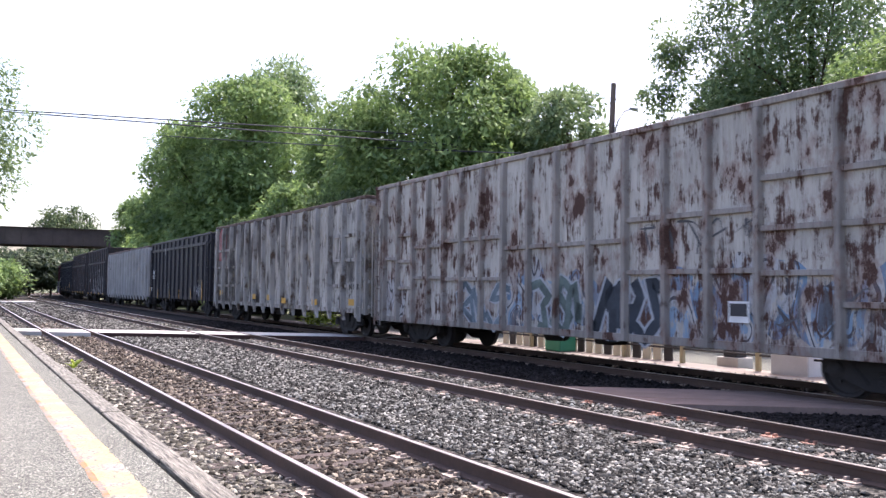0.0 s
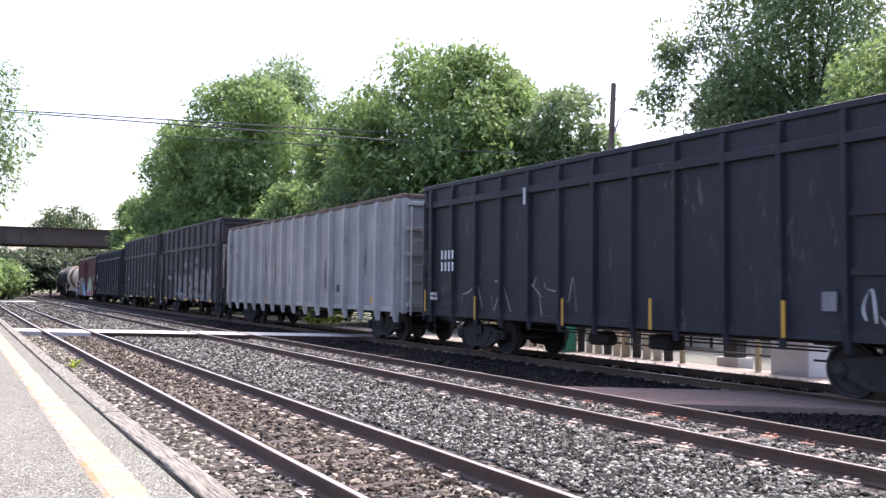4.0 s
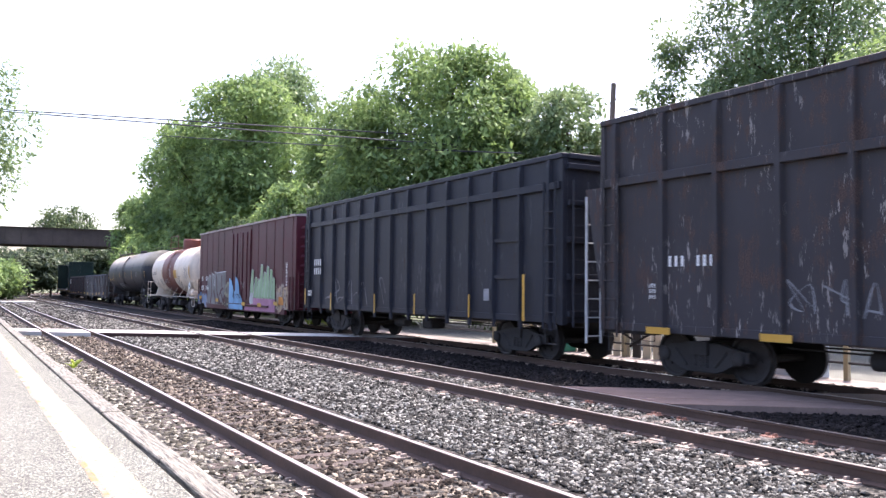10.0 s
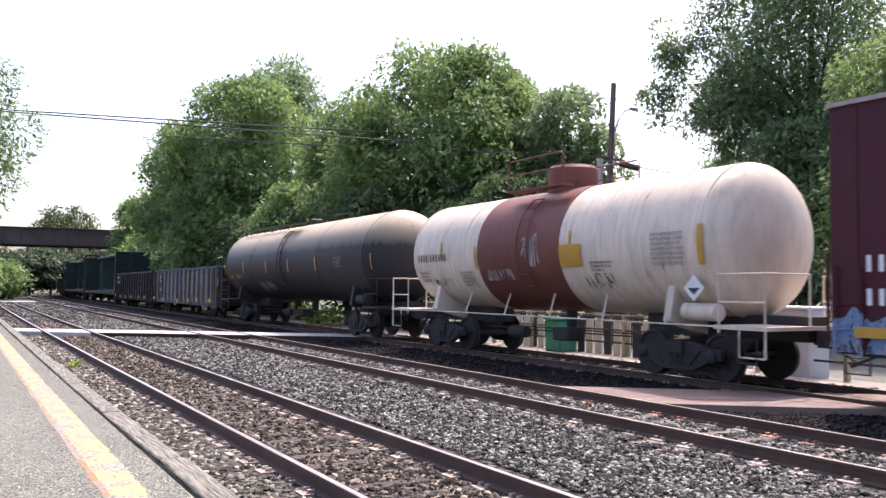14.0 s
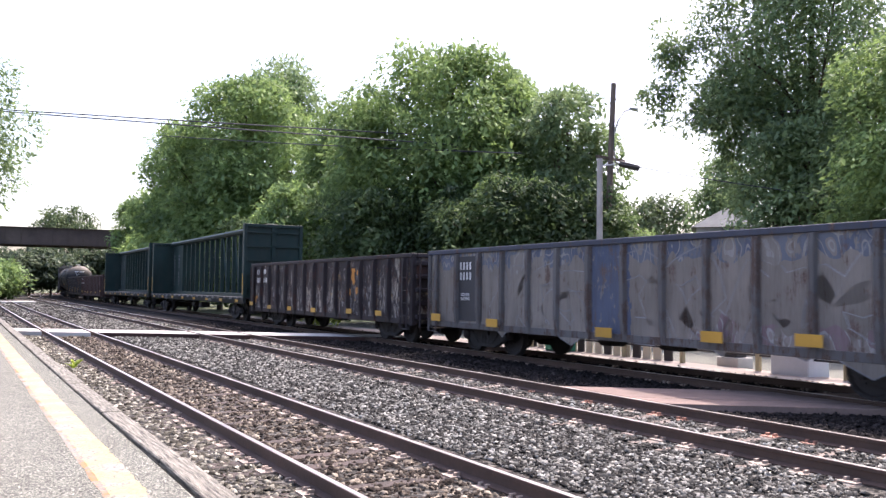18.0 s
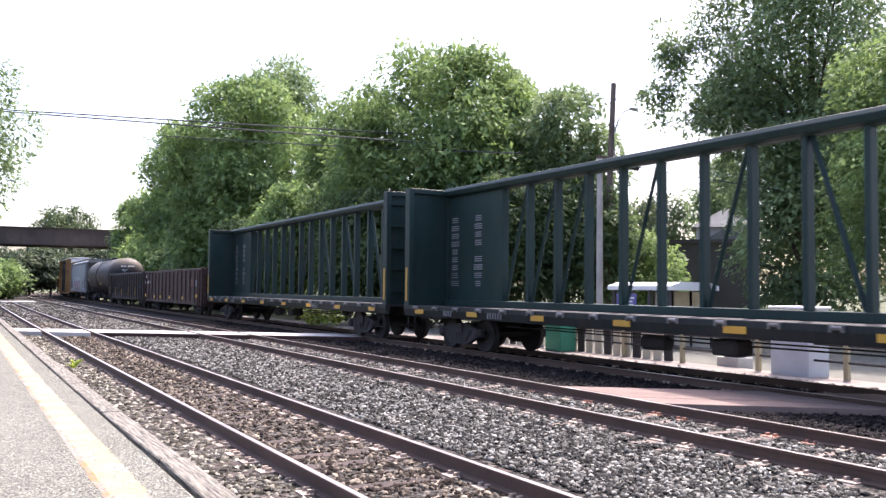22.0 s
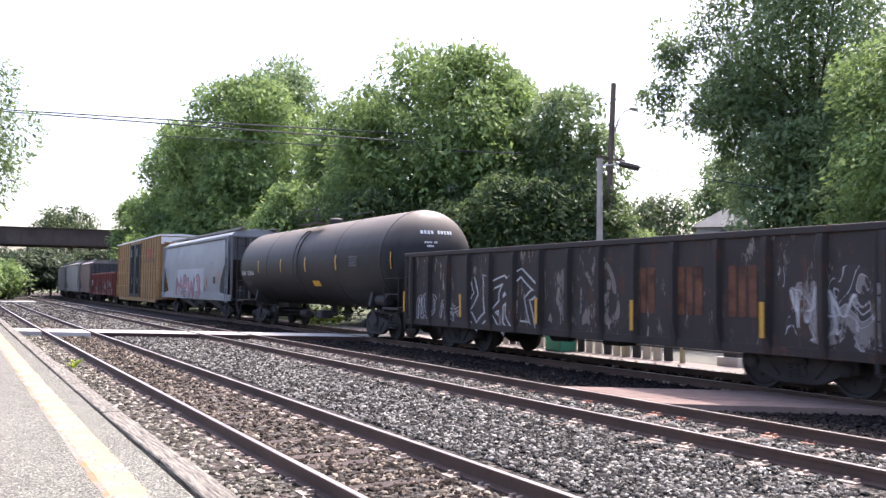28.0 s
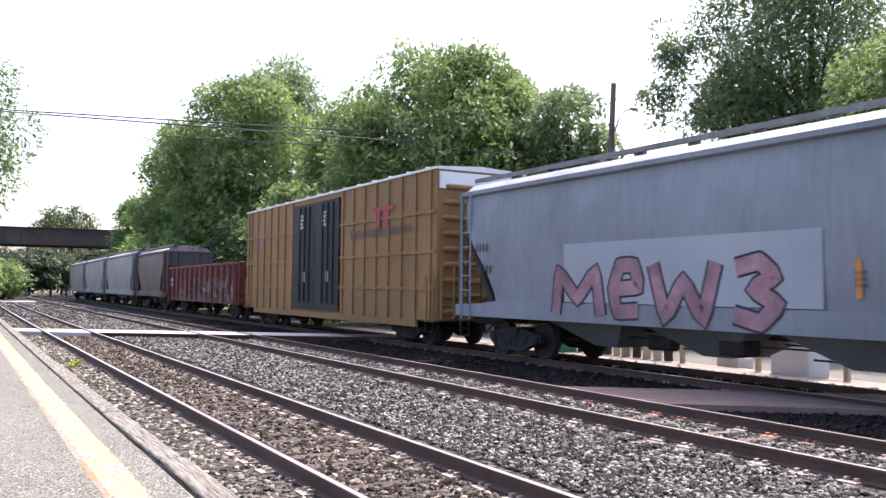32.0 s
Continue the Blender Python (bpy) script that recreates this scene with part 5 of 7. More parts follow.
# paints: the sprayed tags are given as (rear, front, low, high, fills, outline, size, peeled share)
P = {
    "white_rust": paint("white_rusty", (0.465, 0.432, 0.380), (0.075, 0.042, 0.033), 0.76, 0.55, 0.65, [(2.6, -9.2, 0.75, 2.0, ((0.40, 0.40, 0.40), (0.14, 0.24, 0.36), (0.43, 0.43, 0.42), (0.22, 0.32, 0.42), (0.09, 0.11, 0.14), (0.42, 0.34, 0.14)), (0.05, 0.055, 0.07), 0.8, 0.22), (9.3, 7.6, 0.8, 1.9, ((0.42, 0.41, 0.40), (0.44, 0.43, 0.42)), (0.05, 0.05, 0.055), 0.7, 0.1)], blotch=0.68),
    "white_post": paint("white_rusty_post", (0.30, 0.27, 0.24), (0.075, 0.042, 0.032), 0.55, 0.6, 0.7, blotch=0.6),
    "white_sooty": paint("white_sooty", (0.455, 0.430, 0.385), (0.068, 0.055, 0.048), 0.62, 0.8, 0.6, [(9.2, -9.2, 0.9, 1.9, ((0.42, 0.42, 0.41), (0.44, 0.44, 0.43), (0.40, 0.40, 0.39)), (0.08, 0.08, 0.085), 0.45, 0.75)], seed=4.0, soot=1.1, flakes=((0.30, 0.23, 0.13), 0.25)),
    "sooty_post": paint("white_sooty_post", (0.36, 0.34, 0.31), (0.08, 0.055, 0.04), 0.7, 0.8, 0.6, seed=4.5, soot=0.25),
    "black": paint("black_paint", (0.020, 0.021, 0.029), (0.05, 0.032, 0.025), 0.2, 0.3, 0.5, seed=5.0, flakes=((0.07, 0.068, 0.075), 0.3)),
    "black_2": paint("black_paint_worn", (0.019, 0.021, 0.030), (0.05, 0.032, 0.025), 0.2, 0.3, 0.5, seed=6.0, flakes=((0.07, 0.068, 0.075), 0.35)),
    "grey": paint("grey_paint", (0.315, 0.308, 0.295), (0.16, 0.11, 0.08), 0.12, 0.38, 0.55, seed=7.0),
    "black_rust": paint("black_rusty", (0.038, 0.035, 0.039), (0.065, 0.045, 0.040), 0.75, 0.25, 0.6, [(3.6, -5.6, 0.92, 1.35, ((0.20, 0.20, 0.21), (0.06, 0.055, 0.06), (0.28, 0.27, 0.30), (0.10, 0.10, 0.11), (0.24, 0.24, 0.25)), (0.05, 0.05, 0.055), 0.5, 0.3)], seed=8.0, flakes=((0.24, 0.22, 0.20), 0.2)),
    "black_rust_2": paint("black_rusty_worn", (0.040, 0.036, 0.040), (0.065, 0.045, 0.040), 0.75, 0.25, 0.6, seed=9.0, flakes=((0.26, 0.235, 0.215), 0.3)),
    "maroon": paint("maroon_paint", (0.066, 0.010, 0.019), (0.06, 0.02, 0.016), 0.22, 0.35, 0.5, [(7.7, 6.0, 0.55, 1.25, ((0.16, 0.26, 0.42), (0.28, 0.30, 0.36), (0.20, 0.18, 0.34)), (0.3, 0.32, 0.36), 0.4, 0.1), (2.6, 1.5, 0.75, 1.9, ((0.16, 0.15, 0.13), (0.30, 0.30, 0.20), (0.05, 0.04, 0.04), (0.26, 0.24, 0.20)), (0.10, 0.09, 0.08), 0.4, 0.1), (-5.4, -6.7, 0.7, 1.75, ((0.34, 0.28, 0.24), (0.40, 0.30, 0.20), (0.30, 0.20, 0.2)), (0.08, 0.05, 0.06), 0.35, 0.1)], seed=10.0),
    "roof_pale": paint("roof_pale", (0.36, 0.30, 0.28), (0.16, 0.08, 0.05), 0.5, 0.4, 0.5),
    # the last value of the tank paints colours the top as dusty and sunlit
    "cream": paint("cream_paint", (0.70, 0.60, 0.485), (0.3, 0.18, 0.12), 0.15, 0.35, 0.45, lit_dust=(3.0, 4.2, (0.66, 0.52, 0.36))),
    "brown": paint("brown_band", (0.17, 0.06, 0.045), (0.1, 0.04, 0.03), 0.2, 0.3, 0.5),
    "tank_black": paint("tank_black", (0.026, 0.026, 0.030), (0.06, 0.05, 0.045), 0.15, 0.35, 0.5, lit_dust=(3.1, 3.85, (0.56, 0.455, 0.31))),
    "tank_black_2": paint("tank_black_lit_dust", (0.020, 0.0195, 0.021), (0.05, 0.045, 0.04), 0.10, 0.25, 0.55, seed=3.0, lit_dust=(3.0, 4.1, (0.20, 0.172, 0.138))),
    "blue_grey": paint("faded_blue", (0.215, 0.190, 0.165), (0.12, 0.085, 0.07), 0.55, 0.45, 0.65, [(8.1, -8.1, 2.25, 2.8, ((0.085, 0.105, 0.155), (0.12, 0.135, 0.17), (0.21, 0.19, 0.17), (0.09, 0.11, 0.16)), (0.26, 0.25, 0.24), 0.45, 0.2), (1.15, -0.15, 0.66, 2.8, ((0.075, 0.095, 0.15), (0.09, 0.11, 0.16)), (0.08, 0.10, 0.15), 0.12, 0.1), (-1.5, -6.5, 0.7, 1.1, ((0.20, 0.14, 0.15), (0.24, 0.21, 0.19), (0.15, 0.13, 0.13)), (0.30, 0.29, 0.28), 0.5, 0.3)], seed=12.0),
    "blue_post": paint("faded_blue_post", (0.118, 0.112, 0.110), (0.09, 0.065, 0.055), 0.9, 0.5, 0.65, seed=12.5),
    "blue": paint("blue_paint", (0.055, 0.062, 0.085), (0.10, 0.07, 0.06), 0.45, 0.4, 0.6),
    "dark_rust": paint("dark_rusty", (0.036, 0.028, 0.030), (0.075, 0.040, 0.032), 0.62, 0.35, 0.65, [(7.7, -7.7, 0.7, 1.75, ((0.20, 0.18, 0.16), (0.07, 0.055, 0.05), (0.26, 0.25, 0.24), (0.12, 0.09, 0.07), (0.24, 0.20, 0.12)), (0.26, 0.25, 0.25), 0.30, 0.62), (-0.8, -7.6, 1.3, 2.4, ((0.06, 0.05, 0.05), (0.18, 0.15, 0.13), (0.32, 0.20, 0.06), (0.06, 0.05, 0.05)), (0.24, 0.23, 0.23), 0.30, 0.70)], seed=13.0, flakes=((0.34, 0.30, 0.25), 0.8)),
    "green": paint("dark_green", (0.013, 0.033, 0.030), (0.05, 0.04, 0.03), 0.12, 0.3, 0.5),
    "green_2": paint("dark_green_worn", (0.013, 0.031, 0.029), (0.05, 0.04, 0.03), 0.16, 0.3, 0.5, seed=14.0),
    "sill_dark": paint("sill_dark", (0.020, 0.026, 0.025), (0.05, 0.04, 0.033), 0.45, 0.5, 0.6, seed=14.5),
    "dark_post": paint("dark_rusty_post", (0.034, 0.027, 0.029), (0.065, 0.036, 0.030), 0.6, 0.35, 0.65, seed=13.5),
    "black_post": paint("black_brown_post", (0.040, 0.034, 0.033), (0.07, 0.042, 0.032), 0.6, 0.35, 0.6, seed=16.5),
    "rust_chord": paint("rusty_chord", (0.13, 0.095, 0.08), (0.08, 0.05, 0.04), 0.8, 0.5, 0.7),
    "brown_gon": paint("brown_paint", (0.060, 0.034, 0.031), (0.06, 0.032, 0.026), 0.45, 0.35, 0.6, seed=15.0),
    "black_gon": paint("black_brown", (0.044, 0.037, 0.036), (0.080, 0.048, 0.036), 0.60, 0.35, 0.6, [(0.7, -1.7, 0.9, 2.2, ((0.20, 0.17, 0.15), (0.05, 0.045, 0.045), (0.24, 0.21, 0.18)), (0.06, 0.05, 0.05), 0.5, 0.5), (-5.6, -7.7, 0.9, 2.0, ((0.05, 0.045, 0.045), (0.22, 0.20, 0.19), (0.06, 0.05, 0.05)), (0.34, 0.33, 0.33), 0.4, 0.35)], seed=16.0, flakes=((0.30, 0.26, 0.22), 0.4)),
    "light_grey": paint("light_grey", (0.235, 0.255, 0.275), (0.2, 0.14, 0.1), 0.02, 0.22, 0.45),
    "pale_grey": paint("pale_grey", (0.30, 0.285, 0.265), (0.2, 0.14, 0.1), 0.05, 0.3, 0.5),
    "yellow_box": paint("yellow_ochre", (0.30, 0.168, 0.066), (0.14, 0.07, 0.035), 0.16, 0.35, 0.55),
    "door_black": paint("door_black", (0.017, 0.017, 0.020), (0.06, 0.04, 0.03), 0.15, 0.3, 0.55),
    "red_gon": paint("red_brown", (0.16, 0.04, 0.032), (0.08, 0.035, 0.025), 0.4, 0.4, 0.6, [(6.0, -7.0, 0.9, 2.2, ((0.12, 0.04, 0.03), (0.22, 0.2, 0.19), (0.10, 0.04, 0.03)), (0.05, 0.03, 0.03), 0.5, 0.5)]),
    "hop_brown": paint("hopper_brown", (0.16, 0.115, 0.095), (0.12, 0.07, 0.05), 0.4, 0.4, 0.6),
    # hopper grey darkened, so that the ends look shaded beside the sides
    "hop_end": plain("hop_end", (0.115, 0.118, 0.125), 0.8, 0, 0.3, 4, 0.1),
    # brown rust made darker by the shade between car ends, as colour
    "end_rust_shaded": plain("end_rust_shaded", (0.050, 0.034, 0.028), 0.9, 0, 0.4, 5, 0.2),
    "badge_ground": plain("badge_ground", (0.36, 0.07, 0.075), 0.8, 0, 0.4, 7, 0.05),
    "badge_arch": plain("badge_arch", (0.42, 0.22, 0.21), 0.8, 0, 0.3, 6, 0.05),
    "tag_silver": plain("tag_silver", (0.185, 0.18, 0.172), 0.7, 0, 0.45, 7, 0.05),
    "tag_mid": plain("tag_mid", (0.16, 0.16, 0.165), 0.8, 0, 0.4, 6, 0.05),
    "tag_white": plain("tag_white", (0.50, 0.50, 0.50), 0.8, 0, 0.3, 6, 0.05),
    "tag_grey": plain("tag_grey", (0.24, 0.24, 0.25), 0.8, 0, 0.35, 6, 0.05),
    "tag_black": plain("tag_black", (0.04, 0.04, 0.045), 0.8, 0, 0.3, 6, 0.05),
    "tag_soft": plain("tag_soft", (0.10, 0.10, 0.105), 0.85, 0, 0.4, 8, 0.05),
    # the car's grey lightened, so that post fronts look lit against the bays
    "grey_post_lit": paint("grey_post_lit", (0.375, 0.365, 0.35), (0.16, 0.11, 0.08), 0.12, 0.4, 0.55, seed=7.5),
    "tag_blue": plain("tag_blue", (0.20, 0.38, 0.58), 0.8, 0, 0.25, 6, 0.05),
    "tag_navy": plain("tag_navy", (0.036, 0.045, 0.058), 0.8, 0, 0.6, 9, 0.05),
    "tag_steel_blue": plain("tag_steel_blue", (0.16, 0.205, 0.235), 0.8, 0, 0.6, 9, 0.05),
    "tag_teal": plain("tag_teal", (0.125, 0.165, 0.15), 0.8, 0, 0.6, 9, 0.05),
    "tag_green": plain("tag_green", (0.28, 0.40, 0.24), 0.8, 0, 0.25, 6, 0.05),
    "tag_pink": plain("tag_pink", (0.42, 0.20, 0.30), 0.8, 0, 0.25, 6, 0.05),
    "tag_red": plain("tag_red", (0.42, 0.07, 0.08), 0.8, 0, 0.25, 6, 0.05),
    "tag_orange": plain("tag_orange", (0.62, 0.26, 0.05), 0.8, 0, 0.3, 6, 0.05),
    "rust_letter": plain("rust_letter", (0.150, 0.062, 0.032), 0.85, 0, 0.75, 14, 0.1),
    "pale_patch": plain("pale_patch", (0.34, 0.36, 0.38), 0.6, 0, 0.1, 4, 0.05),
}
TRAIN = []


def couple(car, front, rear):
    """front, rear: distance of the car's ends along the track at the start."""
    TRAIN.append((car, (front + rear) / 2))
    in_space_of(car)
    return car


X = -1.64    # just proud of the side posts
XS_ = -1.504  # just proud of the side sheets

# car 1: rusty white car with a grid of panels
L0 = 19.2
g = gondola("white open-top freight car, rust-stained, with graffiti", L0, 0.68, 4.95, 19, P["white_rust"], P["white_post"], chord=P["white_post"], grid=[-9.0, -8.0, -6.8, -5.3, -4.2, -3.15, -2.05, -0.95, 0.2, 1.25, 2.3, 3.3, 4.3, 5.2, 6.1, 7.0, 8.0, 8.9], taper=False, post_w=0.16, post_d=0.12)
couple(g, 5.2, 24.4)
for y0, y1, zs in ((-9, -6.8, (1.5, 2.75, 3.6)), (-6.8, -5.3, (2.0, 2.75, 3.6)), (-5.3, -2.05, (2.05, 3.1)), (-2.05, 2.3, (2.7,)), (2.3, 5.2, (1.95, 3.0)), (5.2, 7.0, (2.0, 2.9)), (7.0, 8.0, (1.7, 2.5, 3.3)), (8.0, 9.5, (2.6,))):
    for z in zs:
        bm = bmesh.new()
        box(bm, -1.57, -1.502, y0 + 0.06, y1 - 0.06, z - 0.05, z + 0.05)
        part("panel_rib", bm, P["white_post"], g, bevel=0.01)
patch(g, XS_ - 0.03, [(-4.65, 1.15), (-5.1, 1.15), (-5.1, 1.52), (-4.65, 1.52)], M["white_mark"], "white notice plate", "notice")
patch(g, XS_ - 0.036, [(-4.69, 1.26), (-5.06, 1.26), (-5.06, 1.48), (-4.69, 1.48)], M["black_mark"], "dark notice face", "notice")

piece(g, XS_ - 0.004, 4.4, 2.5, 0.85, 1.85, 3, P["tag_steel_blue"], P["pale_patch"], 11, 0.16, 0.05)
piece(g, XS_ - 0.004, 0.9, -0.7, 0.85, 2.05, 3, P["tag_teal"], P["pale_patch"], 12, 0.2, 0.06)
piece(g, XS_ - 0.004, -1.0, -2.8, 0.75, 2.0, 3, P["tag_navy"], P["pale_patch"], 13, 0.24, 0.06)
graffiti(g, XS_ - 0.004, -5.5, -8.6, 0.85, 1.9, 5, P["tag_soft"], 14, 0.05)
graffiti(g, XS_ - 0.004, -2.2, -5.2, 2.35, 3.0, 5, P["tag_soft"], 15, 0.05)

# car 2: sooty white gondola with a round red badge
g = gondola("white gondola car, soot-streaked, with ribbed sides", 18.6, 0.85, 4.78, 15, P["white_sooty"], P["sooty_post"], post_w=0.22, post_d=0.17, chord=P["rust_chord"], low_cut=0.28)
couple(g, 25.25, 43.85)
for y0, y1 in ((5.8, 7.1), (7.1, 9.2), (-9.2, -8.2), (-8.2, -6.6)):
    for z in (1.75, 2.65, 3.5):
        bm = bmesh.new()
        box(bm, -1.57, -1.502, y0 + 0.05, y1 - 0.05, z - 0.06, z + 0.06)
        part("panel_rib", bm, P["sooty_post"], g, bevel=0.01)
bm = bmesh.new()
for k, (ra, rb) in enumerate(((0.62, 0.52), (0.48, 0.39), (0.35, 0.27), (0.23, 0.13))):
    for i in range(14):
        a0, a1 = math.pi * i / 14 - 0.02, math.pi * (i + 1) / 14
        bm.faces.new([bm.verts.new((XS_ - 0.012, 8.1 + q * math.cos(a), 3.9 + q * math.sin(a) * 1.1)) for q, a in ((ra, a0), (ra, a1), (rb, a1), (rb, a0))])
    box(bm, XS_ - 0.016, XS_ - 0.012, 8.1 + rb, 8.1 + ra, 3.1, 3.9)
    box(bm, XS_ - 0.016, XS_ - 0.012, 8.1 - ra, 8.1 - rb, 3.1, 3.9)
patch(g, XS_ - 0.004, [(8.78, 3.02), (7.42, 3.02), (7.42, 4.3), (7.75, 4.62), (8.45, 4.62), (8.78, 4.3)], P["badge_ground"], "faded red ground of the badge")
part("badge", bm, P["badge_arch"], g, "badge of nested arches on a faded red ground")
plates(g, "reflector", X, [(7.7, 1.4), (2.3, 1.27), (0.2, 1.25), (-1.7, 1.15), (-5.1, 1.15), (-8.5, 1.2)], 0.5, 0.22, M["reflector"], "yellow reflector strip")
bars(g, X, -8.3, 1.9, [4, 5], 0.2, M["black_mark"])

# cars 3 and 7: black ribbed gondolas
for fr, re, sd in ((44.95, 61.0, 3), (113.9, 129.75, 7)):
    L = re - fr
    g = gondola("black high-sided gondola car with ribbed sides", L, 0.95, 4.78 if sd == 7 else 4.62, 14, P["black" if sd == 3 else "black_2"], tiers=(4.05,), post_w=0.15, post_d=0.10, low_cut=0.2)
    couple(g, fr, re)
    plates(g, "reflector", X, [(L / 2 - 0.3, 1.35), (5.1, 1.2), (1.5, 1.2), (-1.2, 1.24), (-4.2, 1.25)], 0.07, 0.6, M["reflector"], "upright yellow reflector strip")
    plates(g, "reflector", X, [(-L / 2 + 1.3, 1.5)], 0.09, 1.1, M["reflector"], "tall yellow reflector strip")
    bars(g, X, L / 2 - 1.2, 2.5, [4, 4], 0.24, M["white_mark"])
    bars(g, X, L / 2 - 0.6, 1.5, [6, 6], 0.09, M["white_mark"])
    patch(g, X - 0.002, [(-4.9, 1.4), (-5.15, 1.4), (-5.15, 1.7), (-4.9, 1.7)], P["tag_grey"], "small grey notice", "notice")
    graffiti(g, XS_, L / 2 - 2, L / 2 - 7, 1.1, 2.0, 4, P["tag_grey"], sd, 0.04)
    if sd == 3:
        graffiti(g, X - 0.01, -5.6, -6.7, 1.15, 1.75, 5, P["tag_white"], 31, 0.045)
        patch(g, X - 0.004, [(3.0, 3.7), (2.9, 3.7), (2.9, 4.1), (3.0, 4.1)], P["tag_white"], "white paint scrape")
    for z in (2.0, 2.9):
        bm = bmesh.new()
        box(bm, -1.56, -1.502, -L / 2 + 1.5, -L / 2 + 2.7, z - 0.05, z + 0.05)
        part("panel_rib", bm, P["black" if sd == 3 else "black_2"], g)

# car 4: pale grey gondola
g = gondola("pale grey gondola car with deep ribs", 18.9, 0.98, 4.58, 15, P["grey"], P["grey_post_lit"], post_w=0.26, post_d=0.17, chord=P["rust_chord"], low_cut=0.32)
couple(g, 62.35, 81.25)
bars(g, X - 0.02, 8.7, 3.55, [3, 2], 0.2, M["black_mark"])
bars(g, X - 0.02, 7.8, 3.1, [3], 0.2, M["black_mark"])
for k, y in enumerate((3.9, 2.7, 1.6, 0.4, -6.4)):
    graffiti(g, XS_, y + 0.32, y - 0.38, 1.75, 2.9, 5, P["tag_soft"], 40 + k, 0.04)
    graffiti(g, XS_, y + 0.1, y - 0.38, 2.5, 3.4, 2, P["tag_soft"], 60 + k, 0.024)
graffiti(g, XS_, -3.1, -4.0, 1.5, 3.0, 7, P["tag_black"], 46, 0.045)
plates(g, "reflector", XS_, [(5.2, 1.12), (3.8, 1.12), (-4.9, 1.12), (-7.4, 1.3)], 0.55, 0.22, M["reflector"], "faded yellow reflector strip")
patch(g, XS_ - 0.01, [(-4.3, 1.55), (-4.58, 1.55), (-4.58, 1.8), (-4.3, 1.8)], M["black_mark"], "black notice plate", "notice")

# cars 5 and 6: dark two-tier gondolas
for fr, re, sd in ((82.5, 97.1, 5), (98.45, 112.55, 6)):
    L = re - fr
    g = gondola("dark rusty two-tier gondola car with graffiti" if sd == 5 else "dark rusty two-tier gondola car with ribbed sides", L, 0.9, 5.25, 11, P["black_rust" if sd == 5 else "black_rust_2"], tiers=(3.9,), post_w=0.17, post_d=0.10, taper=False)
    couple(g, fr, re)
    for sg in (-1, 1):
        bm = bmesh.new()
        y0 = sg * L / 2
        prism(bm, [(y0, 3.85), (y0 + sg * 0.55, 3.85), (y0 + sg * 0.5, 3.75), (y0 + sg * 0.05, 1.6)], -1.5, -1.38, "x")
        part("end_gusset", bm, P["white_post"] if sd == 5 else P["black_rust_2"], g)
        bm = bmesh.new()
        for x in (-1.5, -1.1):
            tube(bm, [(x, y0 + sg * 0.5, 0.55), (x, y0 + sg * 0.5, 3.7)], 0.028, 6)
        for i in range(8):
            tube(bm, [(-1.5, y0 + sg * 0.5, 0.7 + i * 0.4), (-1.1, y0 + sg * 0.5, 0.7 + i * 0.4)], 0.016, 5)
        part("end_railing", bm, P["tag_white"] if sg > 0 else P["black_rust_2"], g, "white-painted end ladder" if sg > 0 else "")
    plates(g, "reflector", X, [(L / 2 - 1.75 - i * (L - 3.5) / 4, 0.93) for i in range(5)], 0.62, 0.13, M["reflector"], "yellow reflector strip")
    bars(g, XS_, L / 2 - 1.75, 2.15, [4], 0.2, M["white_mark"])
    bars(g, XS_, L / 2 - 2.6, 2.15, [4], 0.2, M["white_mark"])
    bars(g, XS_, -L / 2 + 1.0, 1.9, [4, 4, 4, 3, 4], 0.11, M["white_mark"])
    bars(g, XS_, L / 2 - 1.4, 1.75, [3, 3, 3], 0.08, M["white_mark"])
    if sd == 5:
        piece(g, XS_ - 0.004, 3.3, -0.6, 1.0, 2.45, 6, P["tag_silver"], P["tag_grey"], 52, 0.24, 0.05)
        piece(g, XS_ - 0.004, -1.1, -5.3, 1.0, 2.65, 6, P["tag_silver"], P["tag_grey"], 57, 0.26, 0.05)
        blobs(g, XS_ - 0.002, -5.0, 3.0, 1.1, 2.2, 9, P["tag_mid"], 58, 0.45)
        graffiti(g, XS_, 1.1, -0.6, 2.75, 3.15, 6, P["tag_white"], 53, 0.035)
        graffiti(g, XS_, -1.5, -2.3, 2.95, 3.35, 4, P["tag_white"], 54, 0.035)
    else:
        graffiti(g, XS_, -2.6, -3.5, 1.6, 2.0, 4, P["tag_white"], 61, 0.04)
        graffiti(g, XS_, 2.5, 0.3, 1.3, 1.9, 4, P["tag_grey"], 62, 0.035)
        plates(g, "notice", XS_, [(-5.6, 1.7)], 0.2, 0.3, P["tag_white"], "white notice plate")

# car 8: maroon boxcar
b = boxcar("maroon boxcar with bright graffiti along its sides", 15.4, 0.78, 4.72, P["maroon"], P["roof_pale"], P["maroon"], [-7.3 + 1.12 * i for i in range(14) if not 4.5 < i < 8.5] + [-1.8, 1.4], True)
couple(b, 130.95, 146.4)
for sg in (-1, 1):
    bm = bmesh.new()
    box(bm, -1.56, -1.502, sg * 0.8 - 0.78 - 0.2, sg * 0.8 + 0.78 - 0.2, 0.9, 4.35)
    d = part("door", bm, P["maroon"], b, "maroon plug door")
    for y in (-0.35, 0.35):
        bm = bmesh.new()
        tube(bm, [(-1.58, sg * 0.8 - 0.2 + y, 1.1), (-1.58, sg * 0.8 - 0.2 + y, 4.25)], 0.025, 6)
        part("door_rod", bm, P["maroon"], d)
bm = bmesh.new()
box(bm, -1.6, -1.502, -4.5, 3.5, 0.79, 0.88)
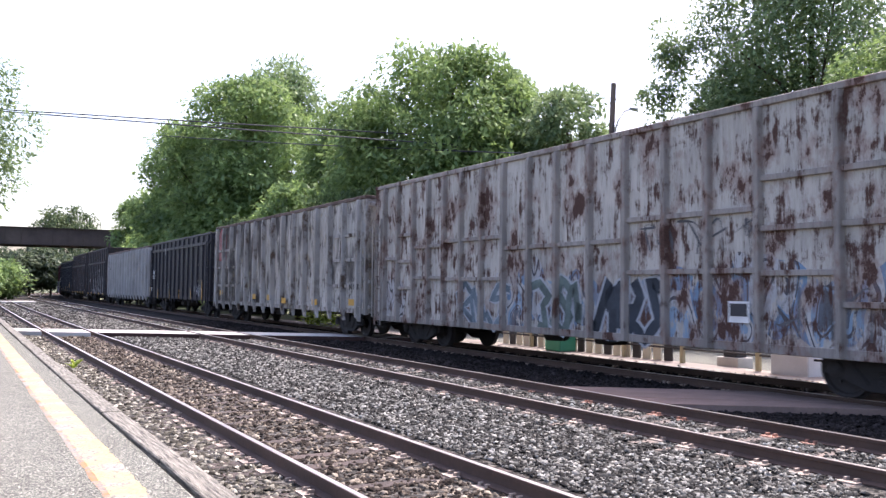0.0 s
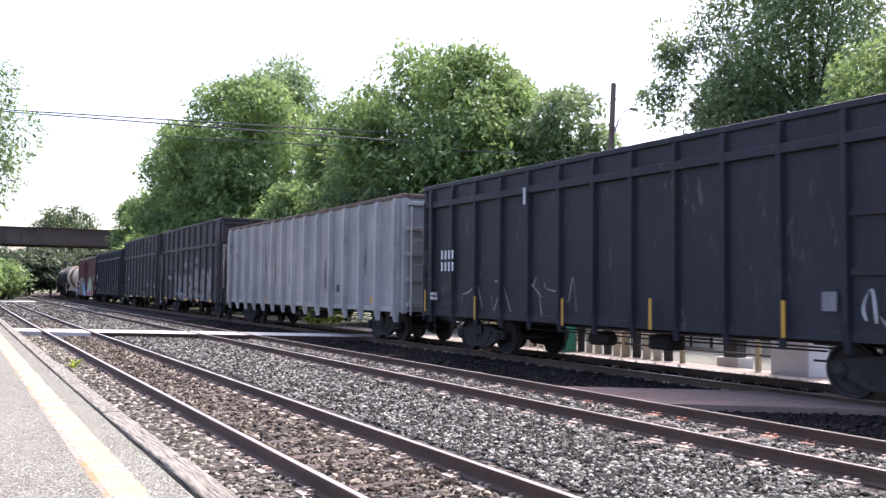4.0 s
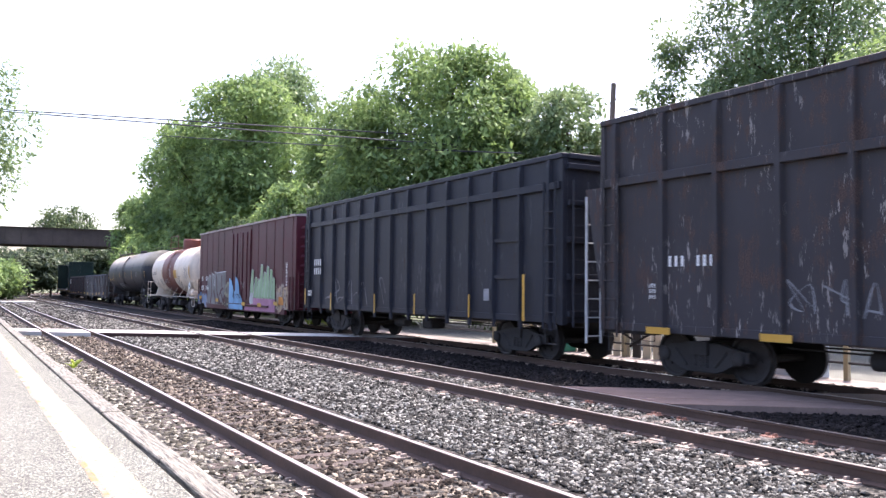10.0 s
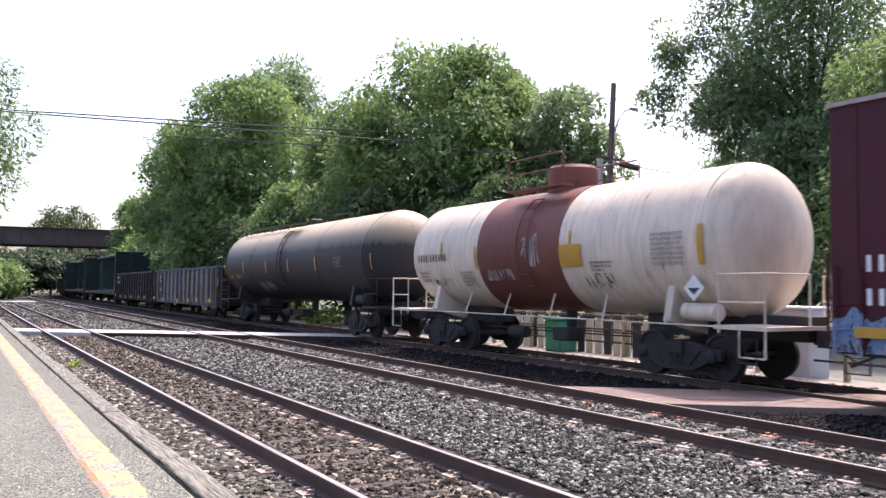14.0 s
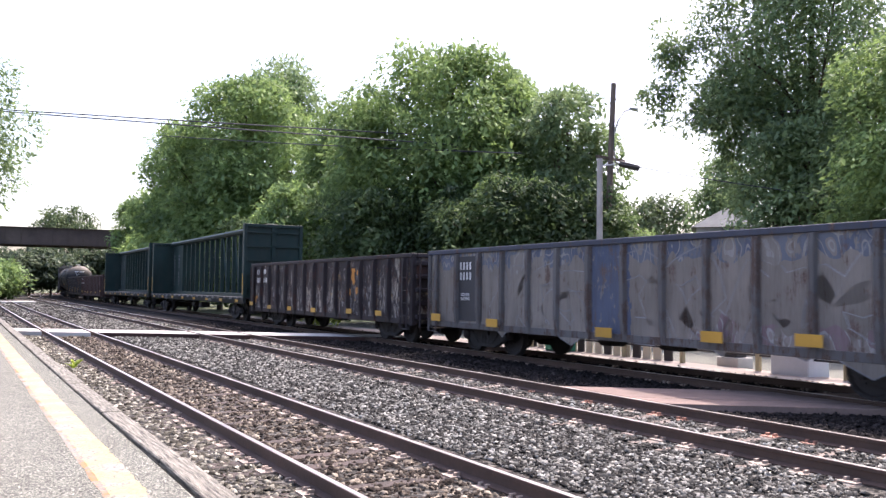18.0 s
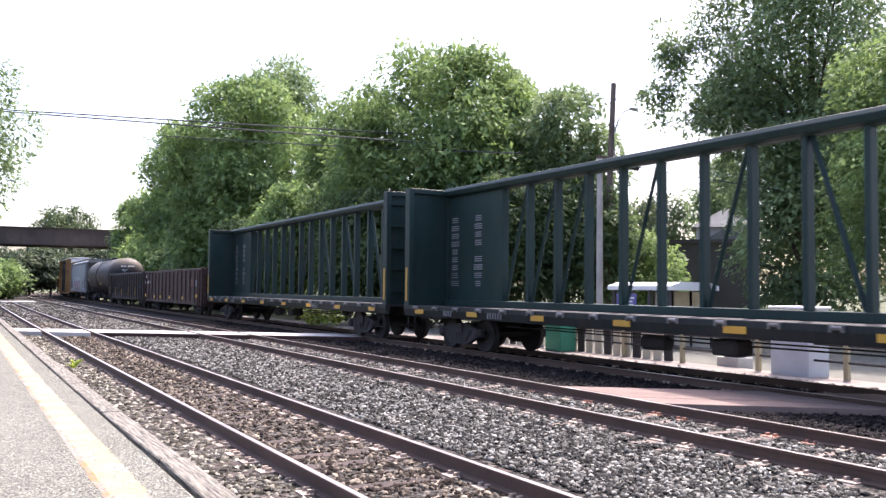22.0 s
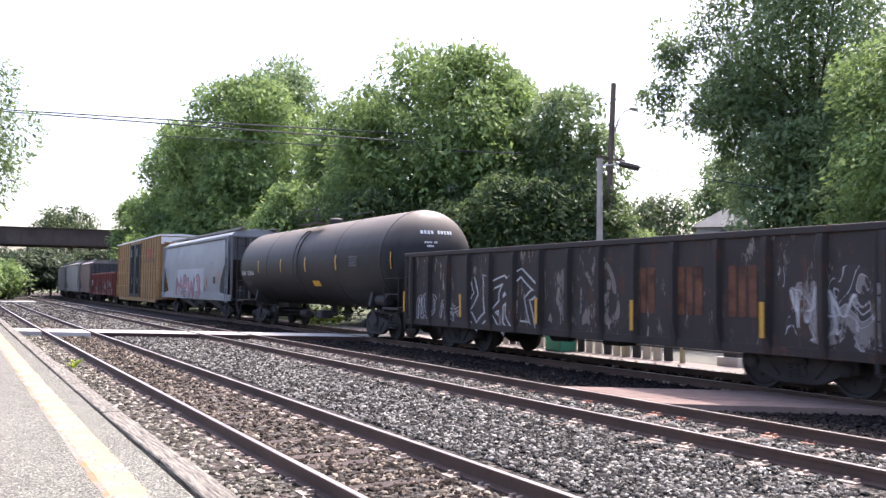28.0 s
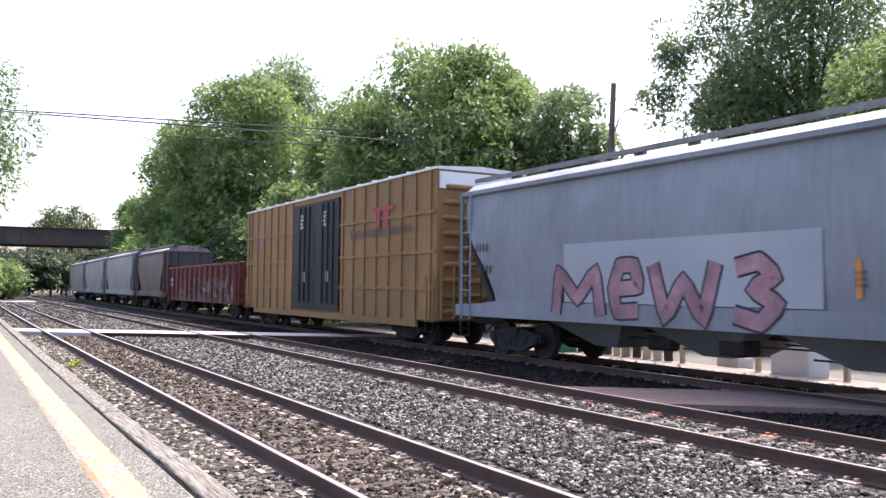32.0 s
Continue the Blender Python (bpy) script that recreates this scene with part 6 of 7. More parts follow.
part("door_track", bm, P["maroon"], b)
bars(b, -1.517, 7.1, 2.0, [2], 0.25, M["white_mark"])
bars(b, -1.517, 6.2, 2.0, [2], 0.25, M["white_mark"])
bars(b, -1.517, 7.1, 1.5, [3], 0.25, M["white_mark"])
bars(b, -1.517, 6.2, 1.5, [3], 0.25, M["white_mark"])
bars(b, -1.51, -6.6, 2.6, [3, 3, 2, 3, 3, 2, 3, 3], 0.09, M["white_mark"])
# silver block letters with a jagged top
top = [(5.9, 2.05), (5.45, 2.32), (5.1, 2.2), (5.05, 2.42), (4.55, 2.3), (4.5, 1.75), (4.42, 1.75), (4.4, 2.5), (4.05, 2.4), (2.35, 2.46)]
patch(b, -1.518, [(2.9, 0.7), (2.75, 1.05), (2.35, 1.7)] + top[::-1] + [(5.85, 0.82), (5.0, 0.78)], P["tag_silver"], "silver-grey graffiti block", "graffiti")
for pts in ([(5.1, 2.3), (5.0, 1.3), (5.25, 0.8)], [(4.1, 2.3), (3.95, 1.4), (3.2, 0.75)], [(3.1, 2.3), (3.0, 1.6), (3.5, 1.25)], [(4.6, 1.5), (4.1, 0.8)], [(2.7, 1.6), (3.3, 1.5), (2.8, 1.0)]):
    bm = bmesh.new()
    strip(bm, -1.523, pts, 0.15)
    part("graffiti", bm, P["maroon"], b, "maroon gap between the silver letters")
bm = bmesh.new()
strip(bm, -1.525, top, 0.05)
part("graffiti_outline", bm, P["tag_white"], b, "white outline of the silver letters")
# sky-blue humps on the plug doors
for ya, yb, zl, zh in ((1.42, 0.55, 0.9, 2.12), (0.35, -0.35, 1.3, 2.16), (0.5, -0.85, 0.9, 1.5)):
    arc = [(ya - (ya - yb) * math.sin(q * math.pi / 16), zl + (zh - zl) * math.cos(q * math.pi / 16)) for q in range(9)]
    patch(b, -1.603 - 0.001 * zl, [(ya, zl)] + arc, P["tag_blue"], "sky-blue graffiti hump", "graffiti")
patch(b, -1.608, [(1.45, 0.86), (1.4, 0.62), (-0.9, 0.62), (-0.9, 0.86)], P["tag_blue"], "sky-blue graffiti base", "graffiti")
graffiti(b, -1.612, 0.9, -0.55, 1.12, 1.4, 9, P["tag_black"], 73, 0.03)
graffiti(b, -1.575, -0.45, -0.95, 1.62, 1.95, 3, P["tag_grey"], 74, 0.05)
# pink and green spikes
r_ = random.Random(76)
patch(b, -1.532, [(-0.95, 0.62), (-0.95, 1.2), (-5.3, 1.2), (-5.3, 0.62)], P["tag_pink"], "faded pink graffiti base", "graffiti")
for k in range(9):
    y, w, h = -1.05 - 0.30 * k, r_.uniform(0.10, 0.17), r_.uniform(1.7, 2.2)
    patch(b, -1.534 - 0.0004 * k, [(y, 1.1), (y + 0.05, h), (y - w, h), (y - w - 0.02, 1.1)], P["tag_pink"], "pink graffiti bar", "graffiti")
for k, (y, h) in enumerate(((-2.1, 2.5), (-2.65, 2.15), (-3.05, 2.05), (-3.45, 2.7), (-3.9, 2.35), (-4.3, 2.6), (-4.75, 2.45), (-5.1, 2.1))):
    patch(b, -1.540 - 0.0005 * k, [(y + 0.32, 1.25), (y + 0.04, h), (y - 0.2, h - 0.06), (y - 0.24, 1.15)], P["tag_green"], "pale green graffiti spike", "graffiti")
    bm = bmesh.new()
    strip(bm, -1.547 - 0.0005 * k, [(y + 0.34, 1.25), (y + 0.05, h + 0.02), (y - 0.22, h - 0.04)], 0.035)
    part("graffiti_outline", bm, P["tag_white"], b, "white edge of a graffiti spike")
patch(b, -1.553, [(-1.75, 1.0), (-1.75, 1.18), (-2.0, 1.45), (-2.3, 1.4), (-2.35, 0.95), (-2.0, 0.88)], P["tag_white"], "white graffiti figure", "graffiti")
patch(b, -1.53, [(-5.7, 0.95), (-6.4, 0.95), (-6.3, 1.25), (-5.8, 1.3)], P["tag_orange"], "yellow graffiti patch", "graffiti")
plates(b, "reflector", -1.6, [(7.0, 1.1), (3.6, 1.0), (-1.0, 0.9), (-3.4, 0.9), (-5.6, 1.0)], 0.5, 0.16, M["reflector"], "yellow reflector strip")

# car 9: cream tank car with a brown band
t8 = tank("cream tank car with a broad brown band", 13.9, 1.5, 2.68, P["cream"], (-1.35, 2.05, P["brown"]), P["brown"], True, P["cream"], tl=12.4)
couple(t8, 147.6, 161.5)


def on_tank(r, cz):
    return lambda z: -math.sqrt(max(0.05, r * r - (z - cz) ** 2)) - 0.02


ot = on_tank(1.51, 2.68)
for y, z, w, hh, mat, lab in ((-1.75, 2.45, 0.75, 0.5, M["reflector"], "yellow placard"), (3.9, 2.75, 0.09, 0.5, M["reflector"], "yellow reflector strip"), (2.15, 2.5, 0.09, 0.6, M["reflector"], "yellow reflector strip"), (-5.5, 2.55, 0.14, 0.75, M["reflector"], "yellow reflector strip"), (-1.75, 2.75, 0.07, 0.5, M["reflector"], "yellow reflector strip")):
    bm = bmesh.new()
    zz = [z - hh / 2 + hh * i / 6 for i in range(7)]
    col = [[bm.verts.new((ot(q), y + s * w / 2, q)) for s in (-1, 1)] for q in zz]
    for p, q in zip(col, col[1:]):
        bm.faces.new((p[0], p[1], q[1], q[0]))
    part("placard" if w > 0.5 else "reflector", bm, mat, t8, lab)


def tank_bars(car, f, y, z, rows, size, mat):
    bm = bmesh.new()
    for i, n in enumerate(rows):
        for k in range(n):
            yy, zz = y - k * size * 0.78, z - i * size * 1.35
            q = [bm.verts.new((f(a) - 0.008, c, a)) for c, a in ((yy, zz), (yy - size * 0.28, zz), (yy - size * 0.28, zz + size), (yy, zz + size))]
            bm.faces.new(q)
    part("marking", bm, mat, car, "lettering as plain bars")


tank_bars(t8, ot, 5.2, 2.45, [4], 0.2, M["black_mark"])
tank_bars(t8, ot, 4.5, 2.45, [6], 0.2, M["black_mark"])
tank_bars(t8, ot, 5.2, 2.1, [8, 7, 8], 0.08, M["black_mark"])
tank_bars(t8, ot, 3.0, 2.1, [14, 12, 14, 13, 10], 0.06, M["black_mark"])
tank_bars(t8, ot, -4.25, 2.75, [16, 16, 15, 16, 16, 16, 15], 0.07, P["tag_grey"])
tank_bars(t8, ot, -2.4, 2.25, [16, 14, 9], 0.06, M["black_mark"])
graffiti(t8, ot, 4.6, 3.6, 1.75, 2.0, 6, P["tag_black"], 81, 0.022)
graffiti(t8, ot, -2.0, -3.0, 1.72, 2.05, 6, P["tag_black"], 82, 0.025)
graffiti(t8, ot, 1.7, 0.6, 1.9, 2.2, 7, P["tag_white"], 83, 0.022)
graffiti(t8, ot, 0.1, -0.6, 2.2, 3.0, 3, P["tag_white"], 84, 0.035)
patch(t8, -1.40, [(-5.0, 1.75), (-5.25, 1.5), (-5.5, 1.75), (-5.25, 2.0)], M["white_mark"], "white hazard diamond", "placard")
patch(t8, -1.404, [(-5.1, 1.75), (-5.25, 1.62), (-5.4, 1.75)], M["black_mark"], "dark hazard symbol", "placard")

# car 10 and 17: black tank cars
for fr, re, sd, r, cz in ((162.6, 180.9, 9, 1.60, 2.77), (295.95, 313.1, 16, 1.64, 2.62)):
    L = re - fr
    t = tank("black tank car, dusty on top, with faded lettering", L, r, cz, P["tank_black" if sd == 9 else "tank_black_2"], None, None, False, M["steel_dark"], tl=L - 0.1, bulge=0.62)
    couple(t, fr, re)
    of = on_tank(r + 0.012, cz)
    for y in (L / 2 - (1.0 if sd == 9 else 0.45), 5.1 if sd == 9 else 4.74, 1.8, -1.0, -4.0, -L / 2 + 0.6):
        bm = bmesh.new()
        past = max(0.0, abs(y) - (L / 2 - 0.05 - 0.62 * r)) / (0.62 * r)
        oh = on_tank((r + 0.03) * math.sqrt(1 - past * past), cz)
        col = [[bm.verts.new((oh(z), y + s * 0.045 * (1 - 0.5 * past), z)) for s in (-1, 1)] for z in [2.3 + 0.09 * i for i in range(7)]]
        for p, q in zip(col, col[1:]):
            bm.faces.new((p[0], p[1], q[1], q[0]))
        part("reflector", bm, M["reflector"], t, "yellow reflector strip")
    if sd == 9:
        for x in (-0.75, 0.75):
            bm = bmesh.new()
            tube(bm, [(x, 7.5, cz + r * 0.8), (x, 7.5, cz + r + 0.22), (x, 7.62, cz + r + 0.3), (x, 8.1, cz + r + 0.3), (x, 8.25, cz + r + 0.22), (x, 8.25, cz + r * 0.6)], 0.025, 6)
            part("hand_loop", bm, M["steel_dark"], t, "handrail loop on top of the tank")
        for x in (-0.75, 0.75):
            bm = bmesh.new()
            tube(bm, [(x, 7.4, cz + r + 0.04), (x, 1.3, cz + r + 0.04)], 0.045, 6)
            for k in range(6):
                tube(bm, [(x, 6.8 - k * 1.08, cz + r * 0.86), (x, 6.8 - k * 1.08, cz + r + 0.02)], 0.014, 5)
            part("top_rail", bm, M["steel_dark"], t, "low rail along the tank's top")
    mk = M["gold_mark"] if sd == 9 else M["white_mark"]
    y1, y2, zm = (7.53, 6.5, 2.09) if sd == 9 else (7.23, 6.35, 2.22)
    tank_bars(t, of, y1, zm, [4], 0.2, mk)
    tank_bars(t, of, y2, zm, [6], 0.2, mk)
    tank_bars(t, of, y1 - 0.3, 1.88, [14, 15, 5], 0.065, P["tag_grey"])
    tank_bars(t, of, -L / 2 + 3.4, 2.7, [12, 12, 11, 12], 0.07, P["tag_grey"])
    if sd == 9:
        graffiti(t, of, 3.4, 1.6, 1.5, 1.95, 8, P["tag_white"], 91, 0.03)
        tank_bars(t, of, -0.7, 3.3, [1], 0.2, M["reflector"])
    else:
        bm = bmesh.new()
        col = [[bm.verts.new((of(z) - 0.006, y, z)) for y in (-1.45, -2.15)] for z in (1.74, 1.84, 1.95)]
        for p, q in zip(col, col[1:]):
            bm.faces.new((p[0], p[1], q[1], q[0]))
        part("placard", bm, M["reflector"], t, "yellow placard")
        tl2, dep = (L - 0.1) / 2, r * 0.62
        for row, (n, z, hh) in enumerate(((10, 3.42, 0.11), (7, 3.12, 0.06), (5, 3.0, 0.06))):
            bm = bmesh.new()
            for k in range(n):
                if k != 4:
                    x0 = -0.62 + k * hh * 1.05 + 0.5 * (10 - n) * hh
                    q = []
                    for x, zz in ((x0, z), (x0 + hh * 0.7, z), (x0 + hh * 0.7, z + hh), (x0, z + hh)):
                        rho = min(0.98, math.hypot(x, zz - cz) / r)
                        q.append(bm.verts.new((x, -tl2 + dep - dep * math.sqrt(1 - rho * rho) - 0.015, zz)))
                    bm.faces.new(q)
            part("marking", bm, mk, t, "white lettering on the tank head as plain bars")

# cars 11 and 12: low gondolas covered with graffiti
g = gondola("faded blue-grey gondola car covered with graffiti", 16.1, 0.66, 2.76, 15, P["blue_grey"], P["blue_post"], post_w=0.16, post_d=0.10, chord=P["blue"], end_mat=P["end_rust_shaded"])
couple(g, 181.9, 197.95)
patch(g, XS_ - 0.004, [(6.45, 0.85), (5.3, 0.85), (5.3, 2.55), (6.45, 2.55)], M["black_mark"], "black marking panel")
bars(g, XS_ - 0.008, 6.35, 2.2, [4, 4], 0.2, M["white_mark"])
bars(g, XS_ - 0.008, 6.3, 1.5, [7, 7], 0.08, M["white_mark"])
piece(g, XS_ - 0.004, 4.9, 1.3, 0.8, 2.25, 4, P["blue_grey"], P["tag_grey"], 103, 0.42, 0.02)
piece(g, XS_ - 0.004, -0.3, -7.8, 0.8, 2.4, 7, P["blue_grey"], P["tag_grey"], 104, 0.5, 0.022)
plates(g, "reflector", X - 0.02, [(7.4, 0.9), (4.6, 0.85), (0.45, 0.82), (-2.4, 0.88), (-4.35, 0.93), (-7.2, 0.95)], 0.5, 0.2, M["reflector"], "yellow reflector strip")

g = gondola("dark rusty gondola car with peeling graffiti", 15.6, 0.64, 2.74, 15, P["dark_rust"], P["dark_post"], post_w=0.16, post_d=0.13)
couple(g, 199.05, 214.65)
bars(g, X, 6.6, 2.25, [2], 0.21, M["white_mark"])
bars(g, X, 5.7, 2.25, [2], 0.21, M["white_mark"])
bars(g, X, 6.6, 1.88, [3], 0.21, M["white_mark"])
bars(g, X, 5.7, 1.88, [3], 0.21, M["white_mark"])
blobs(g, XS_ - 0.004, -3.9, -3.2, 1.3, 2.35, 8, P["tag_orange"], 113, 0.17)
blobs(g, XS_ - 0.004, 6.9, 7.2, 1.0, 1.7, 3, P["tag_orange"], 115, 0.15)
plates(g, "reflector", X - 0.01, [(7.4, 0.95), (4.9, 0.85), (2.4, 0.85), (-0.2, 0.85), (-3.5, 0.9), (-5.8, 0.9)], 0.45, 0.16, M["reflector"], "yellow reflector strip")

# cars 13 and 14: green centre-beam cars
c12 = centrebeam("dark green centre-beam lumber car, empty", 22.0, 1.12, 4.72, P["green"], 12)
couple(c12, 216.2, 238.2)
c13 = centrebeam("dark green centre-beam lumber car, empty", 21.9, 1.12, 4.78, P["green_2"], 13)
couple(c13, 239.5, 261.4)

# cars 15 and 16: low brown gondolas
g = gondola("dark brown gondola car with plain ribbed sides", 16.5, 0.66, 2.72, 15, P["brown_gon"], post_w=0.15, post_d=0.09)
couple(g, 262.5, 279.0)
bars(g, X, 7.2, 2.25, [2], 0.22, M["white_mark"])
bars(g, X, 7.6, 1.85, [2], 0.2, M["white_mark"])
bars(g, X, 6.7, 1.85, [3], 0.2, M["white_mark"])
bars(g, X, 5.9, 1.85, [2], 0.2, M["white_mark"])
plates(g, "reflector", X, [(7.3, 1.05), (4.2, 1.0), (2.2, 1.0), (-0.6, 1.0), (-4.2, 1.0), (-7.6, 1.15)], 0.42, 0.18, M["reflector"], "yellow reflector strip")
patch(g, XS_ - 0.003, [(-6.6, 1.7), (-7.1, 1.7), (-7.1, 2.05), (-6.6, 2.05)], P["tag_grey"], "faded notice plate", "notice")
patch(g, XS_ - 0.003, [(-5.4, 1.7), (-6.1, 1.7), (-6.1, 2.1), (-5.4, 2.1)], P["brown"], "faded red-brown patch")

g = gondola("dark brown gondola car with rusty lettering and graffiti", 15.5, 0.66, 2.74, 15, P["black_gon"], P["black_post"], post_w=0.16, post_d=0.13)
couple(g, 279.95, 295.4)
for k, y in enumerate((-2.3, -3.5, -4.7)):
    bm = bmesh.new()
    for a, b2, z0, z1 in ((0.3, 0.13, 1.25, 2.14), (0.08, -0.08, 1.25, 2.14), (-0.13, -0.3, 1.25, 2.14)):
        box(bm, XS_ - 0.008, XS_ - 0.002, y + b2, y + a, z0, z1)
    part("marking", bm, P["rust_letter"], g, "large rust-coloured marking as plain bars")
plates(g, "reflector", X, [(7.6, 1.3), (4.4, 1.25), (1.05, 1.2), (-2.1, 1.2), (-5.2, 1.22)], 0.09, 0.6, M["reflector"], "upright yellow reflector strip")
piece(g, XS_ - 0.004, 7.0, 6.1, 0.85, 1.55, 3, P["black_gon"], P["tag_white"], 151, 0.06, 0.03)
piece(g, XS_ - 0.004, 5.6, 4.8, 0.85, 1.3, 3, P["black_gon"], P["tag_white"], 155, 0.05, 0.03)
piece(g, XS_ - 0.004, 4.3, 1.2, 0.75, 2.05, 4, P["black_gon"], P["tag_white"], 152, 0.16, 0.045)
graffiti(g, XS_ - 0.004, -5.5, -7.2, 1.0, 1.8, 5, P["tag_white"], 154, 0.05)

# car 18: grey covered hopper with a large pink tag
h17 = hopper("light grey covered hopper car with pink graffiti", 16.1, P["light_grey"], P["light_grey"], 4.68)
couple(h17, 314.3, 330.4)


def bowed(z):
    pts = ((0.9, 1.555), (1.6, 1.556), (2.1, 1.565), (2.6, 1.575), (3.2, 1.565), (3.8, 1.515))
    for (a, u), (b2, w) in zip(pts, pts[1:]):
        if z <= b2:
            return -(u + (w - u) * (z - a) / (b2 - a)) - 0.006
    return -1.52


def bowed_patch(car, y0, y1, z0, z1, mat, label, name="paint_patch", out=0.0):
    bm = bmesh.new()
    zs = [z0 + (z1 - z0) * i / 6 for i in range(7)]
    col = [[bm.verts.new((bowed(z) - out, y, z)) for y in (y0, y1)] for z in zs]
    for p, q in zip(col, col[1:]):
        bm.faces.new((p[0], p[1], q[1], q[0]))
    part(name, bm, mat, car, label)


bowed_patch(h17, 3.35, -3.05, 1.42, 2.7, P["pale_patch"], "pale repainted patch")
LETTERS = {"M": [(0, 0), (0.08, 1), (0.5, 0.35), (0.9, 1), (1, 0)], "E": [(0.05, 0.5), (0.95, 0.55), (0.8, 0.95), (0.3, 0.95), (0.05, 0.5), (0.2, 0.08), (0.9, 0.12)], "W": [(0, 1), (0.2, 0), (0.5, 0.7), (0.8, 0), (1, 1)], "3": [(0.1, 0.9), (0.6, 1), (0.9, 0.75), (0.45, 0.55), (0.95, 0.3), (0.6, 0), (0.05, 0.12)]}


def ribbon(car, pts, width, mat, out, name, label):
    bm = bmesh.new()
    prev = None
    for i, (y, z) in enumerate(pts):
        a, b2 = pts[min(i + 1, len(pts) - 1)], pts[max(i - 1, 0)]
        dy, dz = a[0] - b2[0], a[1] - b2[1]
        d = math.hypot(dy, dz) or 1
        q = [bm.verts.new((bowed(z + s * dy / d * width) - out, y - s * dz / d * width, z + s * dy / d * width)) for s in (-0.5, 0.5)]
        if prev:
            bm.faces.new((prev[0], prev[1], q[1], q[0]))
        prev = q
    part(name, bm, mat, car, label)


pink = plain("tag_rose", (0.36, 0.20, 0.22), 0.8, 0, 0.5, 9, 0.05)
yy = 3.65
for k, (ch, w, hh) in enumerate((("M", 1.5, 1.0), ("E", 0.85, 1.15), ("W", 1.55, 1.1), ("3", 1.0, 1.1))):
    base = [(yy - u * w, 1.16 + v * hh * 0.95) for u, v in LETTERS[ch]]
    fine = []
    for p, q in zip(base, base[1:]):
        fine += [(p[0] + (q[0] - p[0]) * i / 6, p[1] + (q[1] - p[1]) * i / 6) for i in range(6)]
    fine.append(base[-1])
    ribbon(h17, fine, 0.38, P["tag_black"], 0.004, "graffiti", "dark outline of a graffiti letter")
    ribbon(h17, fine, 0.285, pink, 0.008, "graffiti", "pink graffiti letter %s" % ch)
    yy -= w + 0.34
for y, z, n, sz in ((6.95, 2.65, [4], 0.2), (6.95, 2.1, [5], 0.2), (-4.4, 2.6, [14], 0.05), (-4.4, 2.9, [16], 0.05), (-3.6, 1.95, [4, 4, 4], 0.07)):
    tank_bars(h17, lambda z: bowed(z), y, z, n, sz, M["black_mark"])
bowed_patch(h17, -5.0, -5.45, 1.85, 2.2, M["black_mark"], "dark notice plate", "notice", 0.004)
for y, z in ((-3.6, 1.9), (-6.1, 2.2)):
    bowed_patch(h17, y, y - 0.1, z - 0.3, z + 0.3, P["tag_orange"], "orange reflector strip", "reflector", 0.004)

# car 19: yellow boxcar
ys = [-8.6, -7.7, -6.8, -5.9, -5.0, -4.1, -3.2, -2.3, 2.8, 3.7, 4.6, 5.5, 6.4, 7.3, 8.2, 8.6]
b = boxcar("yellow-ochre boxcar with black double doors", 17.9, 0.78, 5.26, P["yellow_box"], M["white_paint"], P["yellow_box"], ys, True, posts=0.05)
couple(b, 331.55, 349.45)
for y0, y1 in ((-8.9, -1.9), (2.4, 8.9)):
    for z in (1.7, 2.75, 3.9):
        bm = bmesh.new()
        box(bm, -1.546, -1.502, y0, y1, z - 0.045, z + 0.045)
        part("panel_rib", bm, P["yellow_box"], b)
for k, y0 in enumerate((-2.05, 0.28)):
    bm = bmesh.new()
    box(bm, -1.57, -1.502, y0, y0 + 2.3, 0.86, 4.9)
    d = part("door", bm, P["door_black"], b, "black plug door")
    for y in (0.5, 1.0, 1.5):
        bm = bmesh.new()
        tube(bm, [(-1.59, y0 + y, 1.12), (-1.59, y0 + y, 4.8)], 0.03, 6)
        part("door_rod", bm, P["door_black"], d)
    for z in (1.9, 2.9, 3.9):
        bm = bmesh.new()
        box(bm, -1.585, -1.565, y0 + 0.05, y0 + 1.95, z - 0.04, z + 0.04)
        part("door_rib", bm, P["door_black"], d)
    bars(b, -1.6, y0 + 1.4, 4.4, [4, 4, 3, 4], 0.11, M["white_mark"])
    patch(b, -1.603, [(y0 + 1.1, 1.9), (y0 + 0.8, 1.9), (y0 + 0.8, 2.3), (y0 + 1.1, 2.3)], P["tag_grey"], "small notice", "notice")
bm = bmesh.new()
for a0, a1, z0, z1 in ((-4.9, -6.3, 4.15, 4.3), (-5.1, -5.35, 3.6, 4.15), (-5.7, -5.9, 3.6, 4.15)):
    box(bm, -1.56, -1.552, a1, a0, z0, z1)
part("badge", bm, P["tag_red"], b, "faded red company badge as a plain shape")
bars(b, -1.556, -3.1, 3.35, [22], 0.26, P["hop_brown"])
blobs(b, -1.556, 5.8, 7.2, 3.4, 4.2, 4, P["tag_pink"], 181, 0.25, "faded violet mark")
bm = bmesh.new()
box(bm, -1.44, 1.44, -17.9 / 2 - 0.05, -17.9 / 2 - 0.004, 4.55, 5.03)
part("end_panel", bm, M["white_paint"], b, "white upper end panel")
plates(b, "reflector", -1.545, [(8.4, 1.15), (-8.4, 1.3)], 0.12, 0.3, M["reflector"], "yellow reflector strip")

# the last cars, far off
g = gondola("red-brown gondola car with faded lettering", 15.6, 0.85, 2.9, 14, P["red_gon"])
couple(g, 350.6, 366.2)
bars(g, X, 6.6, 2.0, [4, 4], 0.22, M["white_mark"])
graffiti(g, XS_, -1.0, -6.5, 1.1, 2.1, 5, P["tag_white"], 191, 0.07)
hb = hopper("short brown covered hopper car, weathered", 10.6, P["hop_brown"], P["roof_pale"], 4.45, 2)
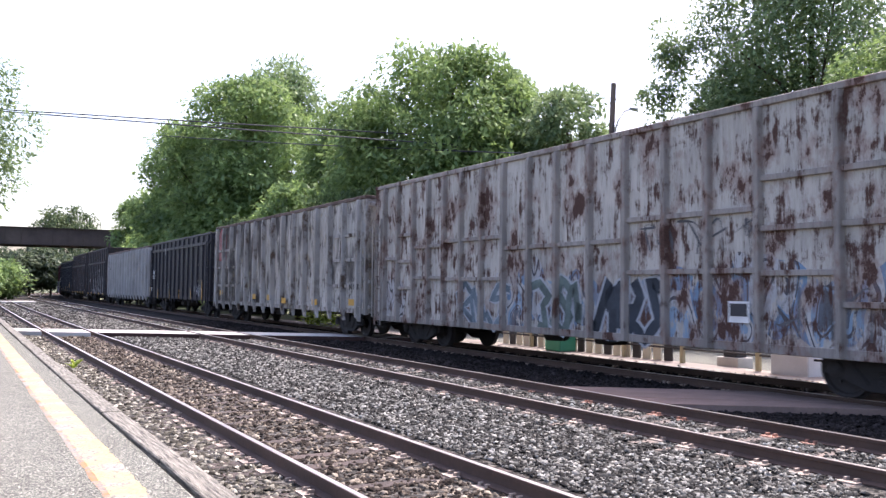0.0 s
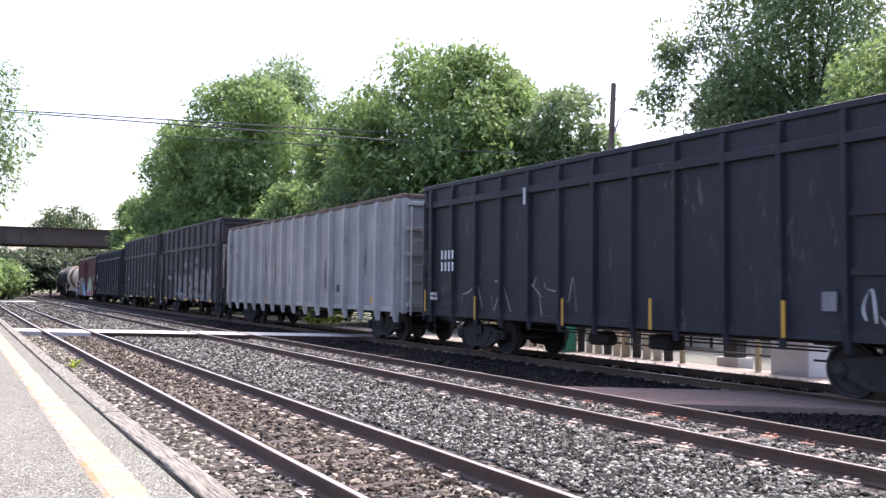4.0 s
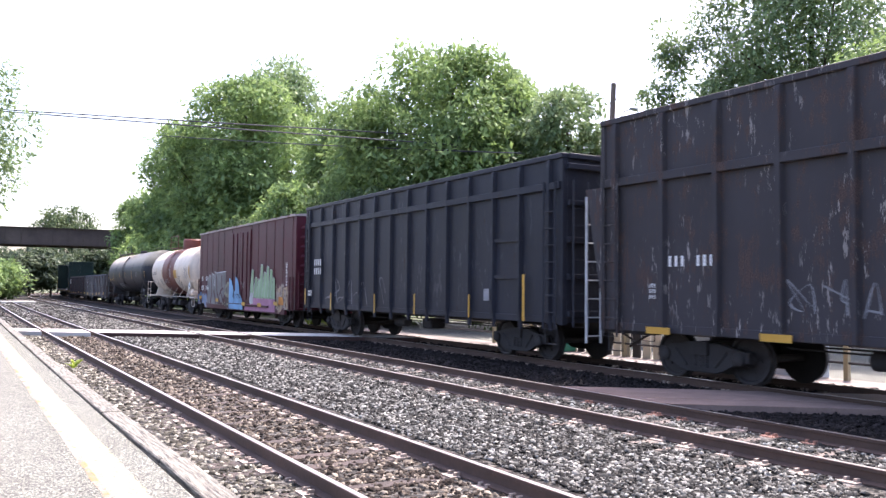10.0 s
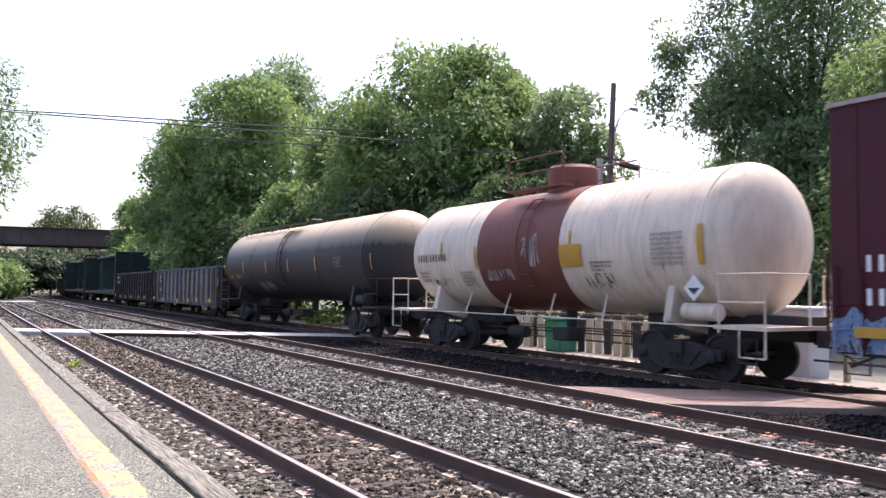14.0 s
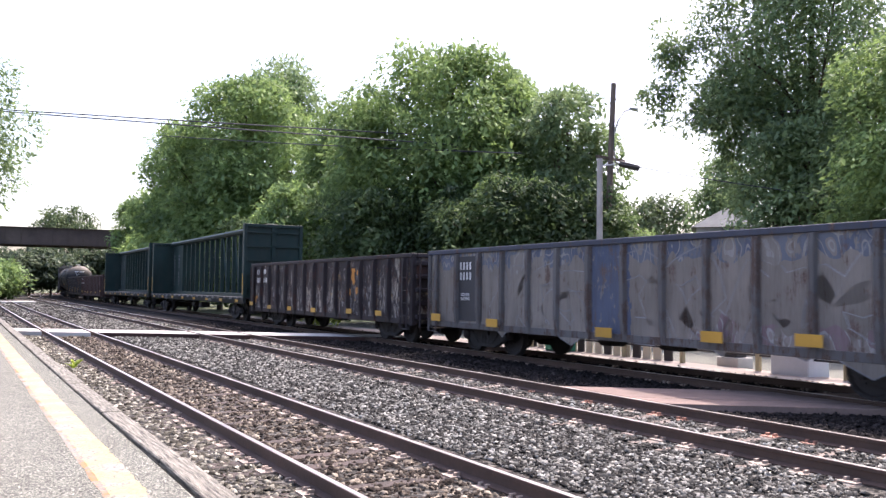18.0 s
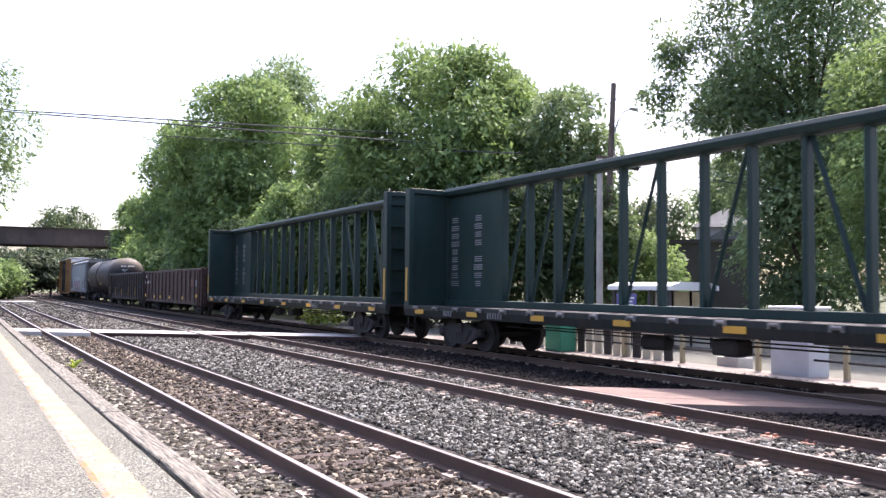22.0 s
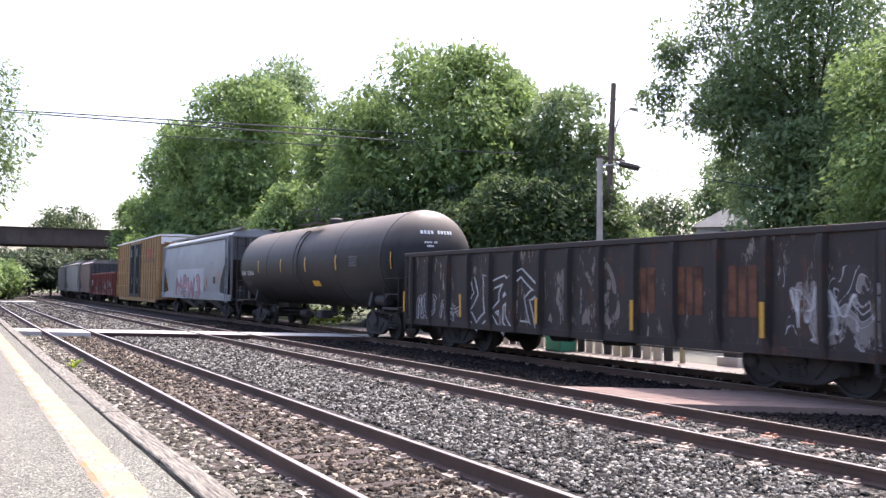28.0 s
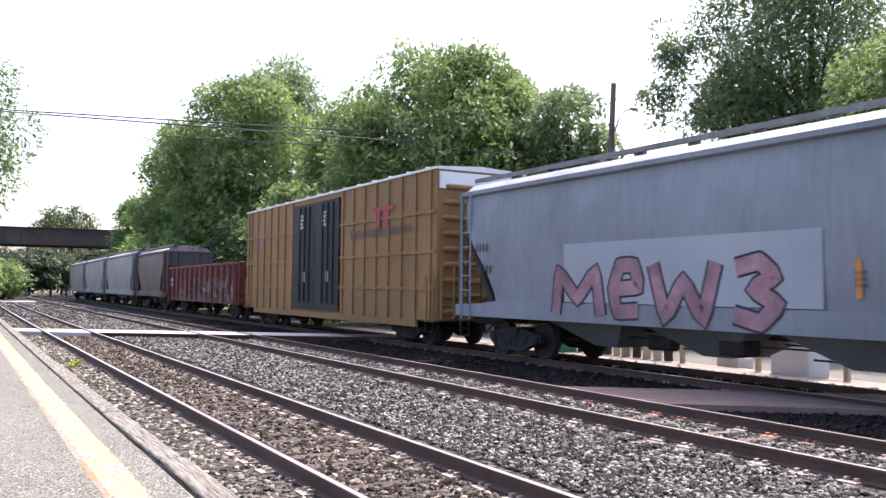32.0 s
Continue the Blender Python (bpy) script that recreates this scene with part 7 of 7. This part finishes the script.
couple(hb, 367.3, 377.9)
for fr, mt in ((379.0, "pale_grey"), (395.4, "pale_grey"), (411.8, "pale_grey")):
    couple(hopper("grey covered hopper car near the end of view", 15.3, P[mt], P["pale_grey"], 4.65), fr, fr + 15.3)


# ---- trees ----
def leaf_cloud(rng, centres, radii, count, size, flat=0.5):
    """Folded leaf sprays on the skins of round clumps, turned outwards and up, a few of them inside."""
    w = radii ** 2
    idx = rng.choice(len(centres), count, p=w / w.sum())
    d = rng.normal(size=(count, 3)) + np.array([0, 0, 0.30])
    d /= np.linalg.norm(d, axis=1)[:, None]
    deep = np.where(rng.rand(count) < 0.14, 0.25 + 0.5 * rng.rand(count), 0.72 + 0.28 * rng.rand(count))
    lump = 1 + 0.18 * np.sin(d[:, 0] * 5 + idx) * np.sin(d[:, 1] * 5 + 2 * idx) + 0.09 * rng.normal(size=count)
    p = centres[idx] + d * (radii[idx] * deep * lump)[:, None] * np.array([1, 1, 0.82])
    # each spray points outwards and droops, its face turned up
    u = d * np.array([0.9, 0.9, 0.25]) + rng.normal(size=(count, 3)) * 0.55 - np.array([0, 0, flat])
    u /= np.linalg.norm(u, axis=1)[:, None]
    v = np.cross(u, d * 0.5 + rng.normal(size=(count, 3)) * 0.4 + np.array([0, 0, 0.8]))
    v /= np.linalg.norm(v, axis=1)[:, None]
    nrm = np.cross(u, v)
    s = size * (0.35 + 1.15 * rng.rand(count) ** 1.5)[:, None]
    ring = [p - u * s * 0.70 - nrm * s * 0.14, p + v * s * 0.30, p + u * s * 0.70 - nrm * s * 0.14, p - v * s * 0.30]
    verts = np.stack(ring, 1).reshape(-1, 3)
    f = np.arange(count * 4).reshape(-1, 4)
    return verts, f


def tree(label, x, y, zg, top, rx, ry, crown_h, leaves, size, mat, seed, clump=1.15, n_clump=60, trunk_r=0.28, kind_name="tree", hollow=0.4, boughs=()):
    """Tapered trunk, forked limbs that reach into the crown, and a crown of leaf clumps."""
    rng = np.random.RandomState(seed)
    r = random.Random(seed)
    ob = thing(kind_name, label, kind_name, "trees beside the railway", m=pose(x, y, zg))
    H = top - zg
    cz = H - crown_h / 2
    # lumps of leaf on the skin of a dome, and larger ones that fill its inside
    core = n_clump // 4
    d = rng.normal(size=(n_clump, 3))
    d /= np.linalg.norm(d, axis=1)[:, None]
    q = hollow + (0.96 - hollow) * rng.rand(n_clump) ** 0.6
    q[:core] = 0.25 + 0.4 * rng.rand(core)
    cen = d * q[:, None] * np.array([rx, ry, crown_h / 2]) + np.array([0, 0, cz])
    lift = (cen[:, 2] - cz) / (crown_h / 2)
    cen[:, :2] *= (1 - 0.10 * np.clip(lift, 0, 1) + 0.05 * np.clip(-lift, 0, 1))[:, None]
    cen[:, :2] += rng.normal(size=(n_clump, 2)) * 0.05 * rx
    rad = clump * (0.6 + 0.7 * rng.rand(n_clump))
    rad[core:] *= 0.75 + 0.6 * rng.rand(n_clump - core)
    rad[:core] *= 1.9
    cen[:, 2] = np.clip(cen[:, 2], 0.3, H - rad * 0.8)
    for bx, by, bz, br, bh in boughs:
        e = rng.normal(size=(9, 3)) * np.array([br, br, bh]) * 0.30
        cen, rad = np.vstack([cen, e + np.array([bx - x, by - y, bz - zg])]), np.append(rad, 0.55 + 0.4 * rng.rand(9))
    bm = bmesh.new()
    tube(bm, [(0, 0, -0.6), (r.uniform(-.1, .1), r.uniform(-.1, .1), H * 0.25), (r.uniform(-.3, .3), r.uniform(-.3, .3), H * 0.55), (r.uniform(-.4, .4), r.uniform(-.4, .4), H * 0.85)], trunk_r, 9, trunk_r * 0.25)
    part("trunk", bm, M["bark"], ob, smooth=True)
    for k in range(min(10, n_clump)):
        c = cen[k * (n_clump // min(10, n_clump))]
        z0 = H * r.uniform(0.2, 0.5)
        bm = bmesh.new()
        tube(bm, [(0, 0, min(z0, c[2] * 0.8)), (c[0] * 0.45, c[1] * 0.45, (z0 + c[2]) / 2 + 0.3), tuple(c)], trunk_r * 0.42, 6, 0.03)
        part("limb", bm, M["bark"], ob, smooth=True)
    v, f = leaf_cloud(rng, cen, rad, leaves, size)
    cr = new("crown", arrays("crown", v, f, mat))
    cr.parent = ob
    return ob


TREES = [
    ("leafy tree at the far end of the tree line", 22.4, 113.0, 14.6, 4.4, 14.0, 11000, 0.42, "leaf", 1),
    ("tall leafy tree beside the tracks", 22.4, 92.0, 19.8, 5.8, 19.0, 18000, 0.40, "leaf", 2),
    ("dense leafy tree beside the tracks", 21.2, 69.0, 19.4, 6.2, 18.2, 28000, 0.34, "leaf", 3),
    ("tall thin-topped tree above its neighbours", 27.8, 78.0, 25.2, 4.8, 12.0, 8000, 0.34, "leaf_dark", 4),
    ("broad leafy tree in full summer leaf", 23.6, 53.0, 14.8, 3.6, 13.6, 16000, 0.29, "leaf", 5),
    ("large rounded tree in full summer leaf", 25.2, 42.6, 16.1, 6.0, 15.2, 42000, 0.27, "leaf", 6),
    ("slender leafy tree among taller trees", 29.0, 41.3, 15.4, 1.5, 7.0, 4500, 0.26, "leaf_dark", 7),
    ("leafy tree beside the utility poles", 28.1, 34.9, 12.6, 2.9, 11.4, 14000, 0.24, "leaf_dark", 8),
    ("low leafy tree behind the tracks", 19.3, 51.0, 8.4, 3.0, 7.4, 9000, 0.28, "leaf", 9),
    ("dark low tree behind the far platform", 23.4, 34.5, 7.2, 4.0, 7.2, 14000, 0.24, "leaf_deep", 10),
    ("low leafy tree behind the tracks", 20.6, 74.0, 8.0, 4.6, 7.6, 9000, 0.34, "leaf_dark", 11),
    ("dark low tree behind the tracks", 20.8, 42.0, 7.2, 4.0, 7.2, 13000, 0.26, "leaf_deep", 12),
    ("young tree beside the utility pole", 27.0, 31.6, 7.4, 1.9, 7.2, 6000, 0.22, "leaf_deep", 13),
    ("large dark maple with a high crown", 32.6, 23.6, 21.0, 4.6, 20.0, 50000, 0.17, "leaf_dark", 14),
    ("bright leafy tree behind the parking area", 27.6, 14.8, 11.0, 3.5, 10.0, 30000, 0.155, "leaf", 16),
    ("dark undergrowth tree beneath the maple", 29.4, 21.4, 8.6, 2.5, 8.4, 11000, 0.21, "leaf_dark", 17),
    ("hazy distant tree beyond the house", 77.6, 77.9, 14.0, 4.6, 8.0, 2600, 0.5, "leaf_far", 18),
    ("distant tree beside the house", 62.0, 54.0, 14.4, 3.0, 10.0, 5000, 0.36, "leaf_dark", 19),
    ("rounded bush below the utility poles", 32.6, 34.2, 4.7, 2.2, 4.4, 7000, 0.22, "leaf", 20),
    ("rounded bush beside the parking area", 30.2, 33.0, 4.9, 1.9, 4.6, 5000, 0.20, "leaf", 21),
    ("overhanging tree beside the platform", -1.0, 35.0, 11.2, 3.1, 8.2, 28000, 0.14, "leaf_dark", 22),
    ("distant tree behind the bridge", 17.8, 169.1, 16.4, 5.8, 10.0, 4500, 0.5, "leaf_far", 23),
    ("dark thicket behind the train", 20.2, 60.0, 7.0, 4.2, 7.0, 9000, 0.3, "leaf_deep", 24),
    ("leafy thicket at the bend of the tracks", 20.6, 86.0, 7.5, 4.8, 7.4, 9000, 0.36, "leaf", 25),
    ("dark tree behind the parking area", 31.0, 14.5, 13.0, 4.0, 12.5, 14000, 0.26, "leaf_dark", 26),
    ("leafy thicket beyond the bend", 21.5, 100.0, 8.0, 4.8, 7.8, 7000, 0.4, "leaf", 27),
]
for lab, x, y, top, rr, ch, n, sz, mt, sd in TREES:
    tree(lab, x, y, -0.34, top, rr, rr, ch, int(n * 1.9), sz * 0.98, M[mt], 100 + sd, clump=min(1.7, 0.19 * rr + 0.34), n_clump=int(36 + 15 * rr) + (40 if sd == 14 else 0), hollow=0.3 if sd in (4, 14) else 0.84, boughs=((28.9, 28.1, 11.8, 1.5, 2.4), (28.4, 28.3, 10.6, 1.2, 1.6), (28.9, 28.0, 12.9, 1.1, 1.2), (29.4, 26.8, 9.4, 1.0, 1.6), (30.6, 26.6, 14.6, 1.6, 2.2), (31.2, 25.6, 16.6, 1.6, 1.8), (29.9, 26.9, 13.2, 1.5, 2.0), (30.1, 26.6, 10.6, 1.3, 2.0), (30.2, 26.8, 16.2, 1.6, 1.8), (30.6, 26.0, 8.4, 1.3, 1.6), (31.0, 25.6, 12.0, 1.6, 2.4)) if sd == 14 else ())
tree("bright green weeds beside the far platform's end", 16.4, 40.5, -0.34, 0.75, 1.3, 1.6, 0.9, 900, 0.16, M["weed"], 330, clump=0.3, n_clump=24, trunk_r=0.03, kind_name="weed")
for k, (x, y, top, rr) in enumerate(((2.2, 117, 5.8, 3.4), (5.6, 121, 5.0, 2.6), (-1.5, 112, 6.8, 4.0), (11.0, 150, 8, 4.5), (17, 155, 9, 5), (23, 158, 10, 5.5), (5.0, 152, 9, 5.0), (-3.0, 150, 10, 5.5), (30, 160, 11, 6), (-12, 150, 11, 6), (8.0, 146, 7, 4.0), (14.0, 149, 8, 4.5))):
    tree("leafy bush beyond the platform end" if k < 3 else "hazy woods beyond the bridge", x, y, -0.34, top, rr, rr, top, 5500 if k < 3 else 4500, 0.42 if k < 3 else 0.6, M["leaf"] if k < 3 else M["leaf_woods"], 300 + k, clump=1.2, n_clump=40, trunk_r=0.2, kind_name="bush" if k < 3 else "tree")

# ---- bridge over the tracks ----
bridge = thing("bridge", "dark rusty plate-girder bridge over the tracks", "bridge", m=pose(12.0, 124.2, 0.35, 0, 0.0, -5.5))
bm = bmesh.new()
box(bm, -26, 18, -0.03, 0.03, 6.75, 9.0)
part("girder", bm, M["girder"], bridge, "riveted plate girder")
for z in (6.72, 9.0):
    bm = bmesh.new()
    box(bm, -26, 18, -0.25, 0.25, z, z + 0.08)
    part("flange", bm, M["girder"], bridge)
for i in range(23):
    part("stiffener", shared(("stiffener",), lambda b: box(b, -0.04, 0.04, -0.16, -0.032, 6.8, 9.0), M["girder"]), None, bridge, loc=(-25 + i * 1.9, 0, 0))
bm = bmesh.new()
box(bm, -26, 18, 0.3, 8.5, 7.4, 7.9)
part("deck", bm, M["concrete"], bridge)
bm = bmesh.new()
box(bm, -26, 18, 8.5, 8.56, 6.75, 9.0)
part("far_girder", bm, M["girder"], bridge)
for x in (-9.0, 14.5):
    bm = bmesh.new()
    box(bm, x - 0.8, x + 0.8, -0.3, 8.8, -0.95, 6.72)
    part("abutment", bm, M["stone_wall"], bridge, "stone abutment")

# ---- poles, lamps and wires ----
pole = thing("utility_pole", "tall dark wooden utility pole, leaning slightly", "utility pole", m=pose(27.5, 31.25, -0.34, 0, 2.9, 0))
bm = bmesh.new()
tube(bm, [(0, 0, 0), (0, 0, 12.35)], 0.19, 12, 0.13)
part("post", bm, M["pole_wood"], pole, smooth=True)
bm = bmesh.new()
tube(bm, [(0.08, 0, 9.6), (0.3, -0.1, 10.5), (0.6, -0.2, 11.0), (0.9, -0.3, 11.15)], 0.045, 6)
part("lamp_arm", bm, M["galv"], pole)
bm = bmesh.new()
lathe(bm, [(-0.25, 0.02), (-0.2, 0.09), (0.2, 0.11), (0.28, 0.03)], 10, (0, 0, 0), "x")
lamp = part("lamp_head", bm, M["galv"], pole, "grey street-lamp head", loc=(1.05, -0.36, 11.17), smooth=True)
bm = bmesh.new()
tube(bm, [(0.02, 0, 11.6), (0.35, -0.1, 11.5)], 0.02, 5)
tube(bm, [(0.05, -0.02, 11.3), (-0.1, -0.3, 9.0), (-0.55, -1.2, 7.6)], 0.03, 5)
part("guy_wire", bm, M["wire"], pole)
bm = bmesh.new()
box(bm, -0.9, 0.9, -0.07, 0.07, 8.5, 8.62)
part("crossarm", bm, M["pole_wood"], pole)
short = thing("utility_pole", "short pale wooden pole carrying a floodlight", "utility pole", m=pose(23.7, 27.2, -0.34))
bm = bmesh.new()
tube(bm, [(0, 0, 0), (0, 0, 7.65)], 0.15, 12, 0.12)
part("post", bm, M["pole_pale"], short, smooth=True)
bm = bmesh.new()
tube(bm, [(0.05, 0, 7.35), (0.5, -0.4, 7.4)], 0.035, 6)
part("lamp_arm", bm, M["galv"], short)
bm = bmesh.new()
lathe(bm, [(-0.45, 0.05), (-0.42, 0.13), (0.42, 0.13), (0.45, 0.05)], 10, (0, 0, 0), "x")
fl = part("lamp_head", bm, M["steel_dark"], short, "dark cylindrical floodlight head", loc=(0.95, -0.78, 7.32), smooth=True)
fl.rotation_euler = (0, radians(16), radians(-40))


def wire(name, label, a, b, sag, r=0.022):
    a, b = Vector(a), Vector(b)
    bm = bmesh.new()
    tube(bm, [a.lerp(b, i / 16) - Vector((0, 0, sag * (1 - (2 * i / 16 - 1) ** 2))) for i in range(17)], r, 5)
    return tagged(new(name, mesh_of(bm, name, M["wire"])), label, "wire")


wire("overhead_wire", "dark overhead wire crossing the tracks", (-13.8, 51.9, 10.62), (25.5, 39.1, 10.17), 0.05, 0.036)
wire("overhead_wire", "second dark overhead wire crossing the tracks", (-13.0, 49.7, 10.42), (24.5, 37.4, 9.34), 0.05, 0.036)
wire("overhead_wire", "thin overhead wire crossing the tracks", (12.3, 58.7, 11.97), (24.0, 33.3, 8.4), 0.1, 0.03)
wire("overhead_wire", "overhead wire running off into the trees", (23.9, 27.0, 7.2), (30.5, 17.5, 4.9), 0.15, 0.02)
wire("overhead_wire", "upper overhead wire running off into the trees", (27.8, 31.0, 9.8), (36, 8.0, 9.5), 0.3, 0.016)

# ---- far platform railing, cabinets and the buildings behind ----
fence = thing("platform_railing", "railing with yellow posts behind the far platform", "railing")
for k, y in enumerate((9.5, 11.62, 14.0, 16.5, 18.8, 21.1, 23.4, 25.7)):
    bm = bmesh.new()
    box(bm, 17.28, 17.4, y - 0.06, y + 0.06, -0.3, 0.95)
    part("post", bm, M["post_yellow"], fence, bevel=0.015)
for z in (0.12, 0.5, 0.88):
    bm = bmesh.new()
    tube(bm, [(17.33, 4.0, z), (17.33, 30, z)], 0.03, 6)
    part("rail", bm, M["steel_dark"], fence)
for k in range(20):
    bm = bmesh.new()
    y = 17.0 + 0.42 * k
    box(bm, 17.45, 17.5, y, y + 0.3, -0.3, 0.75)
    part("picket", bm, M["cream"] if k % 3 else M["dark_wall"], fence)
cab = thing("utility_cabinet", "grey steel utility cabinet beside the railing", "cabinet", m=pose(17.5, 12.95, -0.33))
bm = bmesh.new()
box(bm, -0.40, 0.40, -0.52, 0.52, 0, 1.62)
part("body", bm, M["box_grey"], cab, bevel=0.03)
bm = bmesh.new()
box(bm, -0.44, 0.44, -0.56, 0.56, 1.62, 1.69)
part("lid", bm, M["white_paint"], cab, bevel=0.02)
cab2 = thing("bollard_base", "dark box on a concrete base", "bollard", m=pose(17.9, 15.2, -0.33))
bm = bmesh.new()
box(bm, -0.3, 0.3, -0.35, 0.35, 0, 0.3)
part("base", bm, M["concrete"], cab2, bevel=0.02)
bm = bmesh.new()
box(bm, -0.2, 0.2, -0.22, 0.22, 0.3, 0.85)
part("box", bm, M["steel_dark"], cab2, bevel=0.02)
bin_ = thing("litter_bin", "green plastic bin on the far platform", "bin", m=pose(17.0, 21.4, -0.27))
bm = bmesh.new()
prism(bm, [(-0.33, -0.4), (0.33, -0.4), (0.33, 0.4), (-0.33, 0.4)], 0, 1.0, "z")
part("body", bm, M["green_bin"], bin_, bevel=0.04)
bm = bmesh.new()
box(bm, -0.36, 0.36, -0.44, 0.44, 1.0, 1.07)
part("lid", bm, M["green_bin"], bin_, bevel=0.02)
shel = thing("shelter", "small white-roofed shelter with glazed sides", "shelter", m=pose(22.5, 22.4, -0.33, 0, 0, 0))
bm = bmesh.new()
prism(bm, [(-1.2, 2.05), (-1.2, 2.2), (-0.7, 2.34), (0.7, 2.34), (1.2, 2.2), (1.2, 2.05)], -1.6, 1.6, "y")
part("roof", bm, M["white_paint"], shel, "white curved roof")
for x in (-1.05, 1.05):
    for y in (-1.4, -0.45, 0.45, 1.4):
        bm = bmesh.new()
        box(bm, x - 0.05, x + 0.05, y - 0.06, y + 0.06, 0, 2.05)
        part("post", bm, M["dark_wall"], shel)
    bm = bmesh.new()
    box(bm, x - 0.04, x + 0.04, -1.5, 1.5, 0.0, 0.75)
    part("panel", bm, M["cream"], shel)
bm = bmesh.new()
box(bm, 1.0, 1.03, -1.4, 1.4, 0.8, 2.0)
part("back_panel", bm, M["cream"], shel)
sign = thing("station_sign", "small violet station sign with white lettering, on posts", "sign", m=pose(20.3, 21.9, -0.33, 0, 0, -43))
for x in (-0.3, 0.3):
    bm = bmesh.new()
    box(bm, x - 0.03, x + 0.03, -0.03, 0.03, 0, 1.95)
    part("post", bm, M["steel_dark"], sign)
bm = bmesh.new()
box(bm, -0.34, 0.34, -0.06, -0.032, 1.42, 1.92)
face = part("sign_face", bm, M["violet_sign"], sign, "violet sign face", bevel=0.005)
for z, w in ((1.74, 0.26), (1.62, 0.2), (1.5, 0.23)):
    bm = bmesh.new()
    box(bm, -w, w, -0.066, -0.061, z, z + 0.06)
    part("marking", bm, M["white_mark"], face, "white lettering as plain bars")
house = thing("house", "grey two-storey house with a hipped roof", "house", m=pose(54.4, 47.0, -0.34, 0, 0, 42))
bm = bmesh.new()
box(bm, -2.3, 2.3, -2.3, 2.3, 0, 7.2)
part("wall", bm, M["siding"], house)
bm = bmesh.new()
vs = [bm.verts.new(p) for p in ((-2.7, -2.7, 7.15), (2.7, -2.7, 7.15), (2.7, 2.7, 7.15), (-2.7, 2.7, 7.15), (-0.3, 0, 8.9), (0.3, 0, 8.9))]
for f in ((0, 1, 5, 4), (1, 2, 5), (2, 3, 4, 5), (3, 0, 4), (3, 2, 1, 0)):
    bm.faces.new([vs[i] for i in f])
part("roof", bm, M["shingle"], house)
bm = bmesh.new()
box(bm, -4.8, -2.31, -2.0, 2.0, 0, 5.6)
part("wing", bm, M["siding"], house)
bm = bmesh.new()
prism(bm, [(-2.3, 5.58), (2.3, 5.58), (0, 7.0)], -5.0, -2.32, "x")
part("wing_roof", bm, M["shingle"], house)
for x, z in ((-1.2, 5.4), (0.9, 5.4), (-1.2, 2.2), (0.9, 2.2)):
    bm = bmesh.new()
    box(bm, x - 0.5, x + 0.5, -2.36, -2.302, z, z + 1.3)
    wnd = part("window", bm, M["white_paint"], house)
    bm = bmesh.new()
    box(bm, x - 0.4, x + 0.4, -2.38, -2.362, z + 0.1, z + 1.2)
    part("pane", bm, M["glass"], wnd)
shop = thing("shop", "low dark shop with a red sign", "shop", m=pose(41.0, 36.5, -0.34, 0, 0, 40))
bm = bmesh.new()
box(bm, -1.8, 1.8, -2.6, 2.6, 0, 5.0)
part("wall", bm, M["dark_wall"], shop)
bm = bmesh.new()
box(bm, -1.95, 1.95, -2.75, 2.75, 5.0, 5.2)
part("roof", bm, M["dark_wall"], shop)
bm = bmesh.new()
box(bm, -1.2, 1.0, -2.72, -2.605, 3.5, 4.0)
part("sign", bm, M["red_sign"], shop, "red sign board")
bm = bmesh.new()
box(bm, -0.7, 0.5, -2.68, -2.605, 1.5, 2.9)
w2 = part("window", bm, M["white_paint"], shop)
bm = bmesh.new()
box(bm, -0.55, 0.35, -2.70, -2.683, 1.65, 2.75)
part("pane", bm, M["glass"], w2)


# ---- what moves ----
def rolled(t):
    """Metres that the train has gone at t seconds."""
    return 9.72 * t - 0.00855 * ((t - 16.0) ** 2 - 256.0)


for car, _ in TRAIN:
    in_space_of(car)


def motions():
    times = [0.5 * i for i in range(65)]
    for car, s0 in TRAIN:
        rows = []
        for t in times:
            x, y, a = along(s0 - rolled(t), TRACKS[2])
            rows.append((t, pose(x, y, 0, 0, 0, -math.degrees(a))))
        walk(car, rows)
    turns = [i / 15 for i in range(481)]
    for w, a in AXLES[:-20]:
        walk(w, [(t, pose(0, a, WHEEL_R, math.degrees(rolled(t) / WHEEL_R), 0, 0)) for t in turns])


motions()
